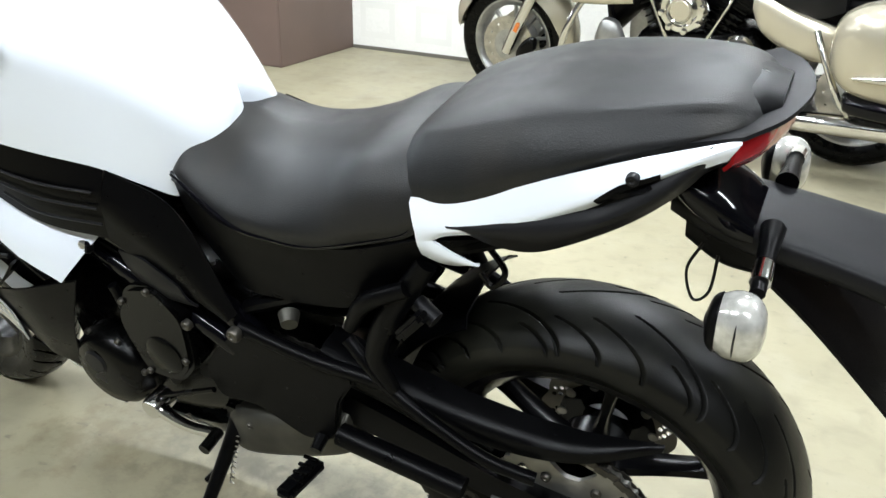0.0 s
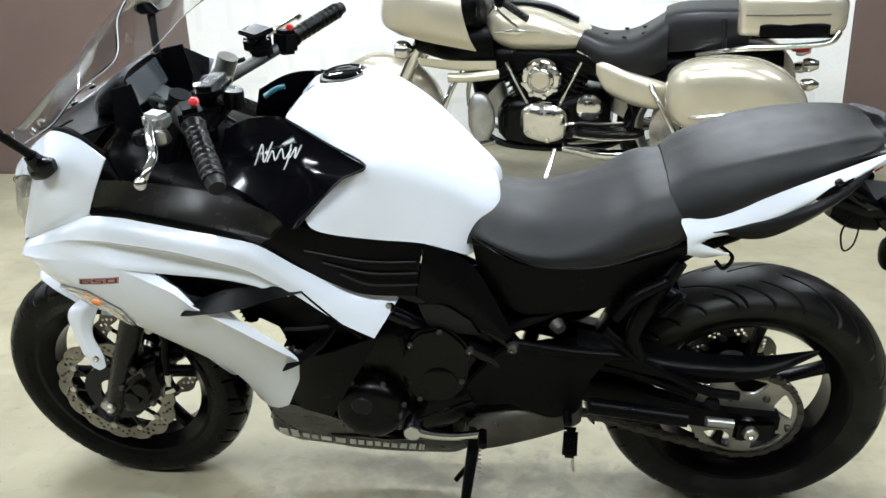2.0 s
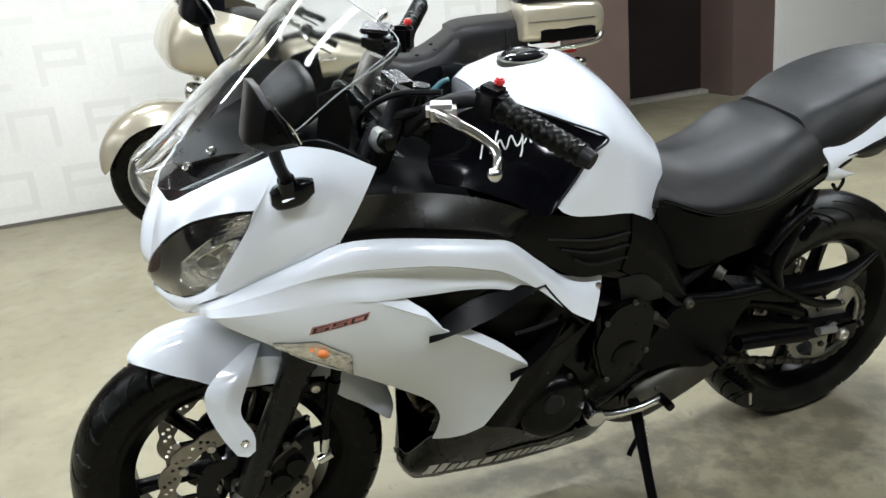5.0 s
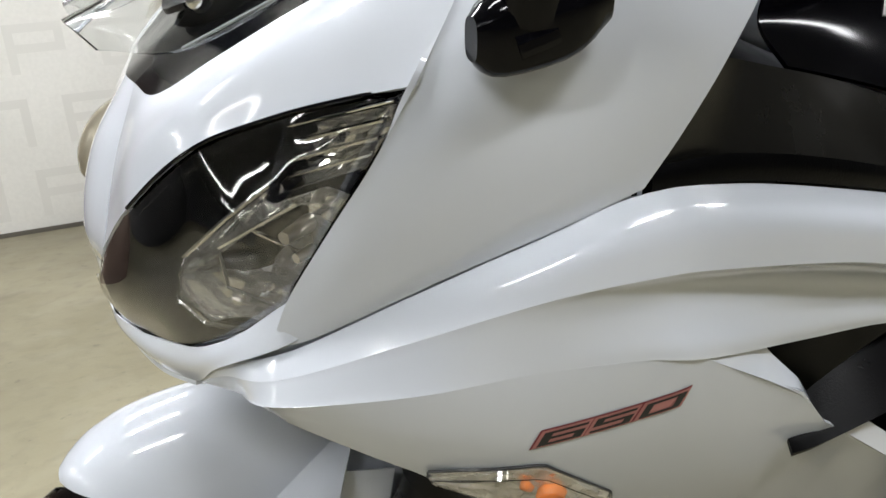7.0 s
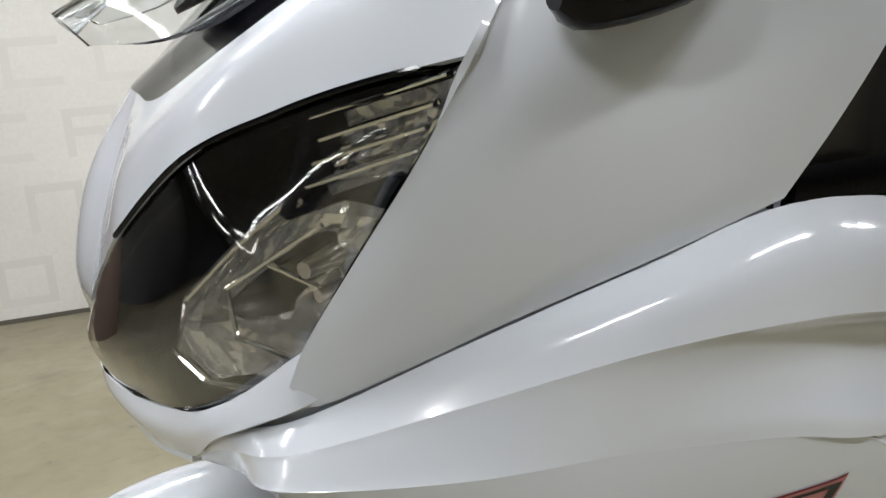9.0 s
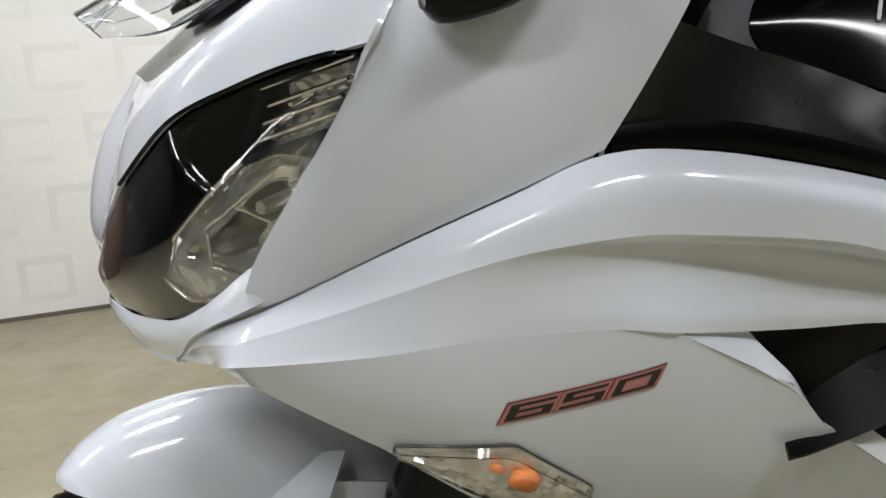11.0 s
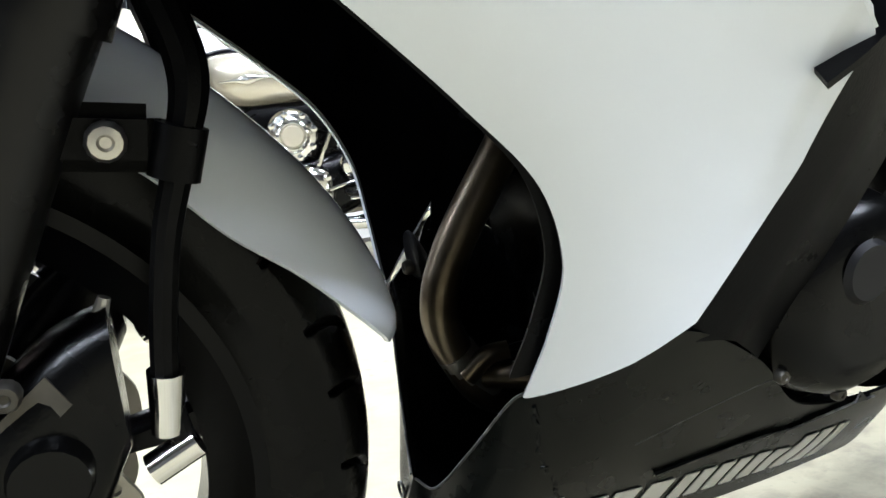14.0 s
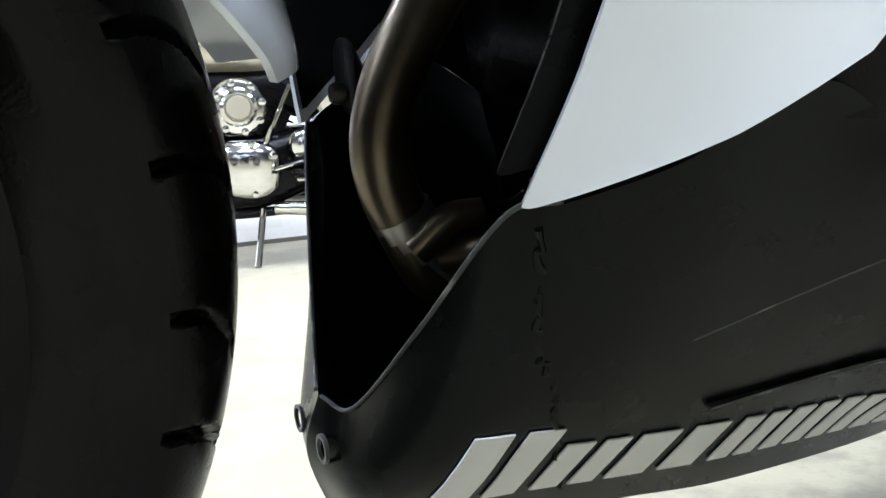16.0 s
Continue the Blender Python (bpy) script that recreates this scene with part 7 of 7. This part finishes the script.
for sy in (-1, 1):
    y = sy * 0.115
    leg = part("fork_leg", merge(tube([(0.035, y, 0.30), (0.10, y, 0.43), (0.19, y, 0.60)], [0.028, 0.030, 0.031], 16, 14), tube([(0.19, y, 0.60), (0.36, y, 0.92)], 0.036, 16)), CHROME, tour, "chrome fork leg")
    part("fork_reflector", box((0.022, 0.008, 0.050), (0.115, y + sy * 0.033, 0.44), 0.003, (0, 27, 0)), AMBER, leg)
    part("brake_caliper", hull([(0.10, y * 0.95, 0.29, 0.02, 0.03, 3), (0.13, y * 0.95, 0.31, 0.032, 0.05, 3), (0.17, y * 0.95, 0.34, 0.030, 0.05, 3), (0.20, y * 0.95, 0.36, 0.02, 0.03, 3)], 10, 16), ENGINE, tour)
    part("auxiliary_lamp", merge(hull([(0.20, sy * 0.24, 0.80, 0.030, 0.030, 2), (0.22, sy * 0.24, 0.80, 0.050, 0.050, 2), (0.27, sy * 0.24, 0.80, 0.045, 0.045, 2), (0.30, sy * 0.24, 0.80, 0.010, 0.010, 2)], 12, 18), tube([(0.26, sy * 0.22, 0.80), (0.33, sy * 0.12, 0.80)], 0.012, 10)), CHROME, tour, "chrome auxiliary lamp")

# fairing and cockpit
FA = [[(0.10, 0.0, 0.92), (0.07, 0.0, 1.02), (0.14, 0.0, 1.16), (0.24, 0.0, 1.24)],
      [(0.14, -0.18, 0.92), (0.12, -0.20, 1.00), (0.17, -0.20, 1.15), (0.27, -0.18, 1.23)],
      [(0.24, -0.30, 0.90), (0.20, -0.34, 0.96), (0.24, -0.34, 1.12), (0.34, -0.28, 1.21)],
      [(0.42, -0.33, 0.86), (0.40, -0.38, 0.95), (0.42, -0.38, 1.08), (0.48, -0.32, 1.17)],
      [(0.66, -0.28, 0.80), (0.64, -0.33, 0.88), (0.61, -0.34, 1.02), (0.60, -0.30, 1.12)]]
pair("fairing_shell", loft(FA, 24, 30, 0.004), GOLD, tour, "champagne gold front fairing")
pair("lower_cowl", loft([[(0.34, -0.31, 0.775), (0.55, -0.30, 0.755), (0.75, -0.22, 0.735)], [(0.36, -0.30, 0.73), (0.55, -0.29, 0.705), (0.75, -0.22, 0.690)], [(0.40, -0.24, 0.715), (0.55, -0.24, 0.690), (0.75, -0.18, 0.680)]], 16, 8, 0.004), GOLD, tour)
part("screen_base", loft([[(0.22, 0.0, 1.23), (0.32, 0.0, 1.33), (0.42, 0.0, 1.40)], [(0.25, -0.20, 1.22), (0.34, -0.18, 1.31), (0.44, -0.16, 1.37)], [(0.46, -0.31, 1.17), (0.47, -0.27, 1.24), (0.50, -0.22, 1.29)]], 14, 14, 0.005), GLOSSB, tour, "dark tinted touring windscreen")
part("screen_base", mirrored(loft([[(0.22, 0.0, 1.23), (0.32, 0.0, 1.33), (0.42, 0.0, 1.40)], [(0.25, -0.20, 1.22), (0.34, -0.18, 1.31), (0.44, -0.16, 1.37)], [(0.46, -0.31, 1.17), (0.47, -0.27, 1.24), (0.50, -0.22, 1.29)]], 14, 14, 0.005)), GLOSSB, tour)
part("dashboard", hull([(0.40, 0, 1.02, 0.30, 0.12, 3), (0.55, 0, 1.02, 0.30, 0.12, 3), (0.64, 0, 1.00, 0.27, 0.11, 3), (0.68, 0, 0.99, 0.20, 0.08, 3)], 12, 24), BLACKP, tour, "black dashboard")
part("inner_fairing", hull([(0.30, 0, 0.85, 0.20, 0.10, 3), (0.50, 0, 0.82, 0.22, 0.12, 3), (0.72, 0, 0.80, 0.15, 0.10, 3)], 10, 20), BLACKP, tour)
for sy in (-1, 1):
    part("handlebar", tube([(0.64, sy * 0.05, 1.03), (0.66, sy * 0.22, 1.11), (0.74, sy * 0.34, 1.12), (0.84, sy * 0.38, 1.06)], 0.014, 14), CHROME, tour, "chrome handlebar")
    g = part("grip", tube([(0.84, sy * 0.38, 1.06), (0.96, sy * 0.42, 0.99)], [0.019, 0.018], 14), RUBBER, tour)
    part("switch_box", box((0.06, 0.05, 0.06), (0.82, sy * 0.375, 1.07), 0.012, (0, 30, 0)), GLOSSB, tour)
    part("lever", tube([(0.78, sy * 0.38, 1.07), (0.82, sy * 0.43, 1.03), (0.92, sy * 0.47, 0.96)], [0.009, 0.008, 0.006], 10), CHROME, tour)
    m = part("mirror", merge(tube([(0.74, sy * 0.35, 1.13), (0.72, sy * 0.38, 1.20), (0.75, sy * 0.42, 1.25)], 0.008, 10), hull([(0.74, sy * 0.42, 1.28, 0.02, 0.01, 2), (0.75, sy * 0.42, 1.28, 0.07, 0.04, 2.5), (0.775, sy * 0.42, 1.28, 0.07, 0.04, 2.5)], 8, 18)), CHROME, tour, "chrome mirror")
    part("speaker_ring", moved(lathe([(0.0, 0.0), (0.05, 0.0), (0.055, 0.006), (0.0, 0.010)], 20, axis="x"), pose(0.655, sy * 0.20, 1.00)), ENGINE, tour)

# tank
part("fuel_tank", hull([(0.67, 0, 0.905, 0.09, 0.05, 2.6), (0.72, 0, 0.89, 0.150, 0.095, 2.8), (0.82, 0, 0.875, 0.180, 0.115, 2.8), (0.95, 0, 0.865, 0.185, 0.110, 2.8), (1.10, 0, 0.835, 0.165, 0.080, 2.6), (1.22, 0, 0.812, 0.110, 0.045, 2.4), (1.27, 0, 0.80, 0.05, 0.02, 2.2)], 30, 32), GOLD, tour, "champagne gold fuel tank")
part("tank_console", hull([(0.70, 0, 0.985, 0.05, 0.015, 3), (0.80, 0, 0.99, 0.06, 0.02, 3), (1.00, 0, 0.965, 0.05, 0.02, 3), (1.16, 0, 0.90, 0.03, 0.012, 3)], 14, 16), GLOSSB, tour)
for sy in (-1, 1):
    em = part("tank_badge", hull([(0.74, sy * 0.184, 0.878, 0.003, 0.003, 2), (0.80, sy * 0.187, 0.878, 0.004, 0.007, 2), (0.85, sy * 0.189, 0.878, 0.006, 0.020, 2), (0.90, sy * 0.188, 0.878, 0.004, 0.007, 2), (0.98, sy * 0.184, 0.876, 0.003, 0.003, 2)], 16, 12), CHROME, tour, "chrome winged badge on the tank")

# seats
TS = [(1.12, [(0, 0.905), (-0.06, 0.900), (-0.10, 0.880), (-0.12, 0.85), (-0.12, 0.82)]), (1.20, [(0, 0.865), (-0.08, 0.860), (-0.13, 0.835), (-0.15, 0.79), (-0.14, 0.75)]),
      (1.32, [(0, 0.822), (-0.11, 0.820), (-0.17, 0.79), (-0.19, 0.73), (-0.17, 0.67)]), (1.44, [(0, 0.830), (-0.13, 0.828), (-0.19, 0.80), (-0.21, 0.72), (-0.18, 0.65)]),
      (1.54, [(0, 0.880), (-0.13, 0.876), (-0.19, 0.84), (-0.21, 0.74), (-0.18, 0.65)]), (1.62, [(0, 0.935), (-0.12, 0.930), (-0.17, 0.89), (-0.19, 0.78), (-0.17, 0.68)])]
st = part("rider_seat", half_body(TS, 36, 20), LEATHER, tour, "black padded leather rider seat")
for q in ((1.40, -0.10, 0.832), (1.40, 0.10, 0.832), (1.50, 0.0, 0.862), (1.50, -0.12, 0.855), (1.30, 0.0, 0.83)):
    part("seat_button", moved(lathe([(0.0, 0.004), (0.012, 0.002), (0.012, -0.006), (0.0, -0.006)], 12, axis="z"), pose(*q)), LEATHER, st)
TP = [(1.60, [(0, 0.945), (-0.12, 0.940), (-0.155, 0.91), (-0.17, 0.84), (-0.16, 0.76)]), (1.68, [(0, 0.965), (-0.13, 0.960), (-0.17, 0.93), (-0.18, 0.85), (-0.17, 0.77)]),
      (1.85, [(0, 0.970), (-0.13, 0.965), (-0.17, 0.935), (-0.18, 0.86), (-0.17, 0.78)]), (2.00, [(0, 0.965), (-0.13, 0.960), (-0.17, 0.93), (-0.175, 0.86), (-0.16, 0.79)])]
part("passenger_seat", half_body(TP, 24, 20), LEATHER, tour, "black padded passenger seat")
part("backrest", hull([(1.98, 0, 1.07, 0.12, 0.08, 3), (2.00, 0, 1.075, 0.16, 0.10, 3.2), (2.06, 0, 1.08, 0.165, 0.10, 3.2), (2.09, 0, 1.08, 0.14, 0.08, 3)], 12, 24), LEATHER, tour, "black padded passenger backrest")
for sy in (-1, 1):
    part("seat_strap", tube([(1.88, sy * 0.178, 0.93), (1.885, sy * 0.186, 0.86), (1.89, sy * 0.178, 0.79)], 0.010, 8), LEATHER, tour)
    part("grab_rail", tube([(1.76, sy * 0.20, 0.76), (1.90, sy * 0.235, 0.79), (2.05, sy * 0.24, 0.80)], 0.012, 10), CHROME, tour, "chrome passenger grab rail")

# trunk
tk = part("trunk", hull([(2.00, 0, 0.985, 0.22, 0.100, 5), (2.03, 0, 0.985, 0.27, 0.115, 5), (2.20, 0, 0.985, 0.285, 0.115, 5), (2.40, 0, 0.975, 0.26, 0.105, 5), (2.47, 0, 0.965, 0.22, 0.085, 4.5), (2.49, 0, 0.965, 0.16, 0.06, 4)], 20, 40), GOLD, tour, "champagne gold rear trunk")
tk.matrix_basis = pose(-0.06, 0, -0.025)
part("trunk_lid", hull([(2.00, 0, 1.090, 0.20, 0.012, 4), (2.04, 0, 1.105, 0.265, 0.028, 4), (2.22, 0, 1.112, 0.275, 0.034, 4), (2.40, 0, 1.095, 0.25, 0.026, 4), (2.46, 0, 1.075, 0.18, 0.010, 4)], 16, 32), GLOSSB, tk, "gloss black trunk lid")
for sy in (-1, 1):
    part("trunk_seam", tube([(2.03, sy * 0.274, 0.99), (2.20, sy * 0.2895, 0.99), (2.40, sy * 0.263, 0.985)], 0.004, 6), MUFFLER, tk)
    part("trunk_recess", hull([(2.10, sy * 0.279, 0.915, 0.004, 0.004, 3), (2.12, sy * 0.281, 0.918, 0.008, 0.030, 4), (2.38, sy * 0.262, 0.915, 0.012, 0.030, 4), (2.40, sy * 0.262, 0.915, 0.003, 0.004, 3)], 10, 14), BLACKP, tk)
    part("trunk_rail", tube([(1.94, sy * 0.20, 0.80), (2.04, sy * 0.285, 0.835), (2.22, sy * 0.295, 0.845), (2.40, sy * 0.28, 0.860), (2.45, sy * 0.25, 0.90)], 0.014, 12), CHROME, tour, "chrome trunk rail", at=pose(-0.06, 0, -0.025))
part("trunk_rack", box((0.40, 0.40, 0.03), (2.20, 0, 0.85), 0.01), ENGINE, tour)
part("antenna", merge(tube([(2.47, 0.24, 1.02), (2.56, 0.26, 1.00)], 0.018, 10), tube([(2.55, 0.26, 1.0), (2.60, 0.26, 1.6)], [0.006, 0.003], 8)), BLACKP, tour, "black whip antenna")

# saddlebags
for sy in (-1, 1):
    y = sy * 0.335
    bag = part("saddlebag", hull([(1.62, y * 0.92, 0.60, 0.030, 0.04, 2.5), (1.65, y * 0.95, 0.600, 0.090, 0.115, 2.8), (1.74, y, 0.598, 0.125, 0.170, 3), (1.90, y, 0.595, 0.135, 0.190, 3.2), (2.06, y, 0.580, 0.132, 0.185, 3.2), (2.18, y * 0.98, 0.552, 0.112, 0.150, 3), (2.26, y * 0.96, 0.520, 0.075, 0.095, 2.6), (2.29, y * 0.95, 0.505, 0.02, 0.03, 2.4)], 34, 36), GOLD, tour, "champagne gold hard saddlebag with a chrome handle")
    part("bag_foot", hull([(1.70, y, 0.405, 0.05, 0.02, 3), (1.76, y, 0.400, 0.110, 0.040, 3.5), (2.05, y, 0.390, 0.115, 0.040, 3.5), (2.20, y * 0.98, 0.400, 0.08, 0.03, 3), (2.23, y * 0.98, 0.405, 0.03, 0.015, 3)], 14, 24), GLOSSB, bag, "black lower shell")
    part("bag_handle", tube([(1.74, y + sy * 0.124, 0.520), (1.82, y + sy * 0.142, 0.530), (1.95, y + sy * 0.144, 0.540), (2.05, y + sy * 0.142, 0.545), (2.12, y + sy * 0.126, 0.545)], [0.005, 0.013, 0.016, 0.013, 0.005], 12), CHROME, bag, "chrome bag handle")
    part("bag_reflector", box((0.12, 0.006, 0.016), (1.93, y + sy * 0.136, 0.488), 0.003), BLACKP, bag)
    part("bag_guard", tube([(1.55, sy * 0.26, 0.62), (1.60, sy * 0.31, 0.54), (1.68, sy * 0.34, 0.40), (1.72, sy * 0.30, 0.32)], 0.013, 12), CHROME, tour, "chrome bag guard rail")
    part("side_cover", hull([(1.27, sy * 0.165, 0.68, 0.02, 0.03, 3), (1.32, sy * 0.175, 0.645, 0.04, 0.075, 3), (1.45, sy * 0.185, 0.585, 0.045, 0.085, 3), (1.58, sy * 0.19, 0.555, 0.045, 0.075, 3), (1.66, sy * 0.18, 0.55, 0.02, 0.05, 3)], 16, 20), GOLD, tour, "champagne gold side cover")
    part("floorboard", hull([(1.16, sy * 0.27, 0.385, 0.03, 0.012, 3), (1.22, sy * 0.28, 0.380, 0.065, 0.018, 3.5), (1.46, sy * 0.28, 0.375, 0.065, 0.018, 3.5), (1.53, sy * 0.27, 0.378, 0.03, 0.012, 3)], 12, 18), ENGINE, tour, "black rubber floorboard with chrome rim")
    part("board_rim", tube([(1.17, sy * 0.32, 0.365), (1.34, sy * 0.348, 0.360), (1.50, sy * 0.32, 0.362)], 0.008, 8), CHROME, tour)
    part("exhaust_pipe", tube([(1.10, sy * 0.16, 0.24), (1.35, sy * 0.24, 0.235), (1.60, sy * 0.27, 0.26), (1.95, sy * 0.28, 0.28), (2.35, sy * 0.28, 0.30)], [0.026, 0.032, 0.044, 0.048, 0.046], 18, 36), CHROME, tour, "long chrome exhaust pipe")
    part("tail_lamp", hull([(2.26, sy * 0.16, 0.70, 0.030, 0.030, 2.2), (2.29, sy * 0.16, 0.70, 0.034, 0.034, 2.2), (2.33, sy * 0.16, 0.70, 0.020, 0.020, 2)], 8, 16), CHROME, tour)
    part("tail_lens", hull([(2.20, sy * 0.15, 0.78, 0.020, 0.014, 2.2), (2.25, sy * 0.15, 0.775, 0.030, 0.018, 2.2), (2.28, sy * 0.15, 0.77, 0.012, 0.008, 2)], 8, 14), REDLENS, tour)
    part("indicator", hull([(2.26, sy * 0.17, 0.605, 0.026, 0.026, 2.2), (2.30, sy * 0.17, 0.605, 0.032, 0.032, 2.2), (2.34, sy * 0.17, 0.605, 0.012, 0.012, 2)], 8, 16), CHROME, tour)
    # engine guard bars
    part("engine_guard", tube([(0.62, sy * 0.12, 0.68), (0.55, sy * 0.24, 0.66), (0.49, sy * 0.29, 0.55), (0.45, sy * 0.30, 0.42), (0.47, sy * 0.28, 0.30), (0.56, sy * 0.22, 0.26), (0.70, sy * 0.12, 0.25)], 0.016, 14, 44), CHROME, tour, "chrome engine guard bar")
    part("guard_bar", tube([(0.50, sy * 0.28, 0.66), (0.62, sy * 0.27, 0.66), (0.76, sy * 0.22, 0.665)], 0.026, 14), GOLD, tour)
    part("leg_shield", hull([(0.58, sy * 0.20, 0.42, 0.02, 0.06, 3), (0.62, sy * 0.21, 0.43, 0.04, 0.13, 3), (0.68, sy * 0.20, 0.42, 0.04, 0.13, 3), (0.72, sy * 0.19, 0.41, 0.02, 0.06, 3)], 10, 16), ALLOY, tour)
part("rear_fender", grid_mesh([[p + Vector((1.695, 0, 0.33)) for p in fender_ring(a, 0.125, 0.385, 0.09)] for a in np.linspace(radians(-5), radians(165), 26)], thick=0.003), GOLD, tour, "champagne gold rear fender")

# V-twin engine
ev = part("engine_block", hull([(0.72, 0, 0.36, 0.10, 0.08, 4), (0.80, 0, 0.38, 0.16, 0.14, 4), (1.05, 0, 0.38, 0.17, 0.15, 4), (1.26, 0, 0.42, 0.15, 0.13, 4), (1.34, 0, 0.42, 0.10, 0.08, 4)], 16, 28), ENGINE, tour, "black V-twin engine with chrome covers")
for ang, x0 in ((26, 0.93), (-26, 1.05)):
    for k in range(9):
        d = 0.030 * k
        part("cylinder_fin", box((0.150, 0.24, 0.008), (x0 - math.sin(radians(ang)) * (0.10 + d), 0, 0.46 + math.cos(radians(ang)) * (0.06 + d)), 0.002, (0, -ang, 0)), ENGINE, ev)
    part("cylinder", box((0.115, 0.20, 0.30), (x0 - math.sin(radians(ang)) * 0.22, 0, 0.46 + math.cos(radians(ang)) * 0.18), 0.02, (0, -ang, 0)), ENGINE, ev)
    part("rocker_cover", box((0.150, 0.22, 0.06), (x0 - math.sin(radians(ang)) * 0.36, 0, 0.46 + math.cos(radians(ang)) * 0.30), 0.02, (0, -ang, 0)), CHROME, ev)
    part("push_rod", tube([(x0 - math.sin(radians(ang)) * 0.04, -0.16, 0.47), (x0 - math.sin(radians(ang)) * 0.32, -0.15, 0.46 + math.cos(radians(ang)) * 0.28)], 0.010, 10), CHROME, ev)
ac = part("air_cleaner", lathe([(0.0, -0.235), (0.048, -0.235), (0.054, -0.240), (0.062, -0.235), (0.072, -0.225), (0.094, -0.222), (0.104, -0.212), (0.108, -0.19), (0.0, -0.16)], 40, centre=(0.985, 0, 0.635)), CHROME, ev, "round chrome air cleaner cover")
part("cleaner_disc", lathe([(0.0, -0.243), (0.042, -0.242), (0.046, -0.236), (0.0, -0.236)], 30, centre=(0.985, 0, 0.635)), GOLD, ac)
for k in range(8):
    a = 2 * math.pi * k / 8 + 0.2
    part("cleaner_stud", moved(lathe([(0.0, -0.014), (0.013, -0.010), (0.015, 0.0), (0.0, 0.0)], 10), pose(0.985 + 0.092 * math.cos(a), -0.222, 0.635 + 0.092 * math.sin(a))), CHROME, ac)
cr = part("crank_cover", hull([(0.87, -0.19, 0.41, 0.02, 0.05, 3), (0.91, -0.20, 0.41, 0.05, 0.095, 3), (1.02, -0.205, 0.40, 0.055, 0.110, 3), (1.10, -0.20, 0.40, 0.04, 0.085, 3), (1.13, -0.19, 0.40, 0.01, 0.03, 3)], 14, 24), CHROME, ev, "chrome crankcase cover")
for q in ((0.92, 0.47), (1.02, 0.50), (1.10, 0.45), (0.92, 0.35), (1.02, 0.31)):
    bolt(cr, (q[0], -0.248, q[1]), 0.014, (0, -1, 0), CHROME)
part("clutch_cover", lathe([(0.0, -0.225), (0.040, -0.224), (0.062, -0.214), (0.072, -0.195), (0.0, -0.15)], 32, centre=(1.235, 0, 0.480)), CHROME, ev, "round chrome clutch cover")
part("shift_arm", tube([(1.10, -0.25, 0.40), (1.20, -0.28, 0.425), (1.30, -0.285, 0.42), (1.42, -0.285, 0.43)], 0.008, 8), CHROME, tour)
part("frame_tube", tube([(0.55, -0.05, 0.85), (0.62, -0.10, 0.50), (0.72, -0.11, 0.25), (1.30, -0.11, 0.24), (1.45, -0.12, 0.40), (1.40, -0.12, 0.65)], 0.02, 12, 50), GLOSSB, tour)
part("frame_core", hull([(0.60, 0, 0.62, 0.10, 0.18, 3), (0.80, 0, 0.70, 0.12, 0.10, 3), (1.25, 0, 0.68, 0.12, 0.10, 3), (1.60, 0, 0.62, 0.13, 0.14, 3), (2.0, 0, 0.66, 0.14, 0.12, 3), (2.18, 0, 0.66, 0.10, 0.08, 3)], 16, 20), BLACKP, tour)
part("side_stand", tube([(1.05, -0.18, 0.24), (1.02, -0.26, 0.12), (1.00, -0.31, 0.045)], 0.013, 10), CHROME, tour, "chrome side stand")
